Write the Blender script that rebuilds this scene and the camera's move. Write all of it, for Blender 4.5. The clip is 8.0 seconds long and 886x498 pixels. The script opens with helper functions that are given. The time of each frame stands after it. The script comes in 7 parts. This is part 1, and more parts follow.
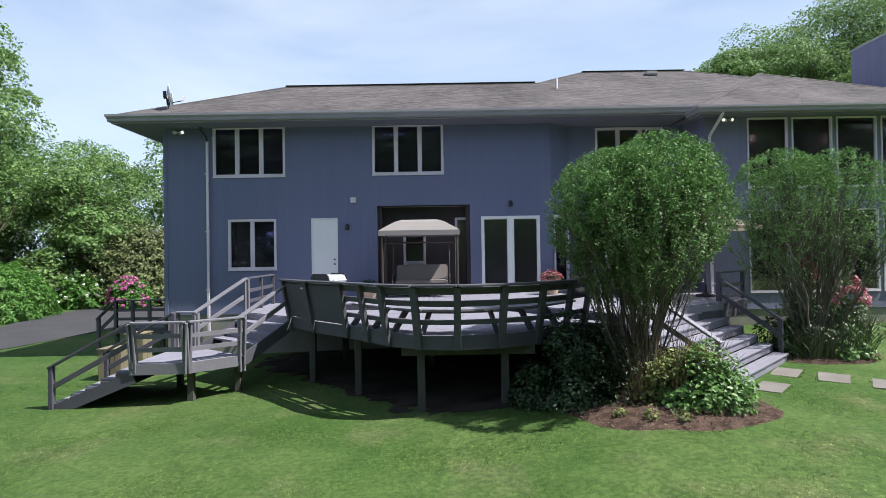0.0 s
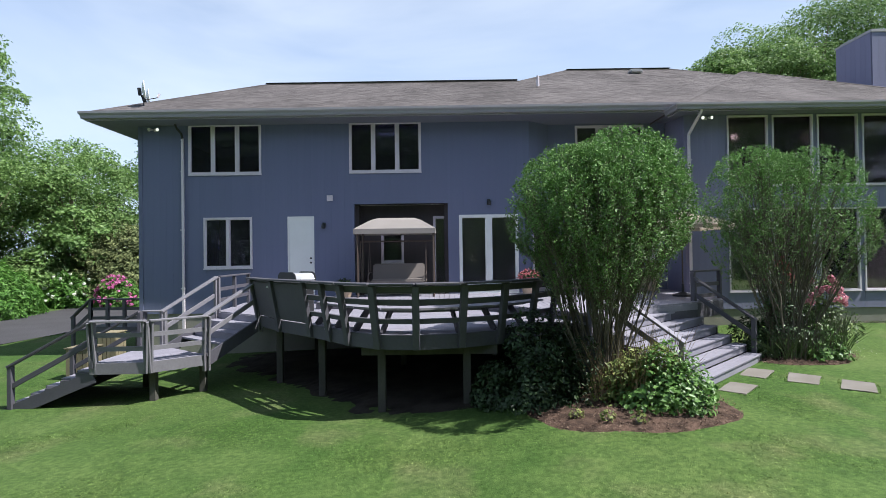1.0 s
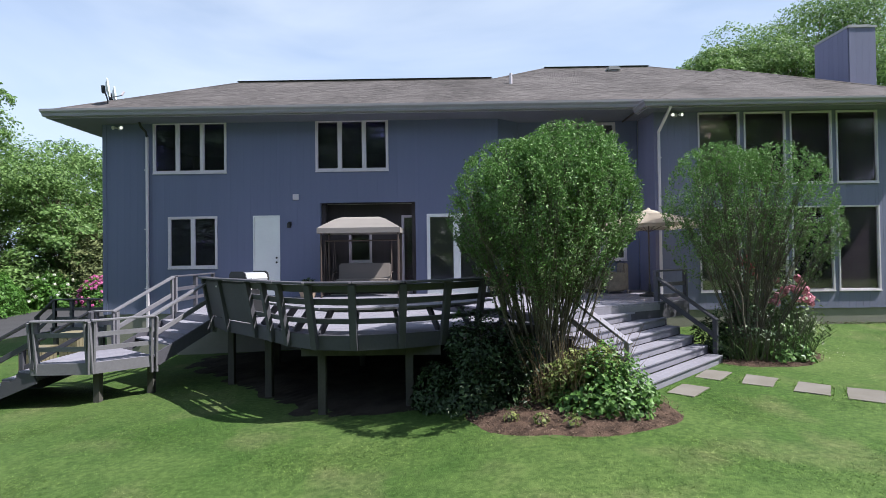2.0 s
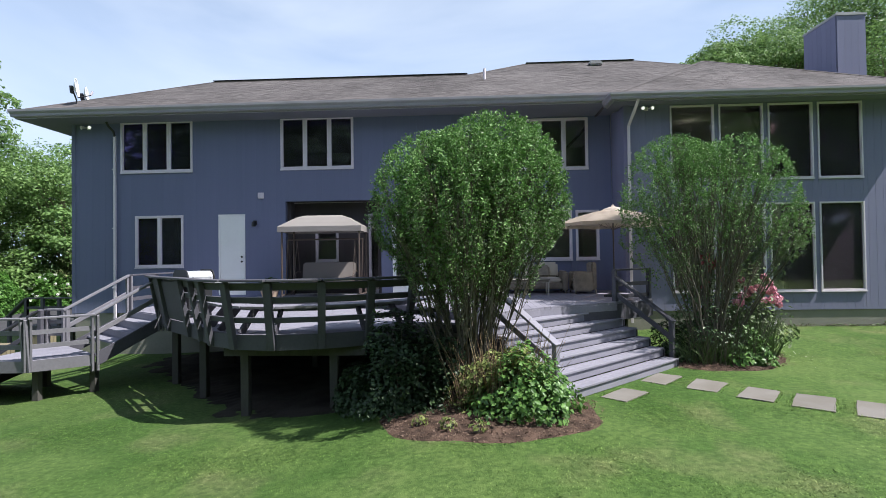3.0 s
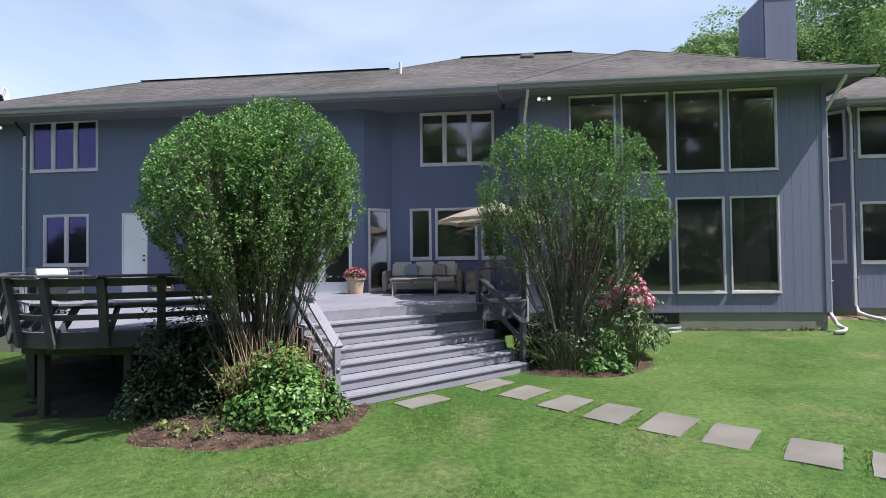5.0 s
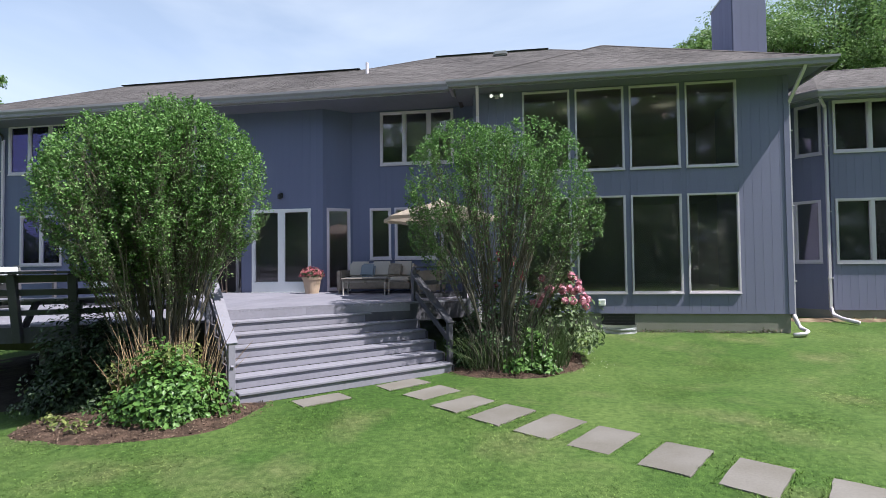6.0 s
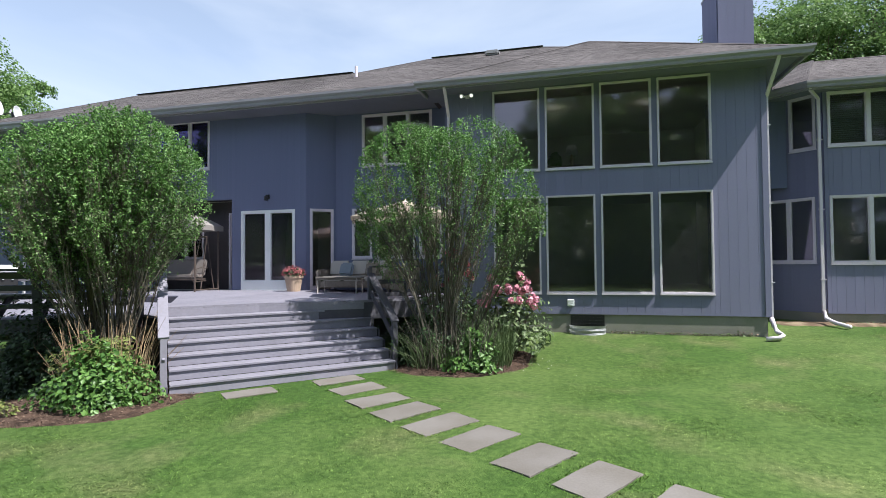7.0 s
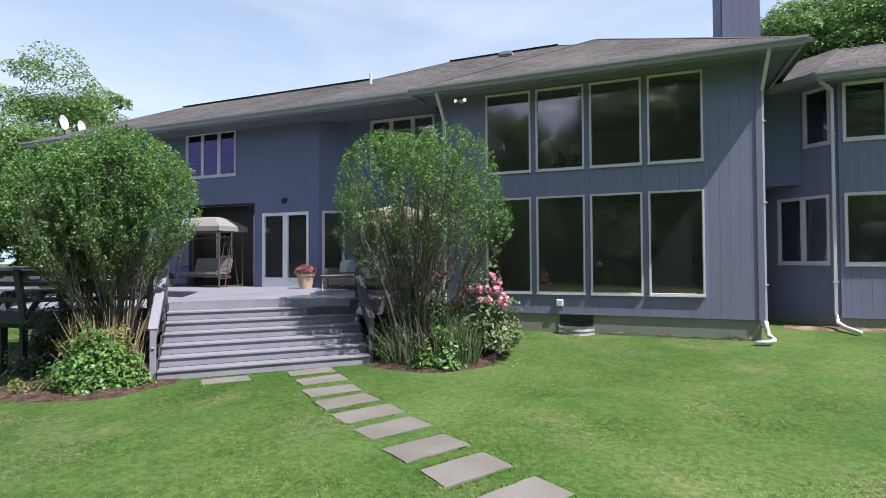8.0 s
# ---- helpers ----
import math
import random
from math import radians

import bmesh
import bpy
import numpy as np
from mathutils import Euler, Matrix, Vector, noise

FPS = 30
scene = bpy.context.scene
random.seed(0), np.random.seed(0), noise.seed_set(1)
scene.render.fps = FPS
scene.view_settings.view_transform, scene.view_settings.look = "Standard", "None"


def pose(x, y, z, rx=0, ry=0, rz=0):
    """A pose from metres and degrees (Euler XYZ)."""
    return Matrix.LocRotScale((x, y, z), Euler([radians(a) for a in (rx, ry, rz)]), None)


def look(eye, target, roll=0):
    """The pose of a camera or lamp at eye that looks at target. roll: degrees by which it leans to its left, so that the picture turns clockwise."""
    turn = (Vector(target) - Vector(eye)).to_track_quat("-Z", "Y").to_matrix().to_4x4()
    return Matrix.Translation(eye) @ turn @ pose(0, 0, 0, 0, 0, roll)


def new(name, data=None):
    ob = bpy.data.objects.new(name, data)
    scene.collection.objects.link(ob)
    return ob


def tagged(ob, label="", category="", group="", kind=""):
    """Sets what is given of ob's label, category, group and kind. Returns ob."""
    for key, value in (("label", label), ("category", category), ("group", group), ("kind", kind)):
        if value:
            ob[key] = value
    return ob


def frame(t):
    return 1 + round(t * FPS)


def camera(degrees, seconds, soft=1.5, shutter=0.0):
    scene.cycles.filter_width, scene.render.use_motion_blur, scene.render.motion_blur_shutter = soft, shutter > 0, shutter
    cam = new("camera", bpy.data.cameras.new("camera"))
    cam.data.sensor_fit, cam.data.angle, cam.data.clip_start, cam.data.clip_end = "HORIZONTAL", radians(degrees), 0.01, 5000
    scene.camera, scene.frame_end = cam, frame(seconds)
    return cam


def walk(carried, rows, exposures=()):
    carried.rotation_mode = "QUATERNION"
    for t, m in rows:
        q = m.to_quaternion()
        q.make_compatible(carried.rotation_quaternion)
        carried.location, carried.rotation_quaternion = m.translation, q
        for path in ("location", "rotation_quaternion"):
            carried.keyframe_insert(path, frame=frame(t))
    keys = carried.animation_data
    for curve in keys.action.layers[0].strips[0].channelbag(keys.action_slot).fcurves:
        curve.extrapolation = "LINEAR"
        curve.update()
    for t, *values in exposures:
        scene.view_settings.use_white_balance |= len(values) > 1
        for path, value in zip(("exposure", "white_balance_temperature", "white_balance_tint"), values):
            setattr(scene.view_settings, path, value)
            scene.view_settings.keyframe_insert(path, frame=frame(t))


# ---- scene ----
cam = camera(81.2, 8.0, soft=0.6)
PATH = [
    (0, (0.662, 0.699, 2.584), (0.658, 2.699, 2.605), -0.9),
    (0.5, (0.979, 0.778, 2.554), (0.972, 2.778, 2.577), -0.9),
    (1, (1.373, 0.858, 2.538), (1.367, 2.857, 2.559), -0.8),
    (1.5, (1.825, 0.965, 2.51), (1.826, 2.965, 2.533), -0.8),
    (3, (4.037, 1.475, 2.377), (3.945, 3.472, 2.41), -0.8),
    (3.5, (4.912, 1.688, 2.35), (4.793, 3.684, 2.384), -0.8),
    (4, (5.838, 1.893, 2.322), (5.687, 3.887, 2.359), -0.7),
    (4.5, (6.817, 2.085, 2.277), (6.637, 4.076, 2.318), -0.7),
    (5, (7.781, 2.269, 2.226), (7.575, 4.257, 2.27), -0.7),
    (6.5, (10.63, 2.787, 2.097), (10.25, 4.749, 2.157), -0.6),
    (7, (11.614, 2.878, 2.107), (11.136, 4.82, 2.161), -0.5),
    (7.5, (12.573, 2.931, 2.134), (11.978, 4.84, 2.184), -0.4),
    (8, (13.519, 2.98, 2.168), (12.802, 4.846, 2.212), -0.3),
]
walk(cam, [(t, look(eye, target, roll)) for t, eye, target, roll in PATH], exposures=[(0, 0.78, 6150, 10), (8, 0.78, 6150, 10)])

# ---------------------------------------------------------------- sky and sun
SUN_WAY = Vector((0.66, -0.158, 1.0)).normalized()
world = bpy.data.worlds.new("sky")
scene.world = world
world.use_nodes = True
wn = world.node_tree.nodes
wl = world.node_tree.links
wn.clear()
sky = wn.new("ShaderNodeTexSky")
sky.sky_type = "NISHITA"
sky.sun_disc = False
sky.sun_elevation = math.asin(SUN_WAY.z)
sky.sun_rotation = math.atan2(SUN_WAY.x, SUN_WAY.y)
sky.air_density, sky.dust_density, sky.ozone_density = 1.0, 0.6, 1.0
# a bright milky veil low in the sky with faint cirrus streaks
tc = wn.new("ShaderNodeTexCoord")
mp = wn.new("ShaderNodeMapping")
mp.inputs["Scale"].default_value = (1.0, 1.0, 4.5)
mp.inputs["Rotation"].default_value = (0.2, 0.12, 0.3)
nz = wn.new("ShaderNodeTexNoise")
nz.inputs["Scale"].default_value = 1.5
nz.inputs["Detail"].default_value = 5.0
nz.inputs["Roughness"].default_value = 0.5
nz.inputs["Distortion"].default_value = 0.6
rp = wn.new("ShaderNodeValToRGB")
rp.color_ramp.elements[0].position, rp.color_ramp.elements[0].color = 0.40, (0, 0, 0, 1)
rp.color_ramp.elements[1].position, rp.color_ramp.elements[1].color = 0.78, (0.45, 0.45, 0.45, 1)
sep = wn.new("ShaderNodeSeparateXYZ")
low = wn.new("ShaderNodeMapRange")
low.inputs["From Min"].default_value, low.inputs["From Max"].default_value = 0.05, 0.62
low.inputs["To Min"].default_value, low.inputs["To Max"].default_value = 0.96, 0.35
veil = wn.new("ShaderNodeMixRGB")
veil.inputs["Color2"].default_value = (9.0, 10.9, 14.2, 1)
cirrus = wn.new("ShaderNodeMixRGB")
cirrus.inputs["Color2"].default_value = (13.2, 13.8, 14.6, 1)
bg = wn.new("ShaderNodeBackground")
bg.inputs["Strength"].default_value = 0.052
wo = wn.new("ShaderNodeOutputWorld")
wl.new(tc.outputs["Generated"], mp.inputs["Vector"])
wl.new(tc.outputs["Generated"], sep.inputs["Vector"])
wl.new(sep.outputs["Z"], low.inputs["Value"])
wl.new(mp.outputs["Vector"], nz.inputs["Vector"])
wl.new(nz.outputs["Fac"], rp.inputs["Fac"])
wl.new(low.outputs["Result"], veil.inputs["Fac"])
wl.new(sky.outputs["Color"], veil.inputs["Color1"])
wl.new(veil.outputs["Color"], cirrus.inputs["Color1"])
wl.new(rp.outputs["Color"], cirrus.inputs["Fac"])
wl.new(cirrus.outputs["Color"], bg.inputs["Color"])
wl.new(bg.outputs["Background"], wo.inputs["Surface"])

sun_data = bpy.data.lights.new("sun", "SUN")
sun_data.energy, sun_data.angle, sun_data.color = 5.0, radians(0.55), (1.0, 0.95, 0.87)
sun = new("sun", sun_data)
sun.matrix_world = look(SUN_WAY * 60, (0, 0, 0))


# ---------------------------------------------------------------- materials
def material(name, colour, rough=0.8, spread=0.25, scale=3.0, fine=40.0, bump=0.2, depth=0.01, metal=0.0, island=0.0, tint=None, stretch=(1, 1, 1), each=0.0, spec=0.5, through_light=0.0):
    """Principled surface with coarse stains and fine grain in object space."""
    m = bpy.data.materials.new(name)
    m.use_nodes = True
    n, l = m.node_tree.nodes, m.node_tree.links
    b = n["Principled BSDF"]
    b.inputs["Roughness"].default_value = rough
    b.inputs["Metallic"].default_value = metal
    b.inputs["Specular IOR Level"].default_value = spec
    co = n.new("ShaderNodeTexCoord")
    ma = n.new("ShaderNodeMapping")
    ma.inputs["Scale"].default_value = stretch
    l.new(co.outputs["Object"], ma.inputs["Vector"])
    big, small = n.new("ShaderNodeTexNoise"), n.new("ShaderNodeTexNoise")
    big.inputs["Scale"].default_value, big.inputs["Detail"].default_value = scale, 4.0
    small.inputs["Scale"].default_value, small.inputs["Detail"].default_value = fine, 3.0
    l.new(ma.outputs["Vector"], big.inputs["Vector"])
    l.new(ma.outputs["Vector"], small.inputs["Vector"])
    # value = 1 + spread * (coarse - .5) + spread * .6 * (fine - .5) [+ random]
    a1 = n.new("ShaderNodeMath"); a1.operation = "MULTIPLY_ADD"
    a1.inputs[1].default_value, a1.inputs[2].default_value = 2.2 * spread, 1.0 - 1.1 * spread
    l.new(big.outputs["Fac"], a1.inputs[0])
    a2 = n.new("ShaderNodeMath"); a2.operation = "MULTIPLY_ADD"
    a2.inputs[1].default_value, a2.inputs[2].default_value = 1.4 * spread, -0.7 * spread
    l.new(small.outputs["Fac"], a2.inputs[0])
    a3 = n.new("ShaderNodeMath"); a3.operation = "ADD"
    l.new(a1.outputs[0], a3.inputs[0]); l.new(a2.outputs[0], a3.inputs[1])
    value = a3.outputs[0]
    for strength, source in ((island, "ShaderNodeNewGeometry"), (each, "ShaderNodeObjectInfo")):
        if strength:
            g = n.new(source)
            a4 = n.new("ShaderNodeMath"); a4.operation = "MULTIPLY_ADD"
            a4.inputs[1].default_value, a4.inputs[2].default_value = strength, -strength / 2
            l.new(g.outputs["Random Per Island" if source == "ShaderNodeNewGeometry" else "Random"], a4.inputs[0])
            a5 = n.new("ShaderNodeMath"); a5.operation = "ADD"
            l.new(value, a5.inputs[0]); l.new(a4.outputs[0], a5.inputs[1])
            value = a5.outputs[0]
    mixc = n.new("ShaderNodeMixRGB")
    mixc.inputs["Color1"].default_value = (*colour, 1)
    mixc.inputs["Color2"].default_value = (*(tint or colour), 1)
    sharp = n.new("ShaderNodeMapRange")
    sharp.inputs["From Min"].default_value, sharp.inputs["From Max"].default_value = 0.4, 0.62
    l.new(big.outputs["Fac"], sharp.inputs["Value"])
    if island and tint:
        g = n.new("ShaderNodeNewGeometry")
        l.new(g.outputs["Random Per Island"], mixc.inputs["Fac"])
    else:
        l.new(sharp.outputs["Result"], mixc.inputs["Fac"])
    mul = n.new("ShaderNodeVectorMath"); mul.operation = "SCALE"
    l.new(mixc.outputs["Color"], mul.inputs[0]); l.new(value, mul.inputs["Scale"])
    l.new(mul.outputs["Vector"], b.inputs["Base Color"])
    if bump:
        bu = n.new("ShaderNodeBump")
        bu.inputs["Strength"].default_value, bu.inputs["Distance"].default_value = bump, depth
        l.new(small.outputs["Fac"], bu.inputs["Height"])
        l.new(bu.outputs["Normal"], b.inputs["Normal"])
    if through_light:
        tr = n.new("ShaderNodeBsdfTranslucent")
        mxs = n.new("ShaderNodeMixShader")
        mxs.inputs["Fac"].default_value = through_light
        l.new(mul.outputs["Vector"], tr.inputs["Color"])
        l.new(b.outputs["BSDF"], mxs.inputs[1]); l.new(tr.outputs["BSDF"], mxs.inputs[2])
        l.new(mxs.outputs["Shader"], n["Material Output"].inputs["Surface"])
    return m


M = {
    "siding": material("blue_grey_stain", (0.157, 0.174, 0.274), 0.85, 0.10, 0.4, 30, 0.2, 0.003, stretch=(5, 5, 0.5), each=0.045, spec=0.3),
    # paler, greyer siding for the glazed wing, far wing and chimney
    "faded": material("paler_grey_stain", (0.203, 0.205, 0.308), 0.85, 0.14, 0.4, 30, 0.3, 0.004, stretch=(5, 5, 0.5), each=0.07, spec=0.3),
    "trim": material("grey_white_trim", (0.66, 0.605, 0.665), 0.5, 0.08, 2, 30, 0.05),
    "vinyl": material("white_paint", (0.78, 0.79, 0.80), 0.45, 0.06, 2, 30, 0.05),
    "gutter": material("grey_green_gutter", (0.285, 0.272, 0.30), 0.4, 0.12, 1.5, 20, 0.05),
    "soffit": material("soffit_stain", (0.16, 0.165, 0.212), 0.8, 0.15, 1, 20, 0.1),
    "shingle": material("asphalt_shingle", (0.098, 0.088, 0.088), 0.95, 0.55, 0.55, 70, 0.6, 0.006, island=0.22, each=0.2, tint=(0.116, 0.103, 0.104), spec=0.2),
    "deck": material("grey_deck_paint", (0.226, 0.217, 0.262), 0.65, 0.2, 1.2, 22, 0.3, 0.004, each=0.14, stretch=(1, 1, 1), spec=0.35),
    "stairrail": material("worn_grey_rail_paint", (0.175, 0.168, 0.192), 0.65, 0.25, 1.6, 24, 0.3, 0.004, each=0.12, spec=0.35),
    "swingcanopy": material("pale_grey_beige_canvas", (0.29, 0.265, 0.255), 0.9, 0.08, 2, 90, 0.15, 0.003, through_light=0.12, spec=0.2),
    "swingcloth": material("grey_brown_sling", (0.20, 0.175, 0.165), 0.9, 0.12, 2, 80, 0.2, 0.003, spec=0.2),
    # the deck's grey again, darkened to include the shade on its front
    "rail": material("shade_dark_rail_paint", (0.080, 0.077, 0.095), 0.65, 0.22, 1.6, 24, 0.3, 0.004, each=0.1, spec=0.35),
    "post": material("weathered_post", (0.085, 0.08, 0.075), 0.9, 0.3, 2, 30, 0.4, 0.006, stretch=(3, 3, 0.6), spec=0.2),
    "block": material("foundation_parging", (0.276, 0.2668, 0.2346), 0.95, 0.3, 1.2, 40, 0.15, 0.004, tint=(0.2024, 0.2056, 0.1656), spec=0.2),
    "stone": material("bluestone", (0.165, 0.149, 0.131), 0.85, 0.22, 1.5, 40, 0.35, 0.006, tint=(0.175, 0.16, 0.147), each=0.15, spec=0.3),
    "mulch": material("bark_mulch", (0.062, 0.040, 0.030), 0.95, 0.6, 5, 60, 1.0, 0.03, tint=(0.10, 0.064, 0.048), spec=0.2),
    "chip": material("bark_chip", (0.075, 0.048, 0.037), 0.95, 0.3, 5, 60, 0.3, 0.003, island=0.9, tint=(0.168, 0.119, 0.091), spec=0.2),
    "asphalt": material("asphalt", (0.052, 0.050, 0.056), 0.9, 0.25, 0.7, 60, 0.4, 0.008, spec=0.3),
    "bark": material("bark", (0.17, 0.13, 0.10), 0.95, 0.4, 2, 30, 0.6, 0.01, stretch=(1, 1, 0.3), spec=0.2),
    "stem": material("grey_stem", (0.135, 0.118, 0.098), 0.9, 0.4, 3, 30, 0.4, 0.004, island=0.5, spec=0.2),
    "dry": material("dry_stalk", (0.24, 0.15, 0.10), 0.9, 0.3, 3, 30, 0.2, 0.004, island=0.7, tint=(0.357, 0.2805, 0.17), spec=0.2),
    "black": material("black_metal", (0.02, 0.02, 0.022), 0.45, 0.2, 3, 40, 0.1),
    "hood": material("grill_hood_grey", (0.42, 0.43, 0.46), 0.45, 0.2, 3, 40, 0.1, metal=0.2),
    "inside": material("room_paint", (0.62, 0.6, 0.56), 0.9, 0.1, 1, 20, 0.0),
    "canvas": material("tan_canvas", (0.66, 0.58, 0.51), 0.9, 0.08, 2, 90, 0.15, 0.003, through_light=0.4, spec=0.2),
    "cushion": material("beige_cushion", (0.48, 0.44, 0.40), 0.9, 0.12, 2, 80, 0.2, 0.003, spec=0.2),
    "blue": material("blue_cushion", (0.21, 0.245, 0.29), 0.9, 0.15, 3, 80, 0.2, 0.003, spec=0.2),
    "wicker": material("brown_wicker", (0.25, 0.215, 0.18), 0.8, 0.35, 8, 120, 0.8, 0.008, spec=0.3),
    "bronze": material("bronze_frame", (0.1, 0.075, 0.065), 0.5, 0.15, 3, 40, 0.1, metal=0.3),
    "clay": material("terracotta", (0.46, 0.345, 0.26), 0.85, 0.2, 3, 40, 0.2, 0.004, spec=0.25),
    "wood": material("yellow_wood", (0.205, 0.175, 0.115), 0.8, 0.25, 1.5, 30, 0.3, 0.004, each=0.2, stretch=(4, 4, 0.6), spec=0.3),
    "steel": material("galvanised_steel", (0.55, 0.56, 0.57), 0.5, 0.2, 4, 40, 0.1, metal=0.4),
    "lead": material("lead_flashing", (0.33, 0.33, 0.33), 0.6, 0.2, 4, 40, 0.1, metal=0.3),
}


def leafy(name, colour, tint, through_light=0.3, rough=0.5, spec=0.4):
    return material(name, colour, rough, 0.25, 1.2, 20, 0.0, island=0.55, tint=tint, through_light=through_light, spec=spec)


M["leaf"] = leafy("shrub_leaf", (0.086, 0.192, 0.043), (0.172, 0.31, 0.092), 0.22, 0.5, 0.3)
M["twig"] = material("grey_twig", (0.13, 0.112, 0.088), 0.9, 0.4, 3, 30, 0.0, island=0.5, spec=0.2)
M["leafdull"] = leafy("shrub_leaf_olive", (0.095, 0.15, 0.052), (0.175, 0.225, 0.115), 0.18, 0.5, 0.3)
M["rhodo"] = leafy("dark_evergreen_leaf", (0.018, 0.040, 0.015), (0.045, 0.078, 0.03), 0.1, 0.45, 0.3)
M["broad"] = leafy("broad_leaf", (0.066, 0.158, 0.03), (0.135, 0.245, 0.062), 0.25, 0.4)
M["darkgreen"] = leafy("deep_green_leaf", (0.045, 0.095, 0.03), (0.10, 0.16, 0.065), 0.15, 0.4)
M["yellowleaf"] = leafy("yellow_green_leaf", (0.119, 0.17, 0.0425), (0.221, 0.2465, 0.085), 0.3, 0.5, 0.3)
M["treeleaf"] = leafy("tree_leaf", (0.098, 0.196, 0.052), (0.195, 0.305, 0.10), 0.35)
M["treeleaf2"] = leafy("tree_leaf_light", (0.108, 0.205, 0.052), (0.205, 0.315, 0.105), 0.4)
M["needle"] = leafy("conifer_leaf", (0.135, 0.168, 0.07), (0.2, 0.228, 0.1), 0.1, 0.7, 0.2)
M["hedge"] = leafy("hedge_leaf", (0.0702, 0.1872, 0.0312), (0.1326, 0.273, 0.0546), 0.35)
M["pink"] = leafy("pink_petal", (0.50, 0.16, 0.25), (0.67, 0.36, 0.44), 0.2, 0.7, 0.2)
M["magenta"] = leafy("magenta_petal", (0.527, 0.085, 0.306), (0.68, 0.272, 0.493), 0.2, 0.7, 0.2)
M["red"] = leafy("red_petal", (0.32, 0.05, 0.08), (0.46, 0.17, 0.19), 0.2, 0.7, 0.2)
M["white"] = leafy("white_petal", (0.75, 0.76, 0.68), (0.85, 0.85, 0.8), 0.2, 0.7, 0.2)


def glass_material(name="window_glass", tint_through=(0.84, 0.88, 0.86, 1), tint_gloss=(0.98, 0.88, 0.98, 1), ior=1.95, gloss_rough=0.05, greying_mix=0.03, greying_colour=(0.36, 0.35, 0.38, 1)):
    m = bpy.data.materials.new(name)
    m.use_nodes = True
    n, l = m.node_tree.nodes, m.node_tree.links
    n.remove(n["Principled BSDF"])
    clear, gloss, fr, mi = n.new("ShaderNodeBsdfTransparent"), n.new("ShaderNodeBsdfGlossy"), n.new("ShaderNodeFresnel"), n.new("ShaderNodeMixShader")
    clear.inputs["Color"].default_value = tint_through
    gloss.inputs["Roughness"].default_value = gloss_rough
    gloss.inputs["Color"].default_value = tint_gloss
    fr.inputs["IOR"].default_value = ior
    nzz, bu = n.new("ShaderNodeTexNoise"), n.new("ShaderNodeBump")
    nzz.inputs["Scale"].default_value = 0.9
    bu.inputs["Strength"].default_value, bu.inputs["Distance"].default_value = 0.06, 0.02
    l.new(nzz.outputs["Fac"], bu.inputs["Height"]); l.new(bu.outputs["Normal"], gloss.inputs["Normal"])
    l.new(fr.outputs["Fac"], mi.inputs["Fac"]); l.new(clear.outputs["BSDF"], mi.inputs[1]); l.new(gloss.outputs["BSDF"], mi.inputs[2])
    # faint diffuse coat greys the black panes in place of interior light
    greying, film = n.new("ShaderNodeBsdfDiffuse"), n.new("ShaderNodeMixShader")
    greying.inputs["Color"].default_value = greying_colour
    film.inputs["Fac"].default_value = greying_mix
    l.new(mi.outputs["Shader"], film.inputs[1]); l.new(greying.outputs["BSDF"], film.inputs[2])
    l.new(film.outputs["Shader"], n["Material Output"].inputs["Surface"])
    return m


M["glass"] = glass_material()
M["coated"] = glass_material("coated_window_glass", (0.5, 0.52, 0.52, 1), (0.50, 0.44, 1.0, 1), 1.9, 0.03)


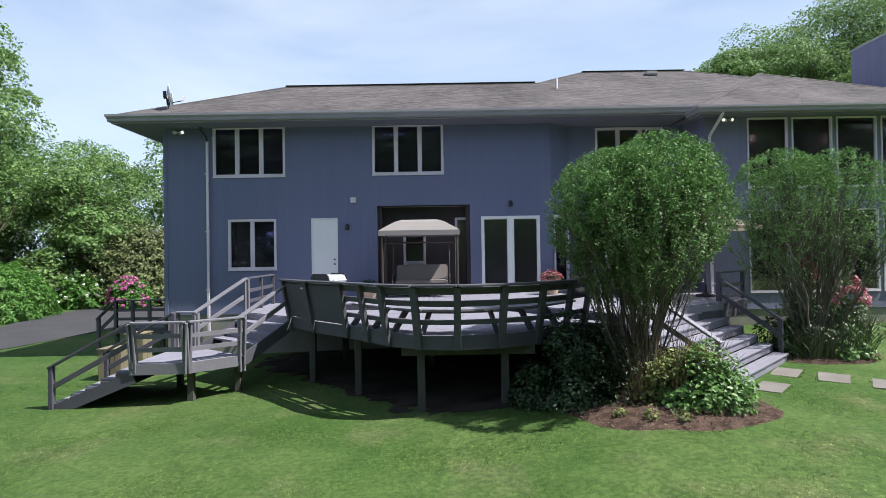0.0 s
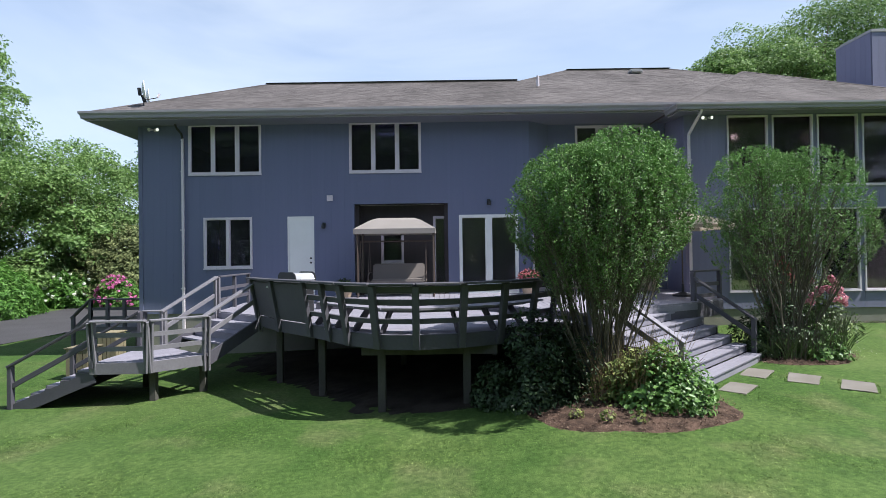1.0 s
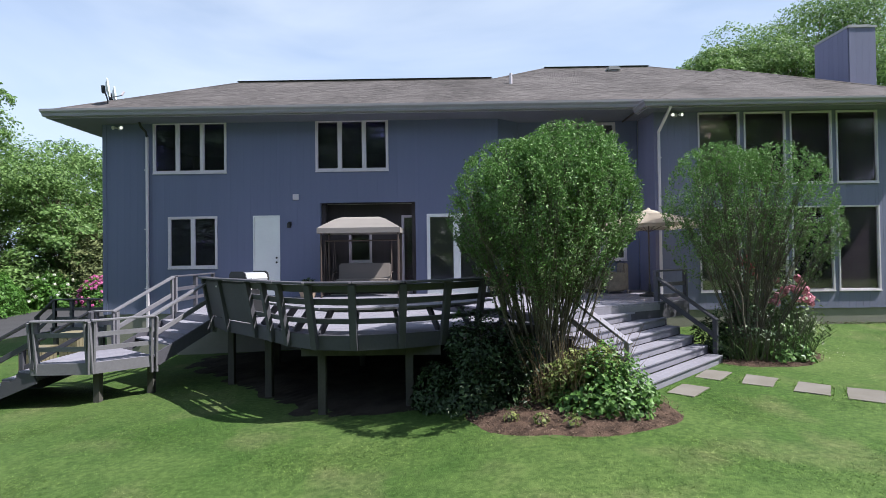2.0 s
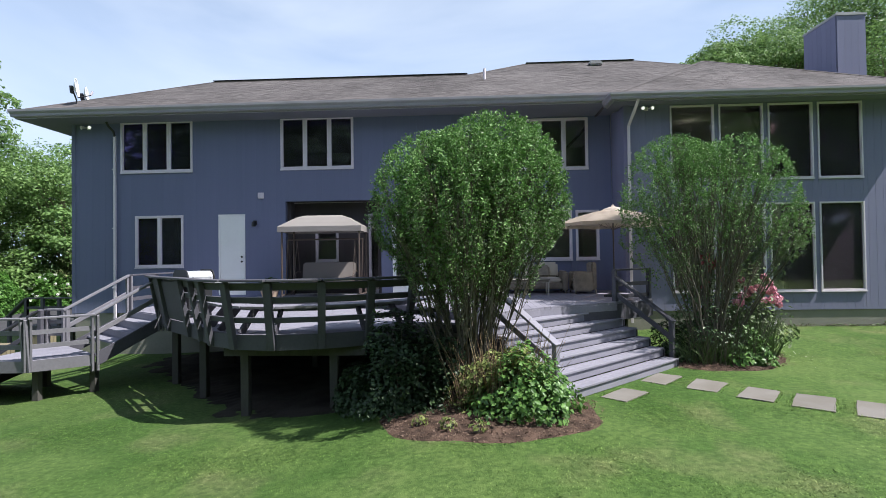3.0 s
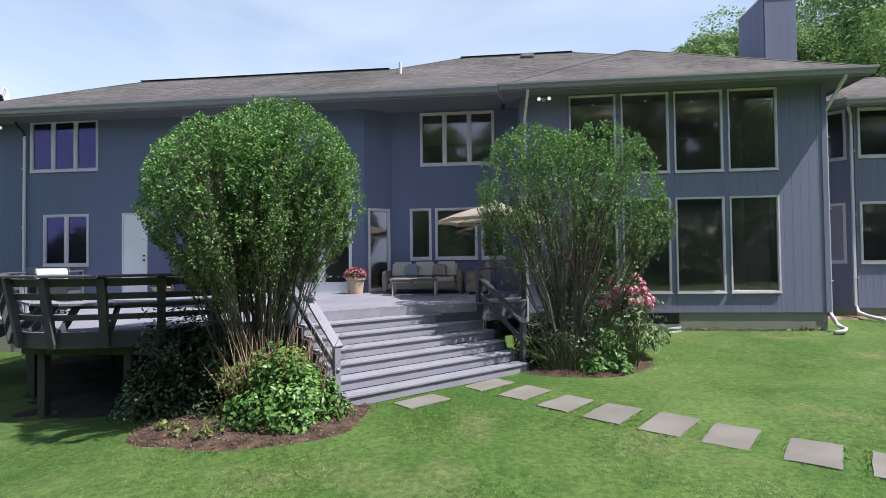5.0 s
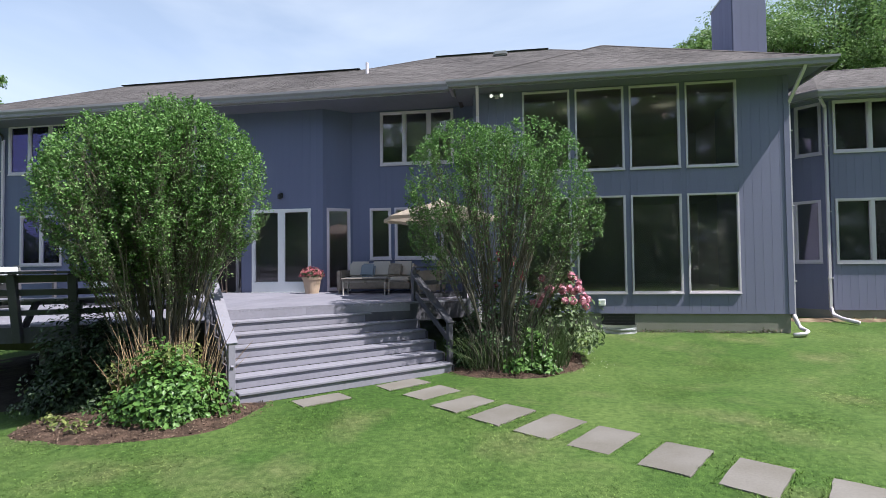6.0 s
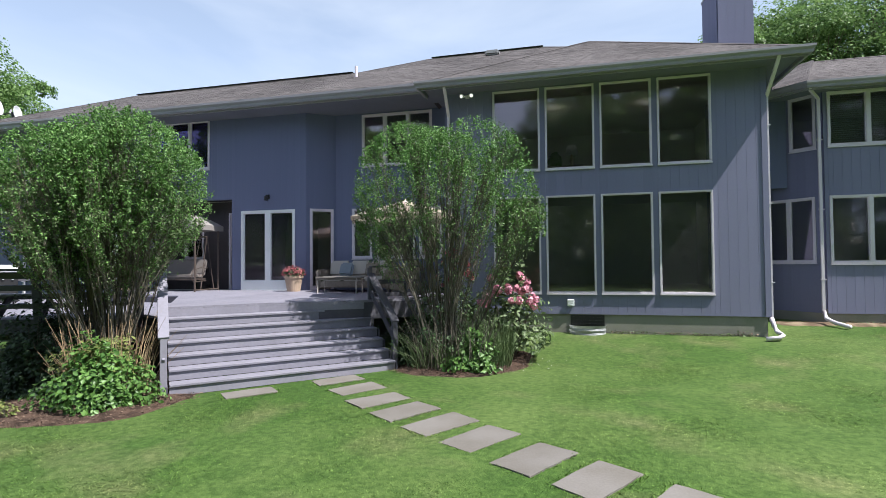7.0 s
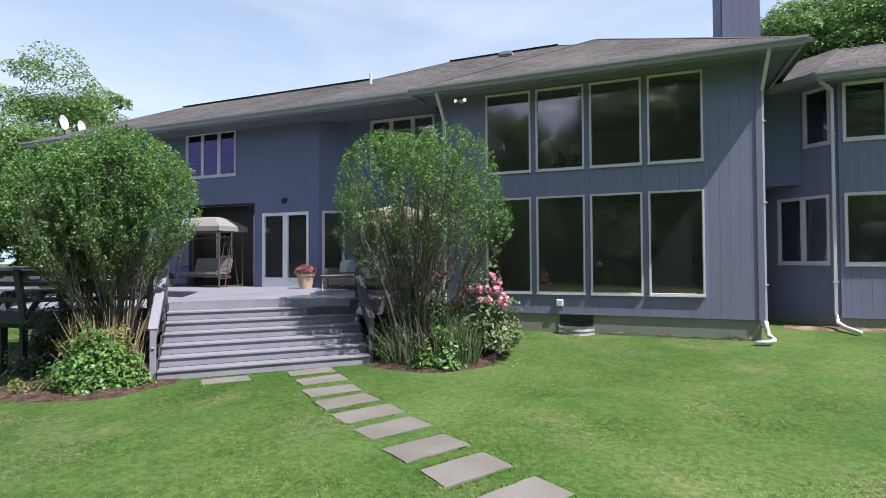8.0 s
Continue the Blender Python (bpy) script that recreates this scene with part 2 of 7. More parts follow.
def lawn_material(name="lawn", blades=False):
    m = bpy.data.materials.new(name)
    m.use_nodes = True
    n, l = m.node_tree.nodes, m.node_tree.links
    b = n["Principled BSDF"]
    b.inputs["Roughness"].default_value = 0.65 if blades else 0.9
    b.inputs["Specular IOR Level"].default_value = 0.25
    co = n.new("ShaderNodeTexCoord")

    def tex(scale, detail=4.0):
        t = n.new("ShaderNodeTexNoise")
        t.inputs["Scale"].default_value, t.inputs["Detail"].default_value = scale, detail
        l.new(co.outputs["Object"], t.inputs["Vector"])
        return t

    def ramp(source, stops):
        r = n.new("ShaderNodeValToRGB")
        for e, (p, c) in zip(r.color_ramp.elements, stops):
            e.position, e.color = p, (*c, 1)
        l.new(source, r.inputs["Fac"])
        return r.outputs["Color"]

    def times(a, c):
        v = n.new("ShaderNodeVectorMath")
        v.operation = "MULTIPLY"
        l.new(a, v.inputs[0])
        l.new(c, v.inputs[1])
        return v.outputs["Vector"]

    green = ramp(tex(0.33).outputs["Fac"], [(0.36, (0.0425, 0.088, 0.0150)), (0.66, (0.073, 0.117, 0.0285))])
    dry = ramp(tex(0.75, 6.0).outputs["Fac"], [(0.53, (0, 0, 0)), (0.76, (0.7, 0.7, 0.7))])
    mixd = n.new("ShaderNodeMixRGB")
    mixd.inputs["Color2"].default_value = (0.122, 0.130, 0.056, 1)
    l.new(dry, mixd.inputs["Fac"])
    l.new(green, mixd.inputs["Color1"])
    colour = times(mixd.outputs["Color"], ramp(tex(2.6).outputs["Fac"], [(0.34, (0.88, 0.91, 0.88)), (0.68, (1.13, 1.08, 1.12))]))
    place, across = n.new("ShaderNodeSeparateXYZ"), n.new("ShaderNodeMapRange")
    across.inputs["From Min"].default_value, across.inputs["From Max"].default_value = -2.0, 15.0
    l.new(co.outputs["Object"], place.inputs["Vector"])
    l.new(place.outputs["X"], across.inputs["Value"])
    colour = times(colour, ramp(across.outputs["Result"], [(0.0, (0.84, 0.86, 0.88)), (1.0, (1.08, 1.06, 1.06))]))
    colour = times(colour, ramp(tex(13.0, 5.0).outputs["Fac"], [(0.36, (0.74, 0.79, 0.72)), (0.64, (1.26, 1.20, 1.28))]))
    if blades:
        g = n.new("ShaderNodeNewGeometry")
        colour = times(colour, ramp(g.outputs["Random Per Island"], [(0.0, (0.75, 0.80, 0.72)), (1.0, (3.0, 2.8, 3.0))]))
        tr, mx = n.new("ShaderNodeBsdfTranslucent"), n.new("ShaderNodeMixShader")
        mx.inputs["Fac"].default_value = 0.2
        l.new(colour, tr.inputs["Color"])
        l.new(b.outputs["BSDF"], mx.inputs[1])
        l.new(tr.outputs["BSDF"], mx.inputs[2])
        l.new(mx.outputs["Shader"], n["Material Output"].inputs["Surface"])
    else:
        fine = tex(60, 2.0)
        colour = times(colour, ramp(fine.outputs["Fac"], [(0.3, (0.88, 0.92, 0.88)), (0.7, (1.32, 1.28, 1.32))]))
        bu = n.new("ShaderNodeBump")
        bu.inputs["Strength"].default_value, bu.inputs["Distance"].default_value = 0.5, 0.02
        l.new(fine.outputs["Fac"], bu.inputs["Height"])
        l.new(bu.outputs["Normal"], b.inputs["Normal"])
    l.new(colour, b.inputs["Base Color"])
    return m


M["lawn"] = lawn_material()
# brown alcove stain, darkened further to hold the recess's deep shade
M["alcove"] = material("shade_dark_alcove_stain", (0.075, 0.066, 0.07), 0.85, 0.15, 0.6, 30, 0.4, 0.004, stretch=(5, 5, 0.5), each=0.08, spec=0.2)
M["earth"] = material("dry_earth", (0.15, 0.105, 0.07), 0.95, 0.5, 3, 40, 0.6, 0.02, tint=(0.22, 0.17, 0.115), spec=0.2)
# soil colour taken near black to carry the shade under the deck
M["soil"] = material("shade_dark_soil", (0.022, 0.019, 0.016), 0.95, 0.5, 2, 40, 0.6, 0.02, tint=(0.035, 0.030, 0.025), spec=0.2)
M["blade"] = lawn_material("grass_blade", True)


M["lens"] = bpy.data.materials.new("lit_flood_lens")
M["lens"].use_nodes = True
M["lens"].node_tree.nodes["Principled BSDF"].inputs["Base Color"].default_value = (0.8, 0.8, 0.78, 1)
M["lens"].node_tree.nodes["Principled BSDF"].inputs["Emission Color"].default_value = (1, 0.93, 0.85, 1)
M["lens"].node_tree.nodes["Principled BSDF"].inputs["Emission Strength"].default_value = 0.7


# ---------------------------------------------------------------- mesh helpers
def box(bm, x0, x1, y0, y1, z0, z1):
    v = [bm.verts.new((x, y, z)) for z in (z0, z1) for x, y in ((x0, y0), (x1, y0), (x1, y1), (x0, y1))]
    for f in ((3, 2, 1, 0), (4, 5, 6, 7), (0, 1, 5, 4), (1, 2, 6, 5), (2, 3, 7, 6), (3, 0, 4, 7)):
        bm.faces.new([v[i] for i in f])


def prism(bm, poly, z0, z1):
    """An upright prism over a counter-clockwise outline."""
    lo = [bm.verts.new((x, y, z0)) for x, y in poly]
    hi = [bm.verts.new((x, y, z1)) for x, y in poly]
    bm.faces.new(lo[::-1])
    bm.faces.new(hi)
    for i in range(len(poly)):
        j = (i + 1) % len(poly)
        bm.faces.new((lo[i], lo[j], hi[j], hi[i]))


def beam(bm, p, q, wide, high, up=(0, 0, 1)):
    """A squared timber from p to q: wide across, high along up."""
    p, q, up = Vector(p), Vector(q), Vector(up)
    ahead = (q - p).normalized()
    side = ahead.cross(up).normalized()
    top = side.cross(ahead).normalized()
    ring = [side * (a * wide / 2) + top * (b * high / 2) for a, b in ((-1, -1), (1, -1), (1, 1), (-1, 1))]
    a, b = [bm.verts.new(p + r) for r in ring], [bm.verts.new(q + r) for r in ring]
    bm.faces.new(a)
    bm.faces.new(b[::-1])
    for i in range(4):
        j = (i + 1) % 4
        bm.faces.new((a[j], a[i], b[i], b[j]))


def tube(bm, points, radii, sides=6):
    """A round bar through points."""
    rings = []
    for i, p in enumerate(points):
        p = Vector(p)
        d = (Vector(points[min(i + 1, len(points) - 1)]) - Vector(points[max(i - 1, 0)])).normalized()
        s = d.orthogonal().normalized()
        t = d.cross(s)
        r = radii[i] if hasattr(radii, "__len__") else radii
        rings.append([bm.verts.new(p + (s * math.cos(a) + t * math.sin(a)) * r) for a in (2 * math.pi * k / sides for k in range(sides))])
    for a, b in zip(rings, rings[1:]):
        for i in range(sides):
            j = (i + 1) % sides
            bm.faces.new((a[i], a[j], b[j], b[i]))
    bm.faces.new(rings[0][::-1])
    bm.faces.new(rings[-1])


def lathe(bm, profile, centre=(0, 0, 0), sides=20):
    """Turn a profile of (radius, height) round the upright through centre."""
    c = Vector(centre)
    rings = [[bm.verts.new(c + Vector((r * math.cos(a), r * math.sin(a), z))) for a in (2 * math.pi * k / sides for k in range(sides))] for r, z in profile]
    for a, b in zip(rings, rings[1:]):
        for i in range(sides):
            j = (i + 1) % sides
            bm.faces.new((a[i], a[j], b[j], b[i]))
    bm.faces.new(rings[0][::-1])
    bm.faces.new(rings[-1])


def soft_box(bm, x0, x1, y0, y1, z0, z1, r=0.03, seg=2):
    b = bmesh.new()
    box(b, x0, x1, y0, y1, z0, z1)
    bmesh.ops.bevel(b, geom=b.edges[:], offset=r, segments=seg, affect="EDGES")
    me = bpy.data.meshes.new("tmp")
    b.to_mesh(me)
    b.free()
    bm.from_mesh(me)
    bpy.data.meshes.remove(me)


def bevelled(bm, r=0.006, seg=1):
    bmesh.ops.bevel(bm, geom=bm.edges[:], offset=r, segments=seg, affect="EDGES")
    return bm


def part(name, bm, mat, parent, label="", smooth=False):
    """Link a bmesh as one mesh object under a thing or a part."""
    me = bpy.data.meshes.new(name)
    bm.normal_update()
    bm.to_mesh(me)
    bm.free()
    me.materials.append(mat)
    if smooth:
        for p in me.polygons:
            p.use_smooth = True
    ob = new(name, me)
    if parent:
        ob.parent = parent
        ob.matrix_parent_inverse = parent.matrix_world.inverted() if parent.type != "EMPTY" else Matrix.Translation(-parent.location)
    if label:
        tagged(ob, label)
    return ob


def thing(name, label, category, at=(0, 0, 0), group="", kind=""):
    e = new(name)
    e.empty_display_size = 0.2
    e.location = at
    return tagged(e, label, category, group, kind)


def solo(name, bm, mat, label, category, group="", kind="", smooth=False):
    return tagged(part(name, bm, mat, None, smooth=smooth), label, category, group, kind)


def quick(name, verts, faces, mat):
    me = bpy.data.meshes.new(name)
    me.from_pydata([tuple(v) for v in verts], [], faces)
    me.materials.append(mat)
    return me


def smoothstep(a, b, x):
    t = min(max((x - a) / (b - a), 0.0), 1.0)
    return t * t * (3 - 2 * t)


def ground_z(x, y):
    left = 0.06 - 0.36 * smoothstep(5.0, -0.5, x) - 0.14 * smoothstep(-1.0, -6.5, x)
    rise = 0.30 * smoothstep(11.5, 16.2, y) * smoothstep(6.0, 10.0, x)
    back = 0.25 * smoothstep(16.0, 19.0, y) * smoothstep(12.0, 16.0, x)
    near = -0.03 * smoothstep(9.0, 4.0, y)
    return left + rise + back * 0.5 + near


# ---------------------------------------------------------------- ground
def spaced(lo, hi, near_lo, near_hi, step):
    near = np.arange(near_lo, near_hi + 1e-6, step)
    down = [near_lo]
    d = step
    while down[-1] > lo:
        d *= 1.5
        down.append(down[-1] - d)
    up = [near_hi]
    d = step
    while up[-1] < hi:
        d *= 1.5
        up.append(up[-1] + d)
    return np.concatenate([down[:0:-1], near, up[1:]])


gx, gy = spaced(-900, 900, -24, 30, 0.4), spaced(-900, 1500, -6, 30, 0.4)
gv = [(x, y, ground_z(x, y) + 0.012 * noise.noise((x * 0.8, y * 0.8, 0))) for y in gy for x in gx]
gf = [(j * len(gx) + i, j * len(gx) + i + 1, (j + 1) * len(gx) + i + 1, (j + 1) * len(gx) + i) for j in range(len(gy) - 1) for i in range(len(gx) - 1)]
ground_mesh = quick("ground", gv, gf, M["lawn"])
for p in ground_mesh.polygons:
    p.use_smooth = True
tagged(new("ground", ground_mesh), "mown green lawn with paler dry patches", "lawn", kind="structure")

# ---------------------------------------------------------------- house
house = thing("house", "two-storey house with blue-grey vertical siding and brown-grey shingle roof", "house", (4, 18, 0.3))
BOARDS = []
board_cache = {}


def wall_frame(p, q):
    """The pose of a wall's own axes: x along it from p to q, y into the house."""
    d = (Vector((*q, 0)) - Vector((*p, 0)))
    a = math.degrees(math.atan2(d.y, d.x))
    return pose(p[0], p[1], 0, 0, 0, a), d.length


def wall(p, q, z0, z1, openings=(), name="wall", thick=0.16, boards=True, mat="siding", groove=0.0014):
    """A wall from p to q (house on its left), with openings (s0, s1, z0, z1) cut through."""
    m, length = wall_frame(p, q)
    bm = bmesh.new()
    xs = sorted({0.0, length, *(s for o in openings for s in o[:2])})
    zs = sorted({z0, z1, *(min(max(s, z0), z1) for o in openings for s in o[2:])})
    solid = lambda i, k: 0 <= i < len(xs) - 1 and 0 <= k < len(zs) - 1 and not any(o[0] < (xs[i] + xs[i + 1]) / 2 < o[1] and o[2] < (zs[k] + zs[k + 1]) / 2 < o[3] for o in openings)
    grid = {}

    def v(i, y, k):
        if (i, y, k) not in grid:
            grid[(i, y, k)] = bm.verts.new((xs[i], 0.012 if y == 0 else thick, zs[k]))
        return grid[(i, y, k)]

    for i in range(len(xs) - 1):
        for k in range(len(zs) - 1):
            if not solid(i, k):
                continue
            bm.faces.new((v(i, 0, k), v(i + 1, 0, k), v(i + 1, 0, k + 1), v(i, 0, k + 1)))
            bm.faces.new((v(i, 1, k), v(i, 1, k + 1), v(i + 1, 1, k + 1), v(i + 1, 1, k)))
            for di, dk, a, b in ((-1, 0, (i, k), (i, k + 1)), (1, 0, (i + 1, k + 1), (i + 1, k)), (0, -1, (i + 1, k), (i, k)), (0, 1, (i, k + 1), (i + 1, k + 1))):
                if not solid(i + di, k + dk):
                    bm.faces.new((v(a[0], 0, a[1]), v(b[0], 0, b[1]), v(b[0], 1, b[1]), v(a[0], 1, a[1])))
    bmesh.ops.recalc_face_normals(bm, faces=bm.faces[:])
    bm.transform(m)
    w = part(name, bm, M[mat], house)
    if boards:
        BOARDS.append((w, m, length, z0, z1, openings, mat, groove))
    return w


def lay_boards(w, m, length, z0, z1, openings, mat="siding", groove=0.0028, pitch=0.203):
    n = max(1, round(length / pitch))
    step = length / n
    for i in range(n):
        a0, b0 = i * step, (i + 1) * step
        cuts = sorted({a0, b0, *(s for o in openings for s in o[:2] if a0 + 0.02 < s < b0 - 0.02)})
        for a, b in zip(cuts, cuts[1:]):
            holes = sorted((o[2], o[3]) for o in openings if o[0] < (a + b) / 2 < o[1])
            lo = z0
            for h0, h1 in holes + [(z1, z1)]:
                if h0 - lo > 0.03:
                    key = (round(b - a, 3), round(h0 - lo, 2), mat, groove)
                    if key not in board_cache:
                        bm = bmesh.new()
                        w_ = key[0] - 0.0003
                        sec = [(0.0003, 0.012), (0.0003, -0.0055), (0.001, -0.006), (w_ - groove, -0.006), (w_, groove - 0.006), (w_, 0.012)]
                        prism(bm, sec, 0, key[1])
                        me = bpy.data.meshes.new("siding_board")
                        bm.to_mesh(me)
                        bm.free()
                        me.materials.append(M[mat])
                        board_cache[key] = me
                    ob = new("siding_board", board_cache[key])
                    ob.parent = w
                    ob.matrix_basis = m @ pose(a, 0.0003 * ((i * 7) % 3), lo)
                lo = max(lo, h1)


def ring(bm, s0, s1, z0, z1, f, y0, y1, base=0.0):
    """A rectangular frame as one closed ring."""
    out = [(s0, z0), (s1, z0), (s1, z1), (s0, z1)]
    inn = [(s0 + f, z0 + f + base), (s1 - f, z0 + f + base), (s1 - f, z1 - f), (s0 + f, z1 - f)]
    vs = [[bm.verts.new((x, y, z)) for x, z in loop] for y in (y0, y1) for loop in (out, inn)]
    of, nf, ob, nb = vs
    for i in range(4):
        j = (i + 1) % 4
        bm.faces.new((of[i], of[j], nf[j], nf[i]))
        bm.faces.new((ob[j], ob[i], nb[i], nb[j]))
        bm.faces.new((of[j], of[i], ob[i], ob[j]))
        bm.faces.new((nf[i], nf[j], nb[j], nb[i]))


def window(p, q, s0, s1, z0, z1, panes=1, name="window", frame_w=0.055, mull=0.085, mat="trim", label="", base=0.0, hole=None, split=None, glass="glass"):
    """A framed window in the wall from p to q; its panes are parts of it."""
    m, _ = wall_frame(p, q)
    o, i, f = -0.035, 0.07, frame_w
    bm = bmesh.new()
    ring(bm, s0, s1, z0, z1, f, o, i, base)
    bm.transform(m)
    fr = part(name, bm, M[mat], house, label)
    edges = [s0 + f]
    for k in range(1, panes):
        c = s0 + (s1 - s0) * (split[k - 1] if split else k / panes)
        bm = bmesh.new()
        box(bm, c - mull / 2, c + mull / 2, o + 0.006, i, z0 + f + base, z1 - f)
        bm.transform(m)
        part("mullion", bm, M[mat], fr)
        edges += [c - mull / 2, c + mull / 2]
    edges.append(s1 - f)
    bm = bmesh.new()
    box(bm, s0 - 0.008, s1 + 0.008, o - 0.018, -0.006, z0 - 0.03, z0 - 0.002)
    bm.transform(m)
    part("sill", bm, M[mat], fr)
    for k in range(panes):
        a, b = edges[2 * k], edges[2 * k + 1]
        sash = bmesh.new()
        g, zz0, zz1 = 0.024 if f > 0.04 else 0.012, z0 + f + base, z1 - f
        ring(sash, a, b, zz0, zz1, g, -0.008, 0.05)
        sash.transform(m)
        part("sash", sash, M[mat], fr)
        pane = bmesh.new()
        box(pane, a + g - 0.004, b - g + 0.004, 0.018, 0.024, zz0 + g - 0.004, zz1 - g + 0.004)
        pane.transform(m)
        g_ob = part("pane", pane, M[glass], fr)
        g_ob.visible_shadow = False
    return fr


SID = 0.82          # foot of the siding
TOP = 6.62          # top of the walls
YA, YB, YC = 16.79, 16.05, 17.33
A0, A1 = (-8.02, YA), (4.02, YA)
S = lambda x: x + 8.02
openA = [(S(-6.50), S(-4.25), 5.10, 6.49 + 0.18), (S(-1.53), S(0.69), 5.10, 6.67), (S(-6.05), S(-4.55), 2.20, 3.77),
         (S(-3.46), S(-2.64), 1.34, 3.77), (S(-1.40), S(1.49), 1.16, 4.13), (S(1.83), S(3.65), 1.34, 3.75)]
wall(A0, A1, SID, TOP, openA)
window(A0, A1, *openA[0], glass="coated", panes=3, label="triple casement window with pale frame, dark glass")
window(A0, A1, *openA[1], glass="coated", panes=3, label="triple casement window with pale frame, dark glass")
window(A0, A1, *openA[2], glass="coated", panes=2, label="double casement window with pale frame")
# french doors
window(A0, A1, *openA[5], panes=2, name="patio_door", frame_w=0.075, mull=0.17, mat="vinyl", base=0.20, label="white double patio door with glass leaves")
# plain white door
m_A, _ = wall_frame(A0, A1)
bm = bmesh.new()
s0, s1, z0, z1 = openA[3]
for b in ((s0, s0 + 0.04, z0, z1), (s1 - 0.04, s1, z0, z1), (s0 + 0.04, s1 - 0.04, z1 - 0.04, z1)):
    box(bm, b[0], b[1], -0.02, 0.08, b[2], b[3])
box(bm, s0 + 0.045, s1 - 0.045, 0.0, 0.045, z0, z1 - 0.045)
bm.transform(m_A)
white_door = part("door", bm, M["vinyl"], house, "plain white painted door, closed")
for zz, nm in ((1.34 + 1.0, "door_handle"), (1.34 + 1.14, "lock")):
    bm = bmesh.new()
    tube(bm, [(s1 - 0.10, 0.0, zz), (s1 - 0.10, -0.05, zz)], [0.024, 0.03], 8)
    bm.transform(m_A)
    part(nm, bm, M["black"], white_door)
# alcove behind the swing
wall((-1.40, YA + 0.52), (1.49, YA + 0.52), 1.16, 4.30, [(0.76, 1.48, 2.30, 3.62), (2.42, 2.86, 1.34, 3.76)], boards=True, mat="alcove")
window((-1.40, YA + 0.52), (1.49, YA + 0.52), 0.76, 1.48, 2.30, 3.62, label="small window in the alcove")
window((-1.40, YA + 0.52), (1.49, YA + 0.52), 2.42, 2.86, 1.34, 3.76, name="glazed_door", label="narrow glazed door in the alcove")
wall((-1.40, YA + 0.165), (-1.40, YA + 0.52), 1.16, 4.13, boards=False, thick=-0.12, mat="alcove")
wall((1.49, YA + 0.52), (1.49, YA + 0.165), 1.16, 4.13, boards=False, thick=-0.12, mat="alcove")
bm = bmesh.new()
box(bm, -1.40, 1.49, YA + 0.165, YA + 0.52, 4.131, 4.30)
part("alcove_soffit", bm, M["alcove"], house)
# angled wall with narrow light, recessed wall
F0, F1 = (4.02, YA), (4.72, YC)
wall(F0, F1, SID, TOP, [(0.10, 0.80, 1.38, 3.76)])
window(F0, F1, 0.10, 0.80, 1.38, 3.76, label="tall narrow sidelight window")
C0, C1 = (4.72, YC), (8.45, YC)
openC = [(0.86, 3.04, 5.02, 6.58)] + [(a - 4.72, b - 4.72, 2.26, 3.76) for a, b in ((5.25, 5.89), (6.00, 7.24), (7.35, 8.05))]
wall(C0, C1, SID, TOP, openC)
window(C0, C1, *openC[0], panes=3, label="triple casement window with pale frame")
for o in openC[1:]:
    window(C0, C1, *o, label="fixed window with pale frame behind the sofa")
# glazed wing
wall((8.45, YC), (8.45, YB), SID, TOP, boards=False, mat="faded")
B0, B1 = (8.45, YB), (15.99, YB)
COLS = ((9.72, 10.91), (11.04, 12.23), (12.36, 13.55), (13.68, 14.86))
openB = [(a - 8.45, b - 8.45, 4.42, 6.50) for a, b in COLS] + [(a - 8.45, b - 8.45, 1.33, 3.76) for a, b in COLS]
wall(B0, B1, SID, TOP, openB, groove=0.0050, mat="faded")
for o in openB:
    window(B0, B1, *o, frame_w=0.036, label="large fixed picture window with pale frame")
wall((15.99, YB), (15.99, 20.35), SID, TOP, mat="faded")
# far wing: angled bay and front wall
E0, E1 = (16.0, 20.3), (18.04, 18.26)
es = lambda x: (x - 16.0) * math.sqrt(2)
openE = [(es(16.985), es(17.90), 2.02, 3.76), (es(17.485), es(17.94), 5.03, 6.48)]
wall(E0, E1, SID - 0.1, TOP - 0.05, openE, mat="faded")
window(E0, E1, *openE[0], panes=2, label="double casement window in the angled bay")
window(E0, E1, *openE[1], label="casement window in the angled bay")
# upper box beside the bay
wall((16.0, 18.86), (17.42, 18.86), 4.08, TOP - 0.05, boards=True, name="oriel_wall")
bm = bmesh.new()
box(bm, 16.0, 17.30, 18.88, 20.2, 4.08, 4.12)
part("oriel_floor", bm, M["soffit"], house)
D0, D1 = (18.04, 18.2), (25.0, 18.2)
openD = [(0.09, 1.92, 5.03, 6.46), (0.09, 1.92, 2.00, 3.76)]
wall(D0, D1, SID - 0.1, TOP - 0.05, openD, groove=0.0050, mat="faded")
for o in openD:
    bay = window(D0, D1, *o, panes=2, label="double casement window with pale frame")
    if o[2] > 4:
        # lowered slatted blind behind the upper panes
        m_D, _ = wall_frame(D0, D1)
        for k in range(24):
            bm = bmesh.new()
            zz = o[2] + 0.10 + k * 0.055
            beam(bm, (o[0] + 0.08, 0.11, zz), (o[1] - 0.08, 0.11, zz), 0.03, 0.003, up=(0, 0.5, 1))
            bm.transform(m_D)
            part("blind_slat", bm, M["vinyl"], bay)
# closing walls at the back
wall((25.0, 18.2), (25.0, 26.0), SID, TOP, boards=False)
wall((25.0, 26.0), (-8.02, 26.0), SID, TOP, boards=False)
wall((-8.02, 26.0), A0, SID, TOP, boards=False)
# corner boards and battens at the eave
bm = bmesh.new()
box(bm, -8.05, -7.93, YA - 0.025, YA - 0.008, SID, TOP)
part("corner_board", bm, M["siding"], house)
bm = bmesh.new()
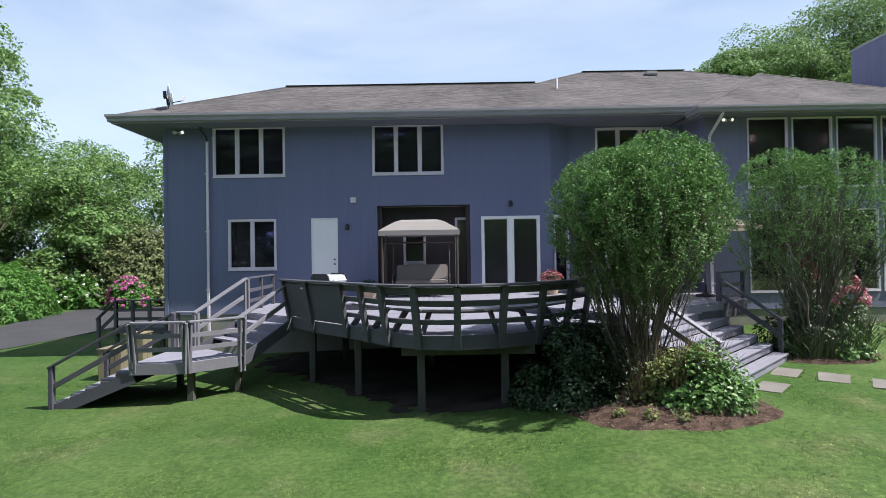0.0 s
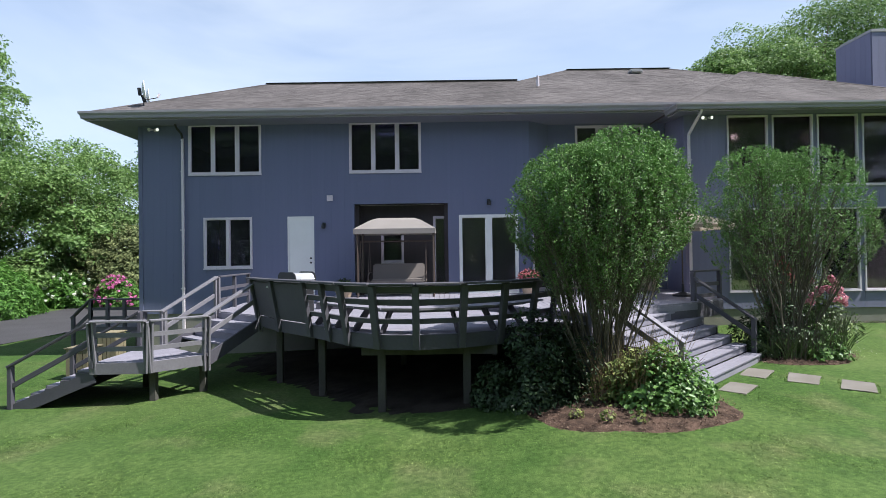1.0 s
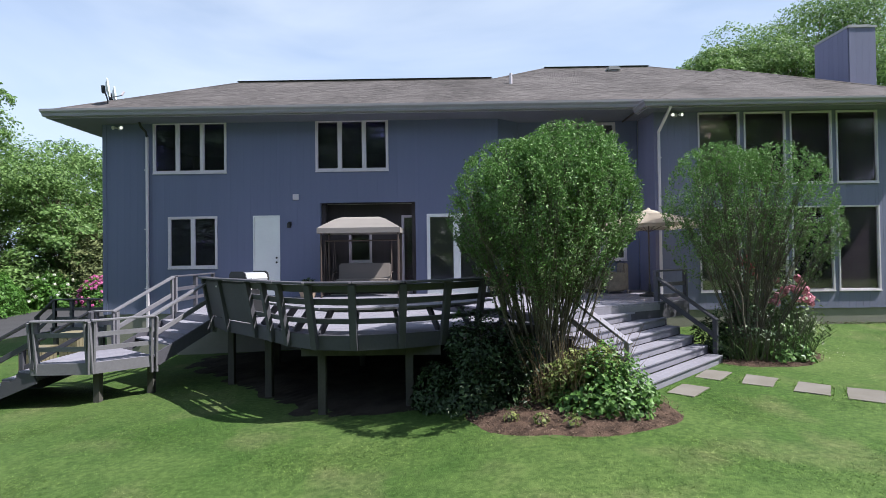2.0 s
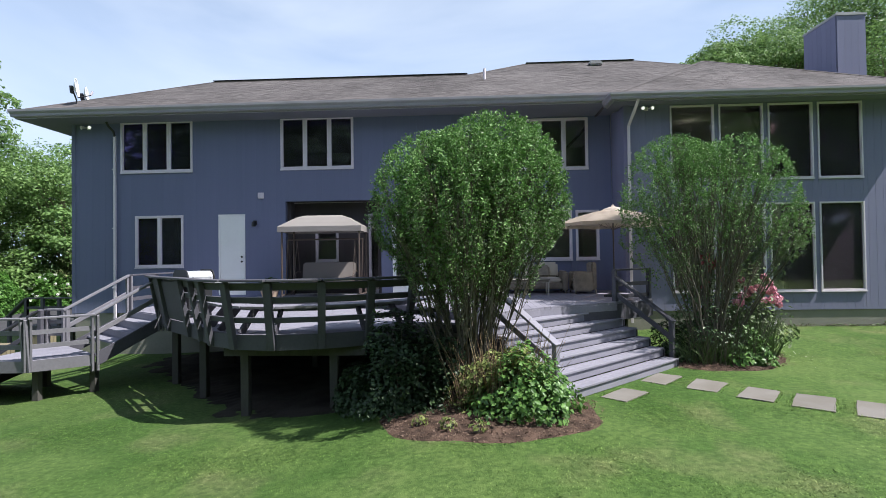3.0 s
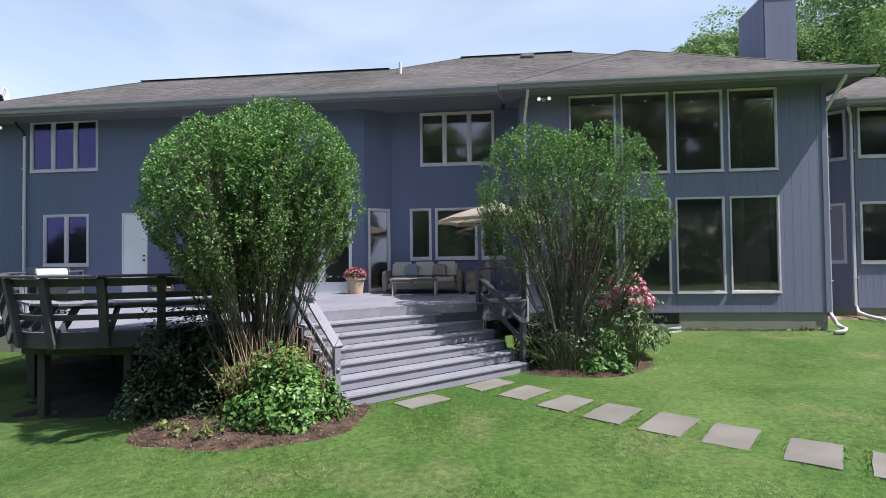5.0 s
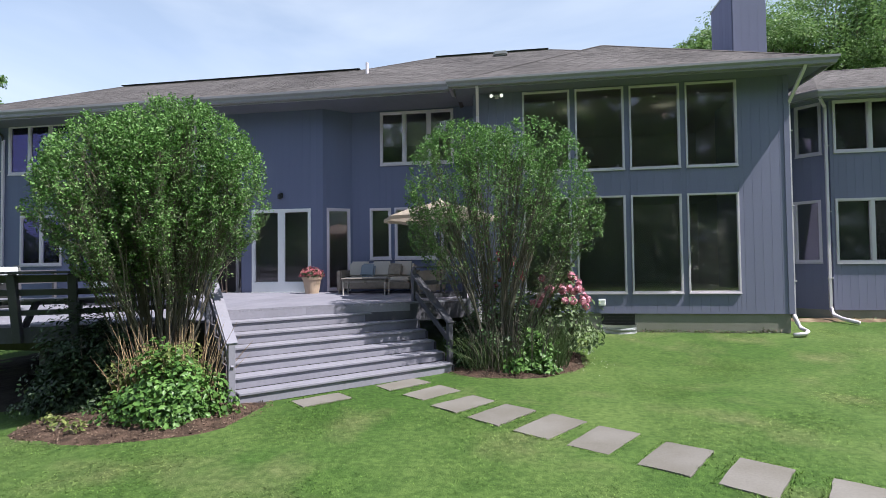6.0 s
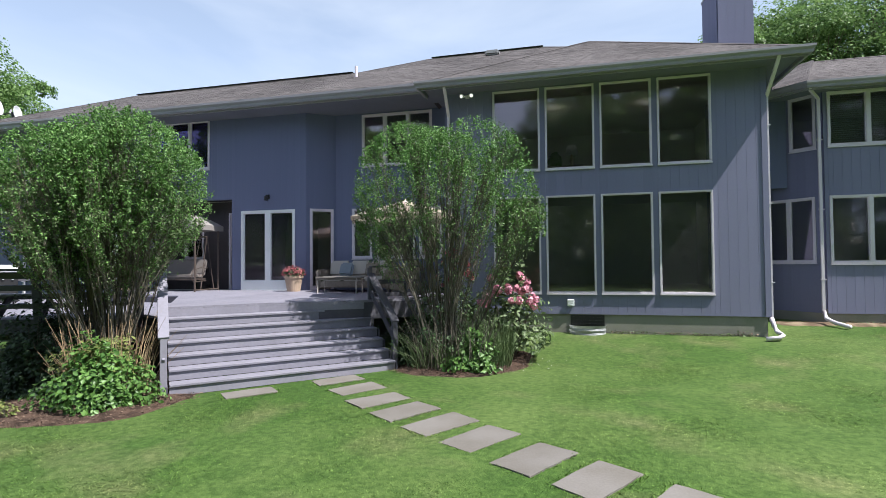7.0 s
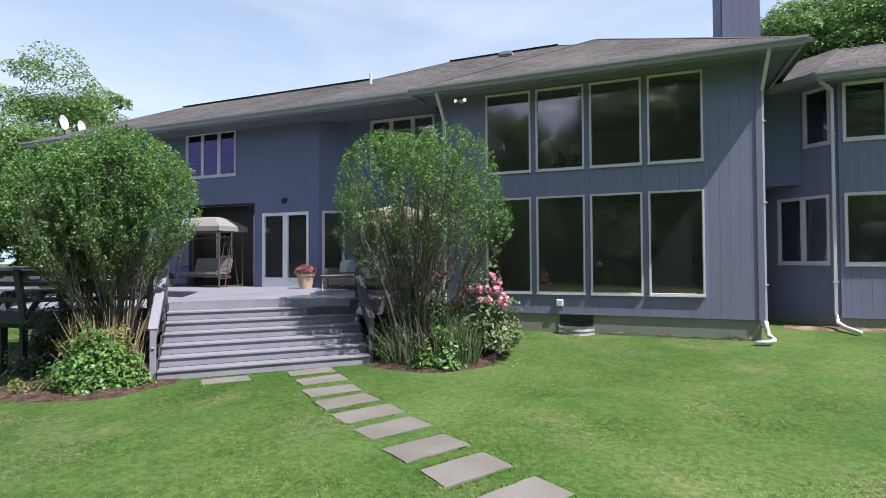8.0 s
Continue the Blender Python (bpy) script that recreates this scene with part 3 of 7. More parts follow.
box(bm, 15.90, 16.02, YB - 0.025, YB - 0.008, SID, TOP)
part("corner_board", bm, M["faded"], house)
# foundation
for x0, x1, y0, y1 in ((-7.98, 4.0, YA + 0.03, YA + 0.2), (8.48, 15.95, YB + 0.03, YB + 0.2), (18.0, 24.9, 18.23, 18.4), (15.75, 15.95, YB + 0.2, 20.3), (-7.98, -7.8, YA + 0.2, 25.9)):
    bm = bmesh.new()
    box(bm, x0, x1, y0, y1, -0.8, SID + 0.01)
    part("foundation", bm, M["block"], house, "parged concrete foundation with green stains")
bm = bmesh.new()
beam(bm, (16.0, 20.35, 0.0), (18.05, 18.32, 0.0), 0.16, 1.44)
part("foundation", bm, M["block"], house)
# inner floors and ceilings
bm = bmesh.new()
for zz in (1.20, 4.12, 6.64):
    prism(bm, [(-7.85, YA + 0.17), (4.0, YA + 0.6), (8.6, YC + 0.17), (8.6, YB + 0.17), (15.8, YB + 0.17), (15.8, 20.4), (17.9, 18.6), (24.8, 18.4), (24.8, 25.8), (-7.85, 25.8)], zz, zz + 0.12)
part("storey_floor", bm, M["inside"], house)
bm = bmesh.new()
for x0, x1, y0, y1 in ((-8, 25, 22.0, 22.12), (-3.9, -3.8, YA + 0.2, 22), (1.6, 1.7, YA + 0.7, 22), (8.62, 8.72, YB + 0.2, 22), (15.8, 15.84, YB + 0.2, 22)):
    box(bm, x0, x1, y0, y1, 1.32, 6.64)
part("partition", bm, M["inside"], house)

# ---- roof
SLOPE, WING_SLOPE = 0.516, 0.55
roof_tabs = {"verts": [], "faces": []}
shingle_list = []


def roof_face(eave_a, eave_b, poly, z_eave, single=0, slope=SLOPE):
    """A sloping roof face over a convex plan outline, with its courses of shingles; eave runs from a to b with the slope on its left."""
    a, b = Vector((*eave_a, z_eave)), Vector((*eave_b, z_eave))
    along = (b - a).normalized()
    inward = Vector((-along.y, along.x, 0))
    up = (inward + Vector((0, 0, slope))).normalized()
    normal = along.cross(up)
    k = math.sqrt(1 + slope * slope)
    flat = [((Vector((*p, 0)) - Vector((*eave_a, 0))).dot(along), (Vector((*p, 0)) - Vector((*eave_a, 0))).dot(inward) * k) for p in poly]
    bm = bmesh.new()
    top = [bm.verts.new(a + along * s + up * h) for s, h in flat]
    low = [bm.verts.new(a + along * s + up * h - Vector((0, 0, 0.10))) for s, h in flat]
    bm.faces.new(top)
    bm.faces.new(low[::-1])
    for i in range(len(flat)):
        j = (i + 1) % len(flat)
        bm.faces.new((low[i], low[j], top[j], top[i]))
    part("roof", bm, M["shingle"], house, "weathered brown-grey asphalt shingle roof")
    rng = random.Random(len(shingle_list) + len(roof_tabs["faces"]))
    expo = 0.142
    rows = int(max(h for _, h in flat) / expo)
    for r in range(rows):
        h = r * expo
        spans = []
        for level in (h + 0.001, h + expo * 0.98):
            cut = []
            for i in range(len(flat)):
                (s1, h1), (s2, h2) = flat[i], flat[(i + 1) % len(flat)]
                if (h1 - level) * (h2 - level) < 0:
                    cut.append(s1 + (s2 - s1) * (level - h1) / (h2 - h1))
            if len(cut) > 1:
                spans.append((min(cut), max(cut)))
        if len(spans) < 2:
            continue
        hits = (max(spans[0][0], spans[1][0]), min(spans[0][1], spans[1][1]))
        if hits[1] - hits[0] < 0.05:
            continue
        s, end = min(hits), max(hits)
        s -= rng.random() * 0.2
        while s < end:
            w = rng.uniform(0.11, 0.27)
            x0, x1 = max(s, min(hits)), min(s + w, end)
            s += w
            if x1 - x0 < 0.03:
                continue
            lift = rng.uniform(0.004, 0.008)
            drop = rng.choice((0, 0, 0.012))
            pts = [a + along * x0 + up * (h - drop) + normal * lift, a + along * x1 + up * (h - drop) + normal * lift,
                   a + along * x1 + up * (h + expo + 0.02) + normal * 0.003, a + along * x0 + up * (h + expo + 0.02) + normal * 0.003,
                   a + along * x0 + up * (h - drop), a + along * x1 + up * (h - drop)]
            if len(shingle_list) < single:
                shingle_list.append(pts)
            else:
                n0 = len(roof_tabs["verts"])
                roof_tabs["verts"] += pts
                roof_tabs["faces"] += [(n0, n0 + 1, n0 + 2, n0 + 3), (n0 + 4, n0 + 5, n0 + 1, n0), (n0 + 4, n0, n0 + 3), (n0 + 5, n0 + 2, n0 + 1)]


ZE, ZW = 6.885, 6.67
WX0, WX1, WY = 7.98, 16.58, 15.30
AP = (WX0 + WX1) / 2
APY = WY + (WX1 - WX0) / 2
roof_face((WX0, WY), (WX1, WY), [(WX0, WY), (WX1, WY), (AP, APY)], ZW, 300, WING_SLOPE)
roof_face((WX0, 23.0), (WX0, WY), [(WX0, WY), (AP, APY), (AP, 23.0), (WX0, 23.0)], ZW, slope=WING_SLOPE)
roof_face((WX1, WY), (WX1, 23.0), [(WX1, WY), (WX1, 23.0), (AP, 23.0), (AP, APY)], ZW, slope=WING_SLOPE)
roof_face((-9.17, 16.0), (4.24, 16.0), [(-9.17, 16.0), (4.24, 16.0), (4.24, 19.96), (-5.21, 19.96)], ZE)
roof_face((4.24, 16.0), (17.0, 16.0), [(4.24, 16.0), (17.0, 16.0), (10.85, 22.15), (6.43, 22.15), (4.24, 19.96)], ZE)
roof_face((-9.17, 23.92), (-9.17, 16.0), [(-9.17, 16.0), (-5.21, 19.96), (-9.17, 23.92)], ZE)
roof_face((17.0, 16.0), (17.0, 28.3), [(17.0, 16.0), (17.0, 28.3), (10.85, 22.15)], ZE)
roof_face((0.28, 28.3), (0.28, 16.0), [(0.28, 23.92), (4.24, 19.96), (6.43, 22.15), (0.28, 28.3)], ZE)
roof_face((4.24, 23.92), (-9.17, 23.92), [(4.24, 23.92), (-9.17, 23.92), (-5.21, 19.96), (4.24, 19.96)], ZE)
roof_face((17.0, 28.3), (0.28, 28.3), [(17.0, 28.3), (0.28, 28.3), (6.43, 22.15), (10.85, 22.15)], ZE)
# far wing roof: angled face and front face with a hip between
ZF = 6.58
HP = (17.45, 17.56)
roof_face((16.1, 18.91), HP, [(16.1, 18.91), HP, (18.72, 20.26), (17.9, 21.1)], ZF)
roof_face(HP, (26.0, 17.56), [HP, (26.0, 17.56), (26.0, 20.26), (18.72, 20.26)], ZF)
roof_face((26.0, 22.96), (18.72, 22.96), [(26.0, 22.96), (18.72, 22.96), (18.72, 20.26), (26.0, 20.26)], ZF)
me = quick("shingle_field", roof_tabs["verts"], roof_tabs["faces"], M["shingle"])
ob = new("shingle_field", me)
ob.parent, ob.matrix_parent_inverse = house, Matrix.Translation(-house.location)
tagged(ob, "courses of brown-grey asphalt shingles", kind="stuff")
# ridge and hip caps
def caps(p, q):
    p, q = Vector(p), Vector(q)
    n = int((q - p).length / 0.2)
    d = (q - p).normalized()
    side = d.cross(Vector((0, 0, 1))).normalized()
    for i in range(n):
        a, b = p + d * (i * 0.2), p + d * (i * 0.2 + 0.24)
        up = Vector((0, 0, 0.004))
        dn = Vector((0, 0, -0.064 if abs(d.z) < 0.01 else -0.046))
        bm = bmesh.new()
        va = [bm.verts.new(v) for v in (a - side * 0.13 + dn + up, a + up, a + side * 0.13 + dn + up)]
        vb = [bm.verts.new(v) for v in (b - side * 0.13 + dn + up * 0.6, b + up * 0.6, b + side * 0.13 + dn + up * 0.6)]
        va.append(bm.verts.new(a + dn))
        bm.faces.new((va[0], va[1], vb[1], vb[0]))
        bm.faces.new((va[1], va[2], vb[2], vb[1]))
        bm.faces.new((va[0], va[3], va[2], va[1]))
        part("ridge_cap", bm, M["shingle"], house)


def rz(y):
    return ZE + SLOPE * (y - 16.0)


caps((-9.15, 16.02, ZE + 0.012), (-5.21, 19.96, rz(19.96) + 0.012))
caps((-5.21, 19.96, rz(19.96) + 0.012), (4.24, 19.96, rz(19.96) + 0.012))
caps((4.24, 19.96, rz(19.96) + 0.012), (6.43, 22.15, rz(22.15) + 0.012))
caps((6.43, 22.15, rz(22.15) + 0.012), (10.85, 22.15, rz(22.15) + 0.012))
caps((13.8, 19.2, rz(19.2) + 0.012), (10.85, 22.15, rz(22.15) + 0.012))
caps((WX0, WY, ZW + 0.012), (AP, APY, ZW + WING_SLOPE * (APY - WY) + 0.012))
caps((WX1, WY, ZW + 0.012), (AP, APY, ZW + WING_SLOPE * (APY - WY) + 0.012))
caps((HP[0], HP[1], ZF + 0.012), (18.72, 20.26, ZF + SLOPE * 2.7 + 0.012))
caps((18.72, 20.26, ZF + SLOPE * 2.7 + 0.012), (26.0, 20.26, ZF + SLOPE * 2.7 + 0.012))
caps((17.9, 21.1, ZF + SLOPE * 2.7 + 0.012), (18.72, 20.26, ZF + SLOPE * 2.7 + 0.012))

# low dark ridge vents
for p, q in (((-5.15, 19.96), (4.15, 19.96)), ((6.5, 22.15), (10.75, 22.15))):
    bm = bmesh.new()
    beam(bm, (*p, rz(p[1]) + 0.03), (*q, rz(q[1]) + 0.03), 0.20, 0.018)
    bevelled(bm, 0.004)
    part("ridge_vent", bm, M["black"], house, "low dark ridge vent")

# soffits
for x0, x1, y0, y1, zz in ((-9.12, WX0 + 0.05, 16.02, YA, TOP), (-9.12, -8.02, YA, 23.5, TOP), (4.0, 8.45, YA, YC, TOP), (WX0 + 0.04, WX1 - 0.03, WY + 0.02, YB, TOP - 0.09),
                           (8.0, 8.45, YB, 16.6, TOP - 0.09), (15.99, WX1 - 0.03, YB, 19.5, TOP - 0.09), (17.46, 25.8, 17.62, 18.2, TOP - 0.145)):
    bm = bmesh.new()
    box(bm, x0, x1, y0, y1, zz, zz + 0.03)
    part("soffit", bm, M["soffit"], house)
bm = bmesh.new()
prism(bm, [(16.15, 18.93), (17.45, 17.62), (18.1, 18.24), (16.1, 20.2)], TOP - 0.141, TOP - 0.109)
part("soffit", bm, M["soffit"], house)


def gutter(p, q, z, out, tall=1.3, mitre=(0.0, 0.0)):
    """A moulded gutter hung along an eave from p to q; out points away from the house."""
    bm = bmesh.new()
    o = Vector((*out, 0)).normalized()
    prof = [(0.0, 0.0), (0.0, -0.125), (0.075, -0.125), (0.085, -0.075), (0.125, -0.035), (0.125, 0.005), (0.112, 0.005), (0.112, -0.03), (0.07, -0.07), (0.06, -0.112), (0.012, -0.112), (0.012, 0.0)]
    ends = []
    along = (Vector((*q, 0)) - Vector((*p, 0))).normalized()
    for e, m in ((p, mitre[0]), (q, mitre[1])):
        ends.append([bm.verts.new(Vector((*e, z)) + o * a + along * (m * a) + Vector((0, 0, b * tall))) for a, b in prof])
    for i in range(len(prof)):
        j = (i + 1) % len(prof)
        bm.faces.new((ends[0][i], ends[0][j], ends[1][j], ends[1][i]))
    bm.faces.new(ends[0][::-1])
    bm.faces.new(ends[1])
    # fascia board behind it
    box_p = Vector((*p, 0)) - o * 0.012
    box_q = Vector((*q, 0)) - o * 0.012
    beam(bm, (box_p.x, box_p.y, z - 0.08 * tall), (box_q.x, box_q.y, z - 0.08 * tall), 0.022, 0.15 * tall)
    bmesh.ops.recalc_face_normals(bm, faces=bm.faces[:])
    return part("gutter", bm, M["gutter"], house, "grey-green metal gutter")


gutter((-9.17, 16.0), (WX0 + 0.42, 16.0), ZE - 0.015, (0, -1), 1.6, (-1, 0))
gutter((-9.17, 23.9), (-9.17, 16.0), ZE - 0.015, (-1, 0), 1.6, (0, 1))
gutter((WX0, WY), (WX1, WY), ZW - 0.015, (0, -1), mitre=(-1, 1))
gutter((WX0, 16.02), (WX0, WY), ZW - 0.015, (-1, 0), mitre=(0, 1))
gutter((WX1, WY), (WX1, 19.6), ZW - 0.015, (1, 0), mitre=(-1, 0))
gutter(HP, (26.0, 17.56), ZF - 0.015, (0, -1), mitre=(-0.414, 0))
gutter((16.1, 18.91), HP, ZF - 0.015, (-0.707, -0.707), mitre=(0, 0.414))


def downpipe(points, foot=None, mat="trim"):
    bm = bmesh.new()
    for a, b in zip(points, points[1:]):
        beam(bm, a, b, 0.068, 0.055, up=(0.02, 1, 0.03))
    for z in (1.6, 3.4, 5.2):
        x, y = points[-1][0], points[-1][1]
        if points[-1][2] < z:
            beam(bm, (x - 0.07, y - 0.034, z), (x + 0.07, y - 0.034, z), 0.01, 0.03)
    dp = part("downpipe", bm, M[mat], house, "pale metal downpipe")
    if foot:
        bm = bmesh.new()
        tube(bm, foot, 0.05, 10)
        part("drain_elbow", bm, M[mat], dp, smooth=True)


downpipe([(-6.66, YA - 0.06, 6.22), (-6.66, YA - 0.06, 0.3)])
bm = bmesh.new()
tube(bm, [(-6.66, YA - 0.06, 6.2), (-6.68, YA - 0.09, 6.36), (-6.76, YA - 0.2, 6.5), (-6.78, YA - 0.26, 6.62)], 0.035, 8)
part("hose_elbow", bm, M["black"], house)
downpipe([(8.62, 15.28, 6.54), (8.62, 15.34, 6.44), (8.57, YB - 0.06, 5.95), (8.57, YB - 0.06, 0.5)])
downpipe([(16.03, 15.26, 6.52), (16.03, 15.34, 6.42), (16.035, YB + 0.045, 5.85), (16.035, YB + 0.045, 0.72)],
         [(16.035, YB + 0.045, 0.78), (16.03, YB - 0.10, 0.62), (16.05, 15.84, 0.52), (16.1, 15.66, 0.46), (15.98, 15.5, 0.42), (15.72, 15.45, 0.40)])
downpipe([(17.50, 17.52, 6.44), (17.54, 17.62, 6.38), (17.90, 18.10, 6.28), (17.90, 18.10, 0.72)],
         [(17.90, 18.10, 0.78), (17.90, 17.98, 0.62), (17.96, 17.7, 0.54), (18.12, 17.3, 0.48)])

# chimney through the wing roof
bm = bmesh.new()
box(bm, 15.52, 16.37, 17.85, 19.35, 0.5, 9.66)
chimney = part("chimney", bm, M["faded"], house, "boxed chimney clad in blue-grey vertical siding")
wb = []
for p, q in (((15.52, 17.83), (16.37, 17.83)), ((15.50, 19.35), (15.50, 17.85))):
    m, length = wall_frame(p, q)
    wb.append((chimney, m, length, 6.9, 9.66, (), "faded"))
bm = bmesh.new()
box(bm, 15.48, 16.41, 17.80, 19.39, 9.661, 9.72)
box(bm, 15.59, 16.30, 17.92, 19.28, 9.72, 9.80)
part("chimney_cap", bm, M["lead"], chimney)

# roof vents
bm = bmesh.new()
tube(bm, [(4.72, 18.9, rz(18.9) - 0.05), (4.72, 18.9, rz(18.9) + 0.36)], 0.05, 10)
part("vent_pipe", bm, M["trim"], house, "white plastic roof vent pipe")
bm = bmesh.new()
soft_box(bm, 8.75, 9.25, 21.05, 21.5, rz(21.2) - 0.02, rz(21.2) + 0.16, 0.05)
part("roof_vent", bm, M["lead"], house, "low metal roof vent")
# wall fittings
def wall_lamp(x, y, z):
    bm = bmesh.new()
    box(bm, x - 0.05, x + 0.05, y - 0.03, y, z - 0.07, z + 0.07)
    tube(bm, [(x, y - 0.03, z + 0.03), (x, y - 0.10, z + 0.05), (x, y - 0.12, z - 0.02)], 0.018, 6)
    lathe(bm, [(0.03, 0.03), (0.06, 0.0), (0.065, -0.10), (0.05, -0.12)], (x, y - 0.12, z), 8)
    solo("wall_lamp", bm, M["black"], "small black outdoor wall lamp", "wall lamp", "wall lamps")


wall_lamp(-2.33, YA - 0.008, 3.50)
wall_lamp(2.75, YA - 0.008, 4.15)
def flood(x, y, z, dark=False):
    t = thing("floodlight", "twin security floodlight under the eave", "floodlight", (x, y, z), "floodlights")
    bm = bmesh.new()
    box(bm, x - 0.05, x + 0.05, y - 0.03, y, z - 0.05, z + 0.05)
    part("mount", bm, M["trim"], t)
    for d in (-1, 1):
        b2 = bmesh.new()
        tube(b2, [(x + d * 0.03, y - 0.03, z), (x + d * 0.10, y - 0.09, z), (x + d * 0.13, y - 0.17, z - 0.02)], [0.02, 0.035, 0.058], 10)
        head = part("lamp_head", b2, M["vinyl" if d > 0 or not dark else "trim"], t)
        if d > 0 or not dark:
            b3 = bmesh.new()
            tube(b3, [(x + d * 0.13, y - 0.171, z - 0.02), (x + d * 0.134, y - 0.182, z - 0.021), (x + d * 0.136, y - 0.188, z - 0.022)], [0.042, 0.034, 0.016], 10)
            part("lens", b3, M["lens"], head, "lit round lens")


flood(-7.50, YA - 0.01, 6.50, True)
flood(9.07, YB - 0.01, 6.43)
def wall_plate(x, y, z, w, h, mat, label):
    bm = bmesh.new()
    soft_box(bm, x - w / 2, x + w / 2, y - 0.05, y, z - h / 2, z + h / 2, 0.012, 1)
    for k in range(3):
        box(bm, x - w * 0.35, x + w * 0.35, y - 0.058, y - 0.049, z - h * 0.3 + k * h * 0.25, z - h * 0.3 + k * h * 0.25 + h * 0.08)
    solo("vent_cover", bm, M[mat], label, "vent cover")


wall_plate(-2.14, YA - 0.008, 4.32, 0.18, 0.18, "trim", "square pale wall vent cover")
wall_plate(11.61, YB - 0.008, 1.10, 0.17, 0.17, "vinyl", "small white outlet cover on the siding")

# ---------------------------------------------------------------- deck
DZ, UZ, LZ = 1.15, 1.33, 0.45      # main deck, upper deck, lower landing
U = Vector((0.727, 0.687))         # along the wide stair
N = Vector((-0.687, 0.727))        # up the wide stair
L0, R0 = Vector((5.54, 9.70)), Vector((8.32, 12.33))
RUN = 0.30
ARC = [(-2.98, 13.09), (-2.2, 12.12), (-1.3, 11.28), (-0.8, 10.76), (-0.36, 10.26), (0.21, 9.86), (0.87, 9.74), (1.63, 9.89), (2.32, 10.22), (2.92, 10.72), (3.42, 11.30)]
deck = thing("deck", "large raised wooden deck painted grey, with a curved flared railing", "deck", (1, 13, 0))


def inside(poly, x, y):
    hit = False
    for i in range(len(poly)):
        (x1, y1), (x2, y2) = poly[i], poly[i - 1]
        if (y1 > y) != (y2 > y) and x < (x2 - x1) * (y - y1) / (y2 - y1) + x1:
            hit = not hit
    return hit


def planks(poly, z, pitch, angle, parent, thick=0.038, mat="deck"):
    """Deck boards over a plan outline, each one an object, laid along the given angle."""
    c, s = math.cos(angle), math.sin(angle)
    loc = [(x * c + y * s, -x * s + y * c) for x, y in poly]
    v = min(p[1] for p in loc)
    top = max(p[1] for p in loc)

    def cross(at_v):
        hits = []
        for i in range(len(loc)):
            (a1, b1), (a2, b2) = loc[i], loc[i - 1]
            if (b1 > at_v) != (b2 > at_v):
                hits.append(a1 + (a2 - a1) * (at_v - b1) / (b2 - b1))
        return sorted(hits)

    turn = pose(0, 0, 0, 0, 0, math.degrees(angle))
    while v < top - 0.02:
        v0, v1 = v + 0.003, min(v + pitch - 0.004, top - 0.004)
        lo, hi, mid = cross(v0), cross(v1), cross((v0 + v1) / 2)
        if len(lo) != len(hi):
            lo = hi = mid
        for k in range(0, len(lo) - 1, 2):
            bm = bmesh.new()
            prism(bm, [(lo[k], v0), (lo[k + 1], v0), (hi[k + 1], v1), (hi[k], v1)], z - thick, z)
            bm.transform(turn)
            part("deck_board", bm, M[mat], parent)
        v += pitch


LT = L0 + N * (6 * RUN)                       # head of the wide stair, near side
C7 = LT + U * 1.65
upper_poly = [tuple(LT), tuple(C7), (7.35, 13.15), (8.45, 14.05), (8.45, YC - 0.03), (4.75, YC - 0.03), (4.02, YA - 0.03), (-2.0, YA - 0.03), (-2.0, 14.35), (1.9, 14.1)]
main_poly = ARC[:] + [tuple(LT), (1.9, 14.1), (-2.0, 14.35), (-2.0, YA - 0.03), (-4.75, YA - 0.03), (-4.5, 14.22)]
bm = bmesh.new()
prism(bm, [(x, y) for x, y in main_poly], DZ - 0.19, DZ - 0.045)
part("deck_frame", bm, M["post"], deck, "dark timber framing under the deck")
bm = bmesh.new()
prism(bm, upper_poly, UZ - 0.40, UZ - 0.045)
part("upper_frame", bm, M["rail"], deck)
DECKS = [(main_poly, DZ, 0.142, 0.0), (upper_poly, UZ, 0.142, math.pi / 2)]


def flared(p, z, out, lean=0.20, h=0.87):
    """The two ends of a leaning rail post whose foot is at p."""
    o = Vector(out).normalized() * lean
    return Vector((p[0], p[1], z - 0.23)), Vector((p[0] + o.x, p[1] + o.y, z + h))


def outward(i, pts):
    a, b = pts[max(i - 1, 0)], pts[min(i + 1, len(pts) - 1)]
    d = Vector((b[0] - a[0], b[1] - a[1])).normalized()
    return Vector((d.y, -d.x))


# fascia, leaning posts, cap, slats and built-in bench along the arc
tops, feet = [], []
for i, p in enumerate(ARC):
    o = outward(i, ARC)
    q = Vector(p) + o * 0.045
    a, b = flared(q, DZ, o)
    feet.append(a)
    tops.append(b)
    bm = bmesh.new()
    side = Vector((-o.y, o.x, 0))
    beam(bm, a, b, 0.125, 0.09, up=(o.x, o.y, 0.25))
    bevelled(bm, 0.008)
    part("rail_post", bm, M["rail"], deck)


def at(i, z):
    """The railing's line at post i and height z."""
    a, b = feet[i], tops[i]
    return a.lerp(b, (z - a.z) / (b.z - a.z))


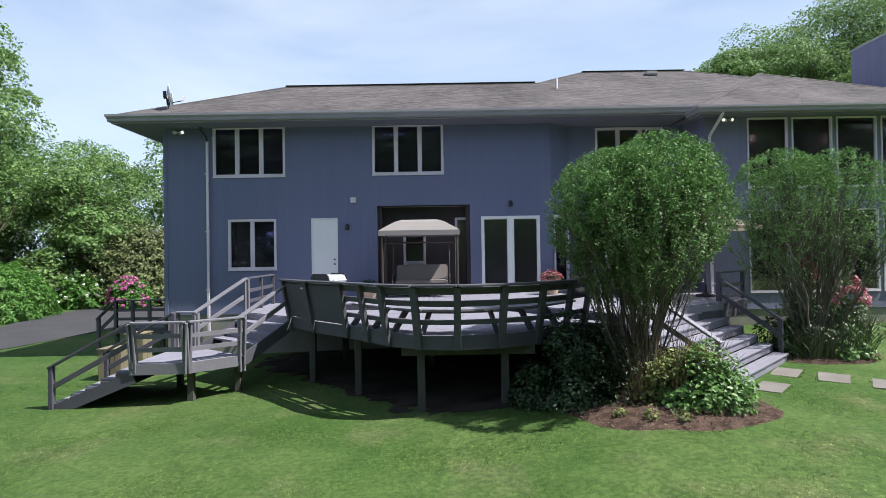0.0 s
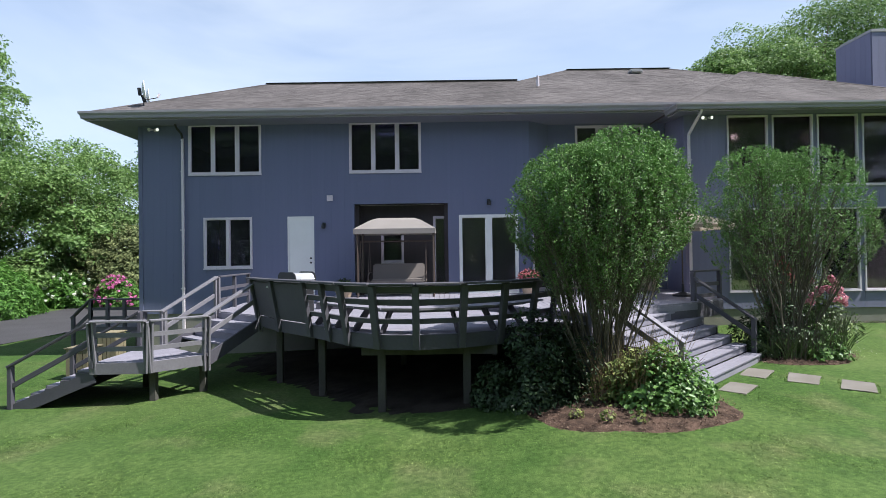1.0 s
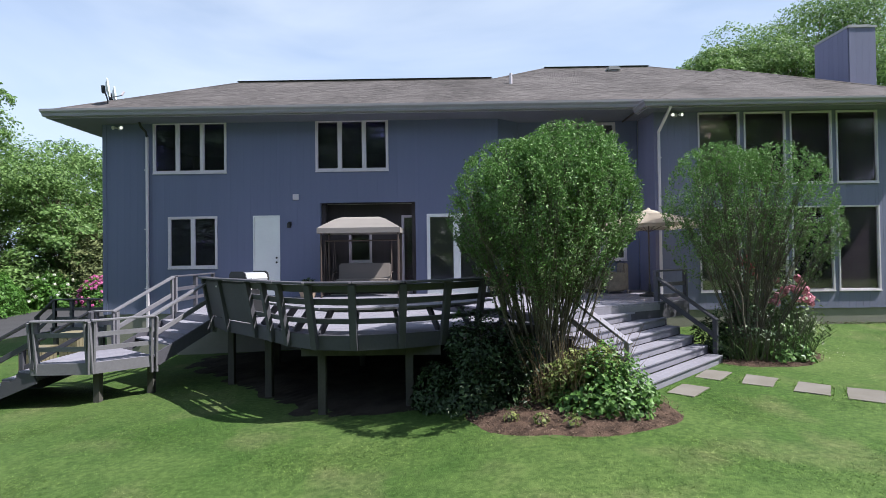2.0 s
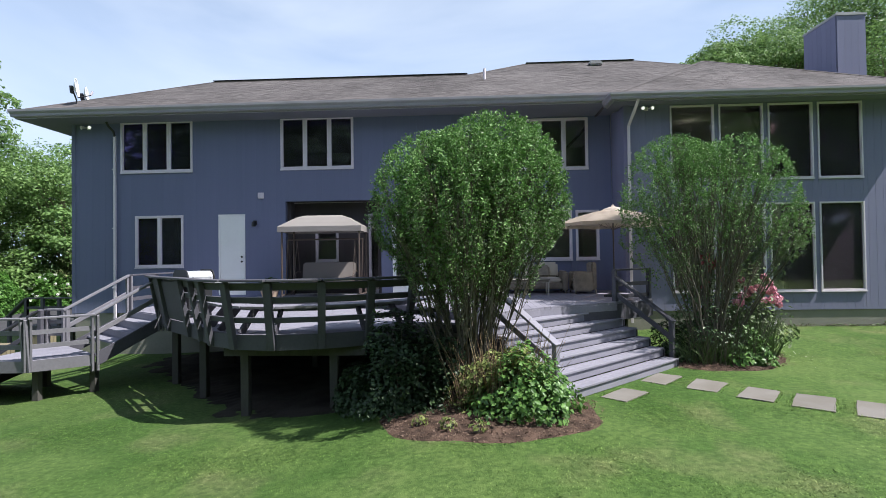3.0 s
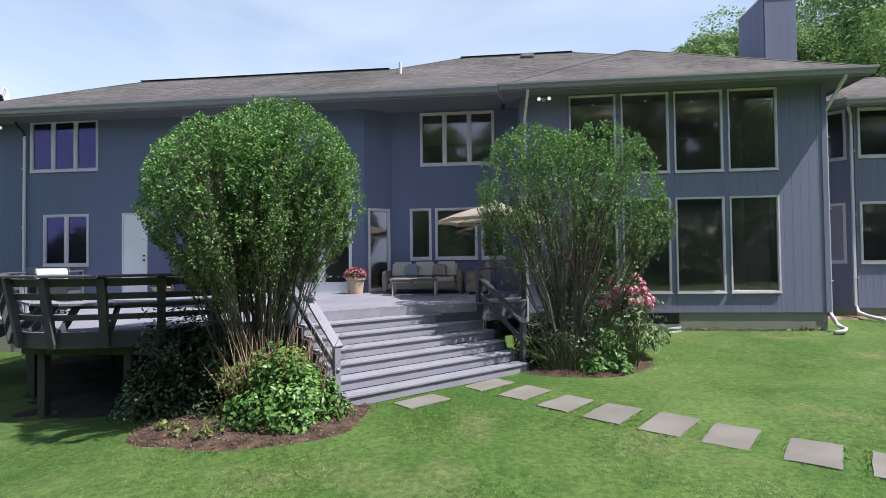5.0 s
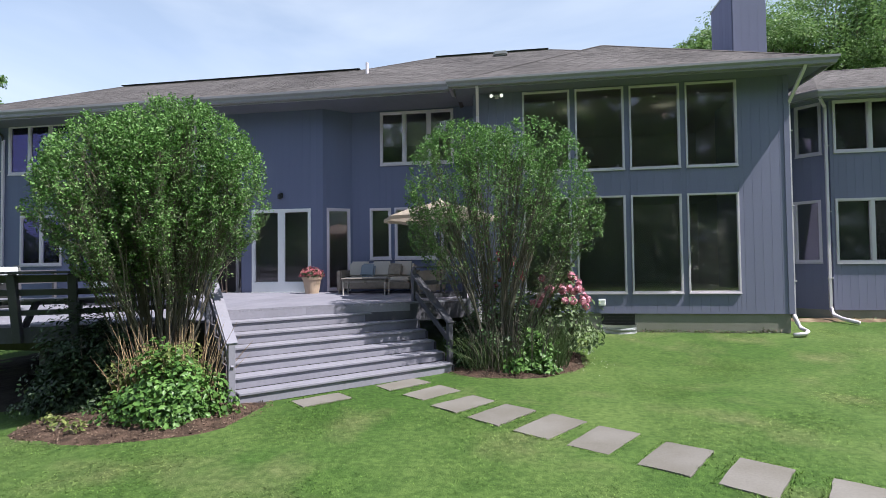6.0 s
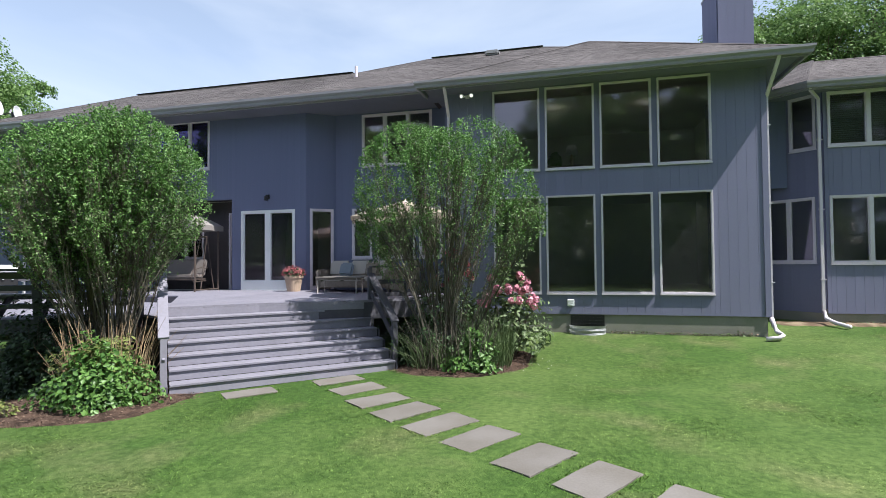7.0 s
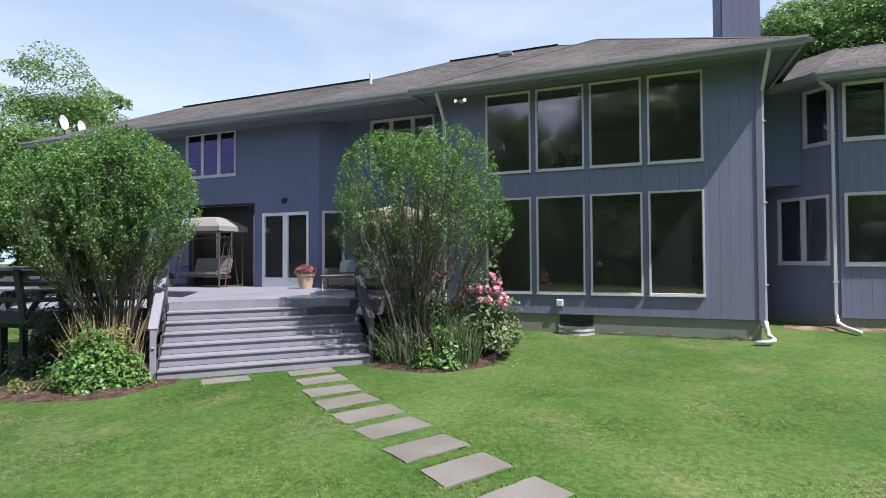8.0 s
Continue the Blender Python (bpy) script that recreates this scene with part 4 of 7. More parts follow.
for i in range(len(ARC) - 1):
    mid_o = (outward(i, ARC) + outward(i + 1, ARC)).normalized()
    o3 = Vector((mid_o.x, mid_o.y, 0))
    bm = bmesh.new()
    beam(bm, at(i, DZ + 0.90) + o3 * 0.02, at(i + 1, DZ + 0.90) + o3 * 0.02, 0.19, 0.04)
    bevelled(bm, 0.008)
    part("cap_rail", bm, M["rail"], deck)
    for z, h in ((DZ + 0.80, 0.12), (DZ + 0.58, 0.10), (DZ + 0.25, 0.085)):
        bm = bmesh.new()
        beam(bm, at(i, z) - o3 * 0.062, at(i + 1, z) - o3 * 0.062, 0.035, h, up=(mid_o.x * 0.2, mid_o.y * 0.2, 1))
        part("rail_slat", bm, M["rail"], deck)
    bm = bmesh.new()
    p, q = Vector((*ARC[i], 0)), Vector((*ARC[i + 1], 0))
    beam(bm, p + o3 * 0.014 + Vector((0, 0, DZ - 0.117)), q + o3 * 0.014 + Vector((0, 0, DZ - 0.117)), 0.04, 0.25)
    part("fascia", bm, M["rail"], deck)
    if i < 2:
        bm = bmesh.new()
        beam(bm, at(i, DZ + 0.43) - o3 * 0.03, at(i + 1, DZ + 0.43) - o3 * 0.03, 0.02, 0.80, up=(mid_o.x * 0.2, mid_o.y * 0.2, 1))
        part("rail_panel", bm, M["rail"], deck)
# bench: seat boards inside the railing and splayed braces
for i in range(2, len(ARC) - 1):
    for k in range(3):
        bm = bmesh.new()
        ends = []
        for j in (i, i + 1):
            o = outward(j, ARC)
            d = 0.14 + 0.14 * k
            ends.append(Vector((ARC[j][0] - o.x * d, ARC[j][1] - o.y * d, DZ + 0.44)))
        beam(bm, ends[0], ends[1], 0.13, 0.038)
        part("bench_board", bm, M["deck"], deck)
for i in range(2, len(ARC) - 1):
    bm = bmesh.new()
    ends = []
    for j in (i, i + 1):
        o = outward(j, ARC)
        ends.append(Vector((ARC[j][0] - o.x * 0.50, ARC[j][1] - o.y * 0.50, DZ + 0.39)))
    beam(bm, ends[0], ends[1], 0.035, 0.10)
    part("bench_apron", bm, M["deck"], deck)
for i in range(2, len(ARC) - 1):
    o = outward(i, ARC)
    foot = Vector((ARC[i][0] - o.x * 0.10, ARC[i][1] - o.y * 0.10, DZ))
    head = Vector((ARC[i][0] - o.x * 0.46, ARC[i][1] - o.y * 0.46, DZ + 0.42))
    bm = bmesh.new()
    beam(bm, foot, head, 0.045, 0.12, up=(o.x, o.y, 0.3))
    part("bench_brace", bm, M["rail"], deck)
# carrying beam and posts in the dark under the deck
bm = bmesh.new()
beam(bm, (-0.15, 10.22, DZ - 0.30), (2.3, 10.22, DZ - 0.30), 0.09, 0.22)
part("beam", bm, M["post"], deck)
for x, y in ((0.21, 10.24), (1.75, 10.24), (-1.15, 11.45), (-2.4, 12.65), (-2.0, 14.5), (0.3, 14.0), (2.6, 14.0), (3.2, 12.0), (4.2, 11.6)):
    bm = bmesh.new()
    box(bm, x - 0.07, x + 0.07, y - 0.07, y + 0.07, ground_z(x, y) - 0.15, DZ - 0.19)
    bevelled(bm, 0.01)
    part("post", bm, M["post"], deck, "dark weathered deck post")


# grassless ground sheet, its near-black colour standing in for the deck's shade
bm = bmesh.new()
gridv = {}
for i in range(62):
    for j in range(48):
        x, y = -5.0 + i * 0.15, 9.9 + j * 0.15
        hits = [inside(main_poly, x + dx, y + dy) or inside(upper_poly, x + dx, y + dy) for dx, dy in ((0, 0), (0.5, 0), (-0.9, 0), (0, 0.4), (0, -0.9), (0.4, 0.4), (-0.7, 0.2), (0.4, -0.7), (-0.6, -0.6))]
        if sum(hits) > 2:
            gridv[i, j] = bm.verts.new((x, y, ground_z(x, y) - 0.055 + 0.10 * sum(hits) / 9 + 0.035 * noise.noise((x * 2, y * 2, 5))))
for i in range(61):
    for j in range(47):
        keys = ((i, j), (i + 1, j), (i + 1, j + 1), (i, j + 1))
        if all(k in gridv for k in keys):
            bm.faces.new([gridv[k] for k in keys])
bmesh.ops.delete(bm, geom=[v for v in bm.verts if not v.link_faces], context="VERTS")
solo("shade_dark_soil", bm, M["soil"], "bare soil coloured near black for the shade under the deck", "soil", kind="structure")


# ---- rails along straight runs
def post_boards(foot, head, d, wide, parent, mat):
    """A rail post: one squared timber, or on the side stair two boards bolted side by side."""
    flat = Vector((d.x, d.y, 0)).normalized()
    twin = mat == "stairrail"
    for k in ((-1, 1) if twin else (0,)):
        bm = bmesh.new()
        off = flat * (0.048 * k)
        beam(bm, foot + off, head + off, 0.11 if twin else wide, 0.042 if twin else 0.09, up=(flat.x, flat.y, 0.001))
        bevelled(bm, 0.006)
        post = part("rail_post", bm, M[mat], parent)
        if twin and k == 1:
            side = Vector((flat.y, -flat.x, 0))
            for z in (0.10, 0.22):
                b2 = bmesh.new()
                c = foot + off + Vector((0, 0, z))
                tube(b2, [tuple(c + side * 0.05), tuple(c + side * 0.066)], 0.012, 6)
                part("bolt", b2, M["lead"], post)


def rail_run(parent, p, q, zp, zq, posts=2, h=0.87, mat="rail", out=(0, 0), lean=0.0, slats=(0.28, 0.56), down=0.2, cap=0.15):
    """A straight railing from p to q on floors zp and zq."""
    P, Q = Vector((*p, zp)), Vector((*q, zq))
    o = Vector((*out, 0)) * lean
    for k in range(posts):
        f = k / (posts - 1)
        c = P.lerp(Q, f)
        d = (Q - P).normalized()
        post_boards(c - Vector((0, 0, down)), c + Vector((0, 0, h)) + o, d, 0.09, parent, mat)
    up = Vector((0, 0, 1))
    for z in slats:
        bm = bmesh.new()
        beam(bm, P + up * z + o * (z / h), Q + up * z + o * (z / h), 0.04, 0.09)
        part("rail_slat", bm, M[mat], parent)
    bm = bmesh.new()
    beam(bm, P + up * (h + 0.02) + o, Q + up * (h + 0.02) + o, cap, 0.04)
    bevelled(bm, 0.006)
    part("cap_rail", bm, M[mat], parent)


rail_run(deck, (-4.5, 14.22), (-4.62, 16.6), DZ, DZ, 3)
rail_run(deck, (7.38, 13.41), (8.38, 14.1), UZ - 0.18, UZ - 0.18, 2)

# ---- wide stair to the lawn
stair = thing("wide_stair", "wide flight of grey painted wooden steps down to the lawn", "stairs", (6.9, 11.0, 0.06))
Z0 = 0.07
RISE = (UZ - Z0) / 7
for k in range(6):
    a, b = L0 + N * (k * RUN), R0 + N * (k * RUN)
    z = Z0 + RISE * (k + 1)
    bm = bmesh.new()
    beam(bm, (*(a + N * 0.012), z - RISE / 2 - 0.02), (*(b + N * 0.012), z - RISE / 2 - 0.02), 0.022, RISE - 0.04)
    part("riser", bm, M["deck"], stair)
    for j in range(2 if k < 5 else 5):
        o = N * (j * RUN / 2 + RUN / 4 - 0.034)
        w = RUN / 2 - 0.006
        bm = bmesh.new()
        if k == 5 and j > 1:
            o = N * (0.02 + j * 0.155)
            aa = a + U * 1.7
        else:
            aa = a
        beam(bm, (*(aa + o), z - 0.02), (*(b + o), z - 0.02), w, 0.04)
        bevelled(bm, 0.006)
        part("tread", bm, M["deck"], stair)
bm = bmesh.new()
beam(bm, (*(LT - N * 0.013), UZ - RISE / 2 - 0.02), (*(C7 - N * 0.013), UZ - RISE / 2 - 0.02), 0.022, RISE - 0.04)
beam(bm, (*C7, UZ - RISE / 2 - 0.02), (7.35, 13.15, UZ - RISE / 2 - 0.02), 0.022, RISE - 0.04)
part("riser", bm, M["deck"], stair)
for a, side in ((L0, -1), (R0, 1)):
    bm = bmesh.new()
    off = U * (0.035 * side)
    for k in range(7):
        p, q = a + off + N * (k * RUN - 0.01), a + off + N * ((k + 1) * RUN)
        beam(bm, (*p, (Z0 + RISE * (k + 1)) / 2 - 0.03), (*q, (Z0 + RISE * (k + 1)) / 2 - 0.03), 0.035, Z0 + RISE * (k + 1) - 0.02)
    part("side_panel", bm, M["rail"], stair)


def stair_rail(parent, p, q, zp, zq, h0, h1, mat="rail", low=0.3, cap=0.16, mid=True):
    P, Q = Vector((*p, zp)), Vector((*q, zq))
    for c, h in ((P, h0), (Q, h1)):
        d = (Q - P)
        post_boards(c - Vector((0, 0, low)), c + Vector((0, 0, h)), d, 0.10, parent, mat)
    for hh, w, t in ((1.0, cap, 0.045),) + (((0.5, 0.045, 0.10),) if mid else ()):
        bm = bmesh.new()
        beam(bm, P + Vector((0, 0, h0 * hh + 0.01)) - (Q - P).normalized() * 0.06, Q + Vector((0, 0, h1 * hh + 0.01)), w, t)
        bevelled(bm, 0.006)
        part("hand_rail" if hh == 1.0 else "rail_slat", bm, M[mat], parent)


pl0, pl1 = L0 - U * 0.08 + N * 0.10, L0 - U * 0.08 + N * 1.85
stair_rail(stair, tuple(pl0), tuple(pl1), 0.25, UZ - 0.1, 0.74, 0.86, low=0.5, mat="deck")
pr0, pr1 = Vector((8.27, 12.46)), Vector((7.40, 13.40))
stair_rail(stair, tuple(pr0), tuple(pr1), 0.25, DZ - 0.05, 0.75, 0.78, low=0.5)

# ---- upper flight from deck to landing, landing, lower flight
side_stair = thing("side_stair", "grey wooden side stair with a landing and leaning rails", "stairs", (-4.8, 12.2, 0))
DN = Vector((-0.59, -0.81)).normalized()
PA, PB = Vector((-2.98, 13.09)), Vector((-4.5, 14.22))
for k in range(3):
    d0 = DN * (0.30 * k + 0.02)
    z = DZ - 0.175 * (k + 1)
    bm = bmesh.new()
    beam(bm, (*(PA + d0 + DN * 0.17), z - 0.02), (*(PB + d0 + DN * 0.17), z - 0.02), 0.33, 0.04)
    part("tread", bm, M["deck"], side_stair)
    bm = bmesh.new()
    beam(bm, (*(PA + d0), z + 0.07), (*(PB + d0), z + 0.07), 0.02, 0.16)
    part("riser", bm, M["deck"], side_stair)
for p in (PA, PB):
    bm = bmesh.new()
    q = p + DN * 1.32
    beam(bm, (p.x, p.y, DZ - 0.16), (q.x, q.y, LZ - 0.10), 0.05, 0.26)
    # dark rail colour puts the deck's shade on the stringer
    part("stringer", bm, M["rail"], side_stair)
stair_rail(side_stair, (-3.80, 12.02), (-3.02, 13.06), LZ, DZ - 0.02, 0.84, 0.86, low=0.35, mat="stairrail")
stair_rail(side_stair, (-5.32, 13.12), (-4.52, 14.2), LZ, DZ, 0.84, 0.88, low=0.35, mat="stairrail")
bm = bmesh.new()
prism(bm, [(-4.63, 11.30), (-3.80, 12.02), (-5.32, 13.12), (-5.75, 13.12), (-5.75, 11.25)], LZ - 0.22, LZ - 0.04)
part("landing_frame", bm, M["rail"], side_stair)
for a, b in (((-3.80, 12.0), (-4.63, 11.28)), ((-4.63, 11.28), (-5.76, 11.23))):
    bm = bmesh.new()
    o = Vector((b[1] - a[1], a[0] - b[0], 0)).normalized() * -0.022
    beam(bm, (a[0] - o.x, a[1] - abs(o.y), LZ - 0.11), (b[0] - o.x, b[1] - abs(o.y), LZ - 0.11), 0.03, 0.225)
    part("fascia", bm, M["stairrail"], side_stair)
rail_run(side_stair, (-3.80, 12.02), (-4.63, 11.30), LZ, LZ, 2, 0.82, out=(0.65, -0.76), lean=0.10, down=0.22, mat="stairrail")
rail_run(side_stair, (-4.63, 11.30), (-5.70, 11.25), LZ, LZ, 2, 0.82, out=(0.0, -1.0), lean=0.10, down=0.22, mat="stairrail")
rail_run(side_stair, (-5.32, 13.12), (-5.80, 13.12), LZ, LZ, 2, 0.82, mat="stairrail")
for x, y in ((-4.7, 11.6), (-3.95, 12.2), (-5.6, 12.9)):
    bm = bmesh.new()
    box(bm, x - 0.06, x + 0.06, y - 0.06, y + 0.06, ground_z(x, y) - 0.2, LZ - 0.2)
    part("post", bm, M["post"], side_stair)
SX, SRUN, NST = -5.75, 0.31, 5
gl = -0.44
for k in range(NST):
    z = LZ - (LZ - gl) / (NST + 1) * (k + 1)
    x1 = SX - SRUN * k
    for j in range(2):
        bm = bmesh.new()
        box(bm, x1 - SRUN * (j + 1) / 2 - 0.01, x1 - SRUN * j / 2 - 0.014, 11.27, 12.9, z - 0.04, z)
        part("tread", bm, M["deck"], side_stair)
    bm = bmesh.new()
    box(bm, x1 - 0.012, x1 + 0.01, 11.27, 12.9, z, z + 0.135)
    part("riser", bm, M["deck"], side_stair)
for y in (11.24, 12.93):
    bm = bmesh.new()
    beam(bm, (SX + 0.05, y, LZ - 0.27), (SX - SRUN * NST - 0.18, y, gl - 0.10), 0.045, 0.24)
    for k in range(NST):
        z = LZ - (LZ - gl) / (NST + 1) * (k + 1)
        box(bm, SX - SRUN * (k + 1), SX - SRUN * k, y - 0.019, y + 0.019, z - 0.18, z - 0.043)
    # stringer takes the rail colour that has shade mixed in
    part("stringer", bm, M["rail"], side_stair)
stair_rail(side_stair, (-7.36, 11.22), (-5.72, 11.22), gl, LZ, 0.86, 0.84, low=0.1, cap=0.13, mat="rail")
stair_rail(side_stair, (-7.36, 12.95), (-5.78, 12.95), gl, LZ, 0.86, 0.84, low=0.1, cap=0.13, mat="rail")
DECKS.append(([(-4.63, 11.30), (-3.80, 12.02), (-5.32, 13.12), (-5.75, 13.12), (-5.75, 11.25)], LZ, 0.142, math.radians(41)))

# side porch railing past the house corner
porch = thing("side_porch", "dark railing of a small side porch at the house corner", "porch", (-9.4, 17.5, 0))
bm = bmesh.new()
box(bm, -9.85, -8.1, 17.0, 18.6, 0.25, 0.42)
part("porch_floor", bm, M["rail"], porch)
for x, y in ((-9.75, 17.1), (-8.3, 17.1), (-9.75, 18.5)):
    bm = bmesh.new()
    box(bm, x - 0.05, x + 0.05, y - 0.05, y + 0.05, ground_z(x, y) - 0.2, 0.25)
    part("post", bm, M["post"], porch)
rail_run(porch, (-9.75, 17.05), (-8.15, 17.05), 0.42, 0.42, 4, 0.84)
stair_rail(porch, (-10.3, 17.05), (-9.75, 17.05), -0.1, 0.42, 0.84, 0.84)

# ---------------------------------------------------------------- stepping stones
STONES = [((6.61, 10.19), 0.80, 0.46, 47), ((7.62, 11.30), 0.82, 0.46, 49), ((8.21, 10.79), 0.84, 0.50, 54), ((8.80, 10.22), 0.85, 0.50, 53), ((9.36, 9.75), 0.87, 0.51, 55),
          ((9.99, 9.29), 0.87, 0.51, 53), ((10.57, 8.87), 0.87, 0.49, 58), ((11.22, 8.40), 0.85, 0.49, 58), ((11.84, 7.99), 0.86, 0.50, 57), ((12.50, 7.55), 0.88, 0.50, 57), ((13.15, 7.12), 0.88, 0.50, 56)]
for i, ((x, y), w, d, a) in enumerate(STONES):
    bm = bmesh.new()
    rng = random.Random(i)
    n = 6
    pts = []
    for cx, cy in ((-1, -1), (1, -1), (1, 1), (-1, 1)):
        pts.append((cx * w / 2 + rng.uniform(-0.02, 0.02), cy * d / 2 + rng.uniform(-0.02, 0.02)))
    poly = []
    for k in range(4):
        (x0, y0), (x1, y1) = pts[k], pts[(k + 1) % 4]
        for j in range(n):
            f = j / n
            poly.append((x0 + (x1 - x0) * f + rng.uniform(-0.006, 0.006), y0 + (y1 - y0) * f + rng.uniform(-0.006, 0.006)))
    prism(bm, poly, -0.05, 0.022)
    bmesh.ops.bevel(bm, geom=[e for e in bm.edges if all(v.co.z > 0.01 for v in e.verts)], offset=0.008, segments=1, affect="EDGES")
    bm.transform(pose(x, y, ground_z(x, y) - 0.009, rng.uniform(-0.8, 0.8), rng.uniform(-0.8, 0.8), a))
    solo("stepping_stone", bm, M["stone"], "flat rectangular grey-tan stepping stone set in the lawn", "stepping stone", "stepping stones to the stair")


# ---------------------------------------------------------------- planting
def leaf_mesh(name, places, normals, size, mat, rng, long=1.8, fold=0.25, jitter=0.5):
    """One mesh of many small folded leaves."""
    n = len(places)
    P = np.asarray(places, float)
    Nn = np.asarray(normals, float) + rng.normal(0, jitter, (n, 3))
    Nn /= np.linalg.norm(Nn, axis=1)[:, None] + 1e-9
    T = np.cross(Nn, rng.normal(0, 1, (n, 3)))
    T /= np.linalg.norm(T, axis=1)[:, None] + 1e-9
    B = np.cross(Nn, T)
    s = (size * rng.uniform(0.6, 1.3, n))[:, None]
    L, W = T * s * long / 2, B * s / 2
    up = Nn * s * fold
    V = np.stack([P - L, P + W + up, P + L, P - W + up], 1).reshape(-1, 3)
    i = np.arange(n)[:, None] * 4
    F = np.concatenate([i + np.array([[0, 1, 2]]), i + np.array([[0, 2, 3]])], 1).reshape(-1, 3)
    me = bpy.data.meshes.new(name)
    me.vertices.add(len(V))
    me.vertices.foreach_set("co", V.ravel())
    me.loops.add(F.size)
    me.loops.foreach_set("vertex_index", F.ravel().astype(np.int32))
    me.polygons.add(len(F))
    me.polygons.foreach_set("loop_start", np.arange(0, F.size, 3, dtype=np.int32))
    me.polygons.foreach_set("loop_total", np.full(len(F), 3, dtype=np.int32))
    me.update(calc_edges=True)
    me.materials.append(mat)
    return me


def child(name, me, parent, label=""):
    ob = new(name, me)
    ob.parent, ob.matrix_parent_inverse = parent, Matrix.Translation(-parent.location)
    if label:
        tagged(ob, label)
    return ob


def vase_shrub(name, base, lobes, label, seed, stems=80, side=15, skin=230, hollow=0.3, airy=0.5, leaf=0.024, bare=0.42, window=0.0, mats=("leaf", "leafdull")):
    """A clipped many-stemmed shrub: stems fan from the ground, fork, and end in rounded heads (x, y, radius, top) of upright leafy shoots."""
    rng = np.random.default_rng(seed)
    bx, by = base
    bz = ground_z(bx, by)
    t = thing(name, label, "shrub", (bx, by, bz))
    high = max(lb[3] for lb in lobes) - bz
    WAIST = 0.66

    def spread(q):
        """The vase's radius at height q: a straight fan below the waist, a dome above it."""
        x = np.clip(q / WAIST, 0, 1)
        fan = 0.13 + 0.87 * x ** 1.25
        return np.minimum(fan, np.sqrt(np.clip(1 - (np.clip(q - WAIST, 0, 1) / (1 - WAIST)) ** 2.3, 0, 1)))

    def depth(p):
        """How far inside the nearest head each point lies, 1 on its axis and 0 on its skin."""
        best = np.full(len(p), -9.0)
        for x, y, r, top in lobes:
            q = (p[:, 2] - bz) / (top - bz)
            f = np.clip(q / WAIST, 0, 1)
            away = np.hypot(p[:, 0] - bx - (x - bx) * f, p[:, 1] - by - (y - by) * f)
            best = np.maximum(best, np.where(q < 1.03, 1 - away / (r * spread(q) + 0.03), -9.0))
        return best

    sb, tb = bmesh.new(), bmesh.new()
    P, Q = [], []

    def shoot(c, d, ln, r, m):
        """An upright twig with leaves set along it; it stops where the shears went."""
        d = d / np.linalg.norm(d)
        bow = np.array([0, 0, 0.16 * ln])
        for cut in (1.0, 0.6, 0.3):
            e = c + (d * ln + bow) * cut
            if depth(np.array([e]))[0] > 0.0:
                break
        else:
            return
        if r:
            tube(tb, [tuple(c), tuple((c + e) / 2 - bow * 0.35), tuple(e)], [r, r * 0.75, r * 0.35], 3)
        m = max(3, int(m * (0.4 + 0.6 * cut)))
        f = rng.uniform(0.2, 1.04, m)[:, None]
        P.append(c + (e - c) * f + rng.normal(0, 0.022, (m, 3)))
        Q.append(rng.normal(0, 0.9, (m, 3)) + np.array([0, 0, 0.6]))

    def limb(p0, tip, thick, twigs, first, sway):
        """A long tapering stem bowed outwards, with twigs on its outer part."""
        bend = p0 + (tip - p0) * 0.5 + np.array([0, 0, 0.05 * high]) * sway + (tip - p0) * np.array([-0.05, -0.05, 0]) + rng.normal(0, 0.09 * sway, 3)
        at_q = lambda q: (1 - q) ** 2 * p0 + 2 * q * (1 - q) * bend + q * q * tip
        tube(sb, [tuple(at_q(q) + rng.normal(0, 0.024, 3) * (0 < q < 1)) for q in np.linspace(0, 1, 8)], [thick * g for g in (1, 0.95, 0.88, 0.78, 0.66, 0.52, 0.4, 0.22)], 5)
        for j in range(twigs):
            q = first + (0.99 - first) * rng.uniform(0, 1) ** 0.8
            tan = at_q(q + 0.03) - at_q(q - 0.03)
            tan /= np.linalg.norm(tan)
            out = np.array([at_q(q)[0] - bx, at_q(q)[1] - by, 0.0])
            out /= np.linalg.norm(out) + 1e-6
            shoot(at_q(q), tan + out * 0.25 + rng.normal(0, 0.26, 3) + np.array([0, 0, 0.35]), rng.uniform(0.18, 0.5), rng.uniform(0.002, 0.0038), rng.uniform(16, 30))
        return at_q

    weights = np.array([lb[2] ** 2 for lb in lobes])

    def tip_in(lobe, f, a):
        x, y, r, top = lobe
        out = np.array([math.cos(a), math.sin(a), 0])
        tip = np.array([x, y, 0]) + out * f * r * 0.94
        tip[2] = bz + (top - bz) * (WAIST - 0.04 + (1 - WAIST) * (1 - f ** 2.3) ** 0.45) * rng.uniform(0.88, 0.97)
        return tip

    for k in range(stems):
        lobe = lobes[rng.choice(len(lobes), p=weights / weights.sum())]
        a, f = rng.uniform(0, 2 * math.pi), rng.uniform(0, 1) ** 0.42
        tip = tip_in(lobe, f, a)
        way = np.array([tip[0] - bx, tip[1] - by, 0])
        p0 = np.array([bx, by, bz - 0.05]) + way * 0.15 * rng.uniform(0.2, 1.2) + np.append(rng.normal(0, 0.05, 2), 0)
        thick = rng.uniform(0.010, 0.025)
        stem = limb(p0, tip, thick, int(side * 0.5), 0.34, 1.0)
        for j in range(3):
            q = rng.uniform(0.16, 0.55)
            tip2 = tip_in(lobe, min(1.0, max(0.0, f + rng.normal(0, 0.18))), a + rng.normal(0, 0.45))
            limb(stem(q), tip2, thick * (0.72 - 0.3 * q), int(side * 0.5), 0.24, 0.6)
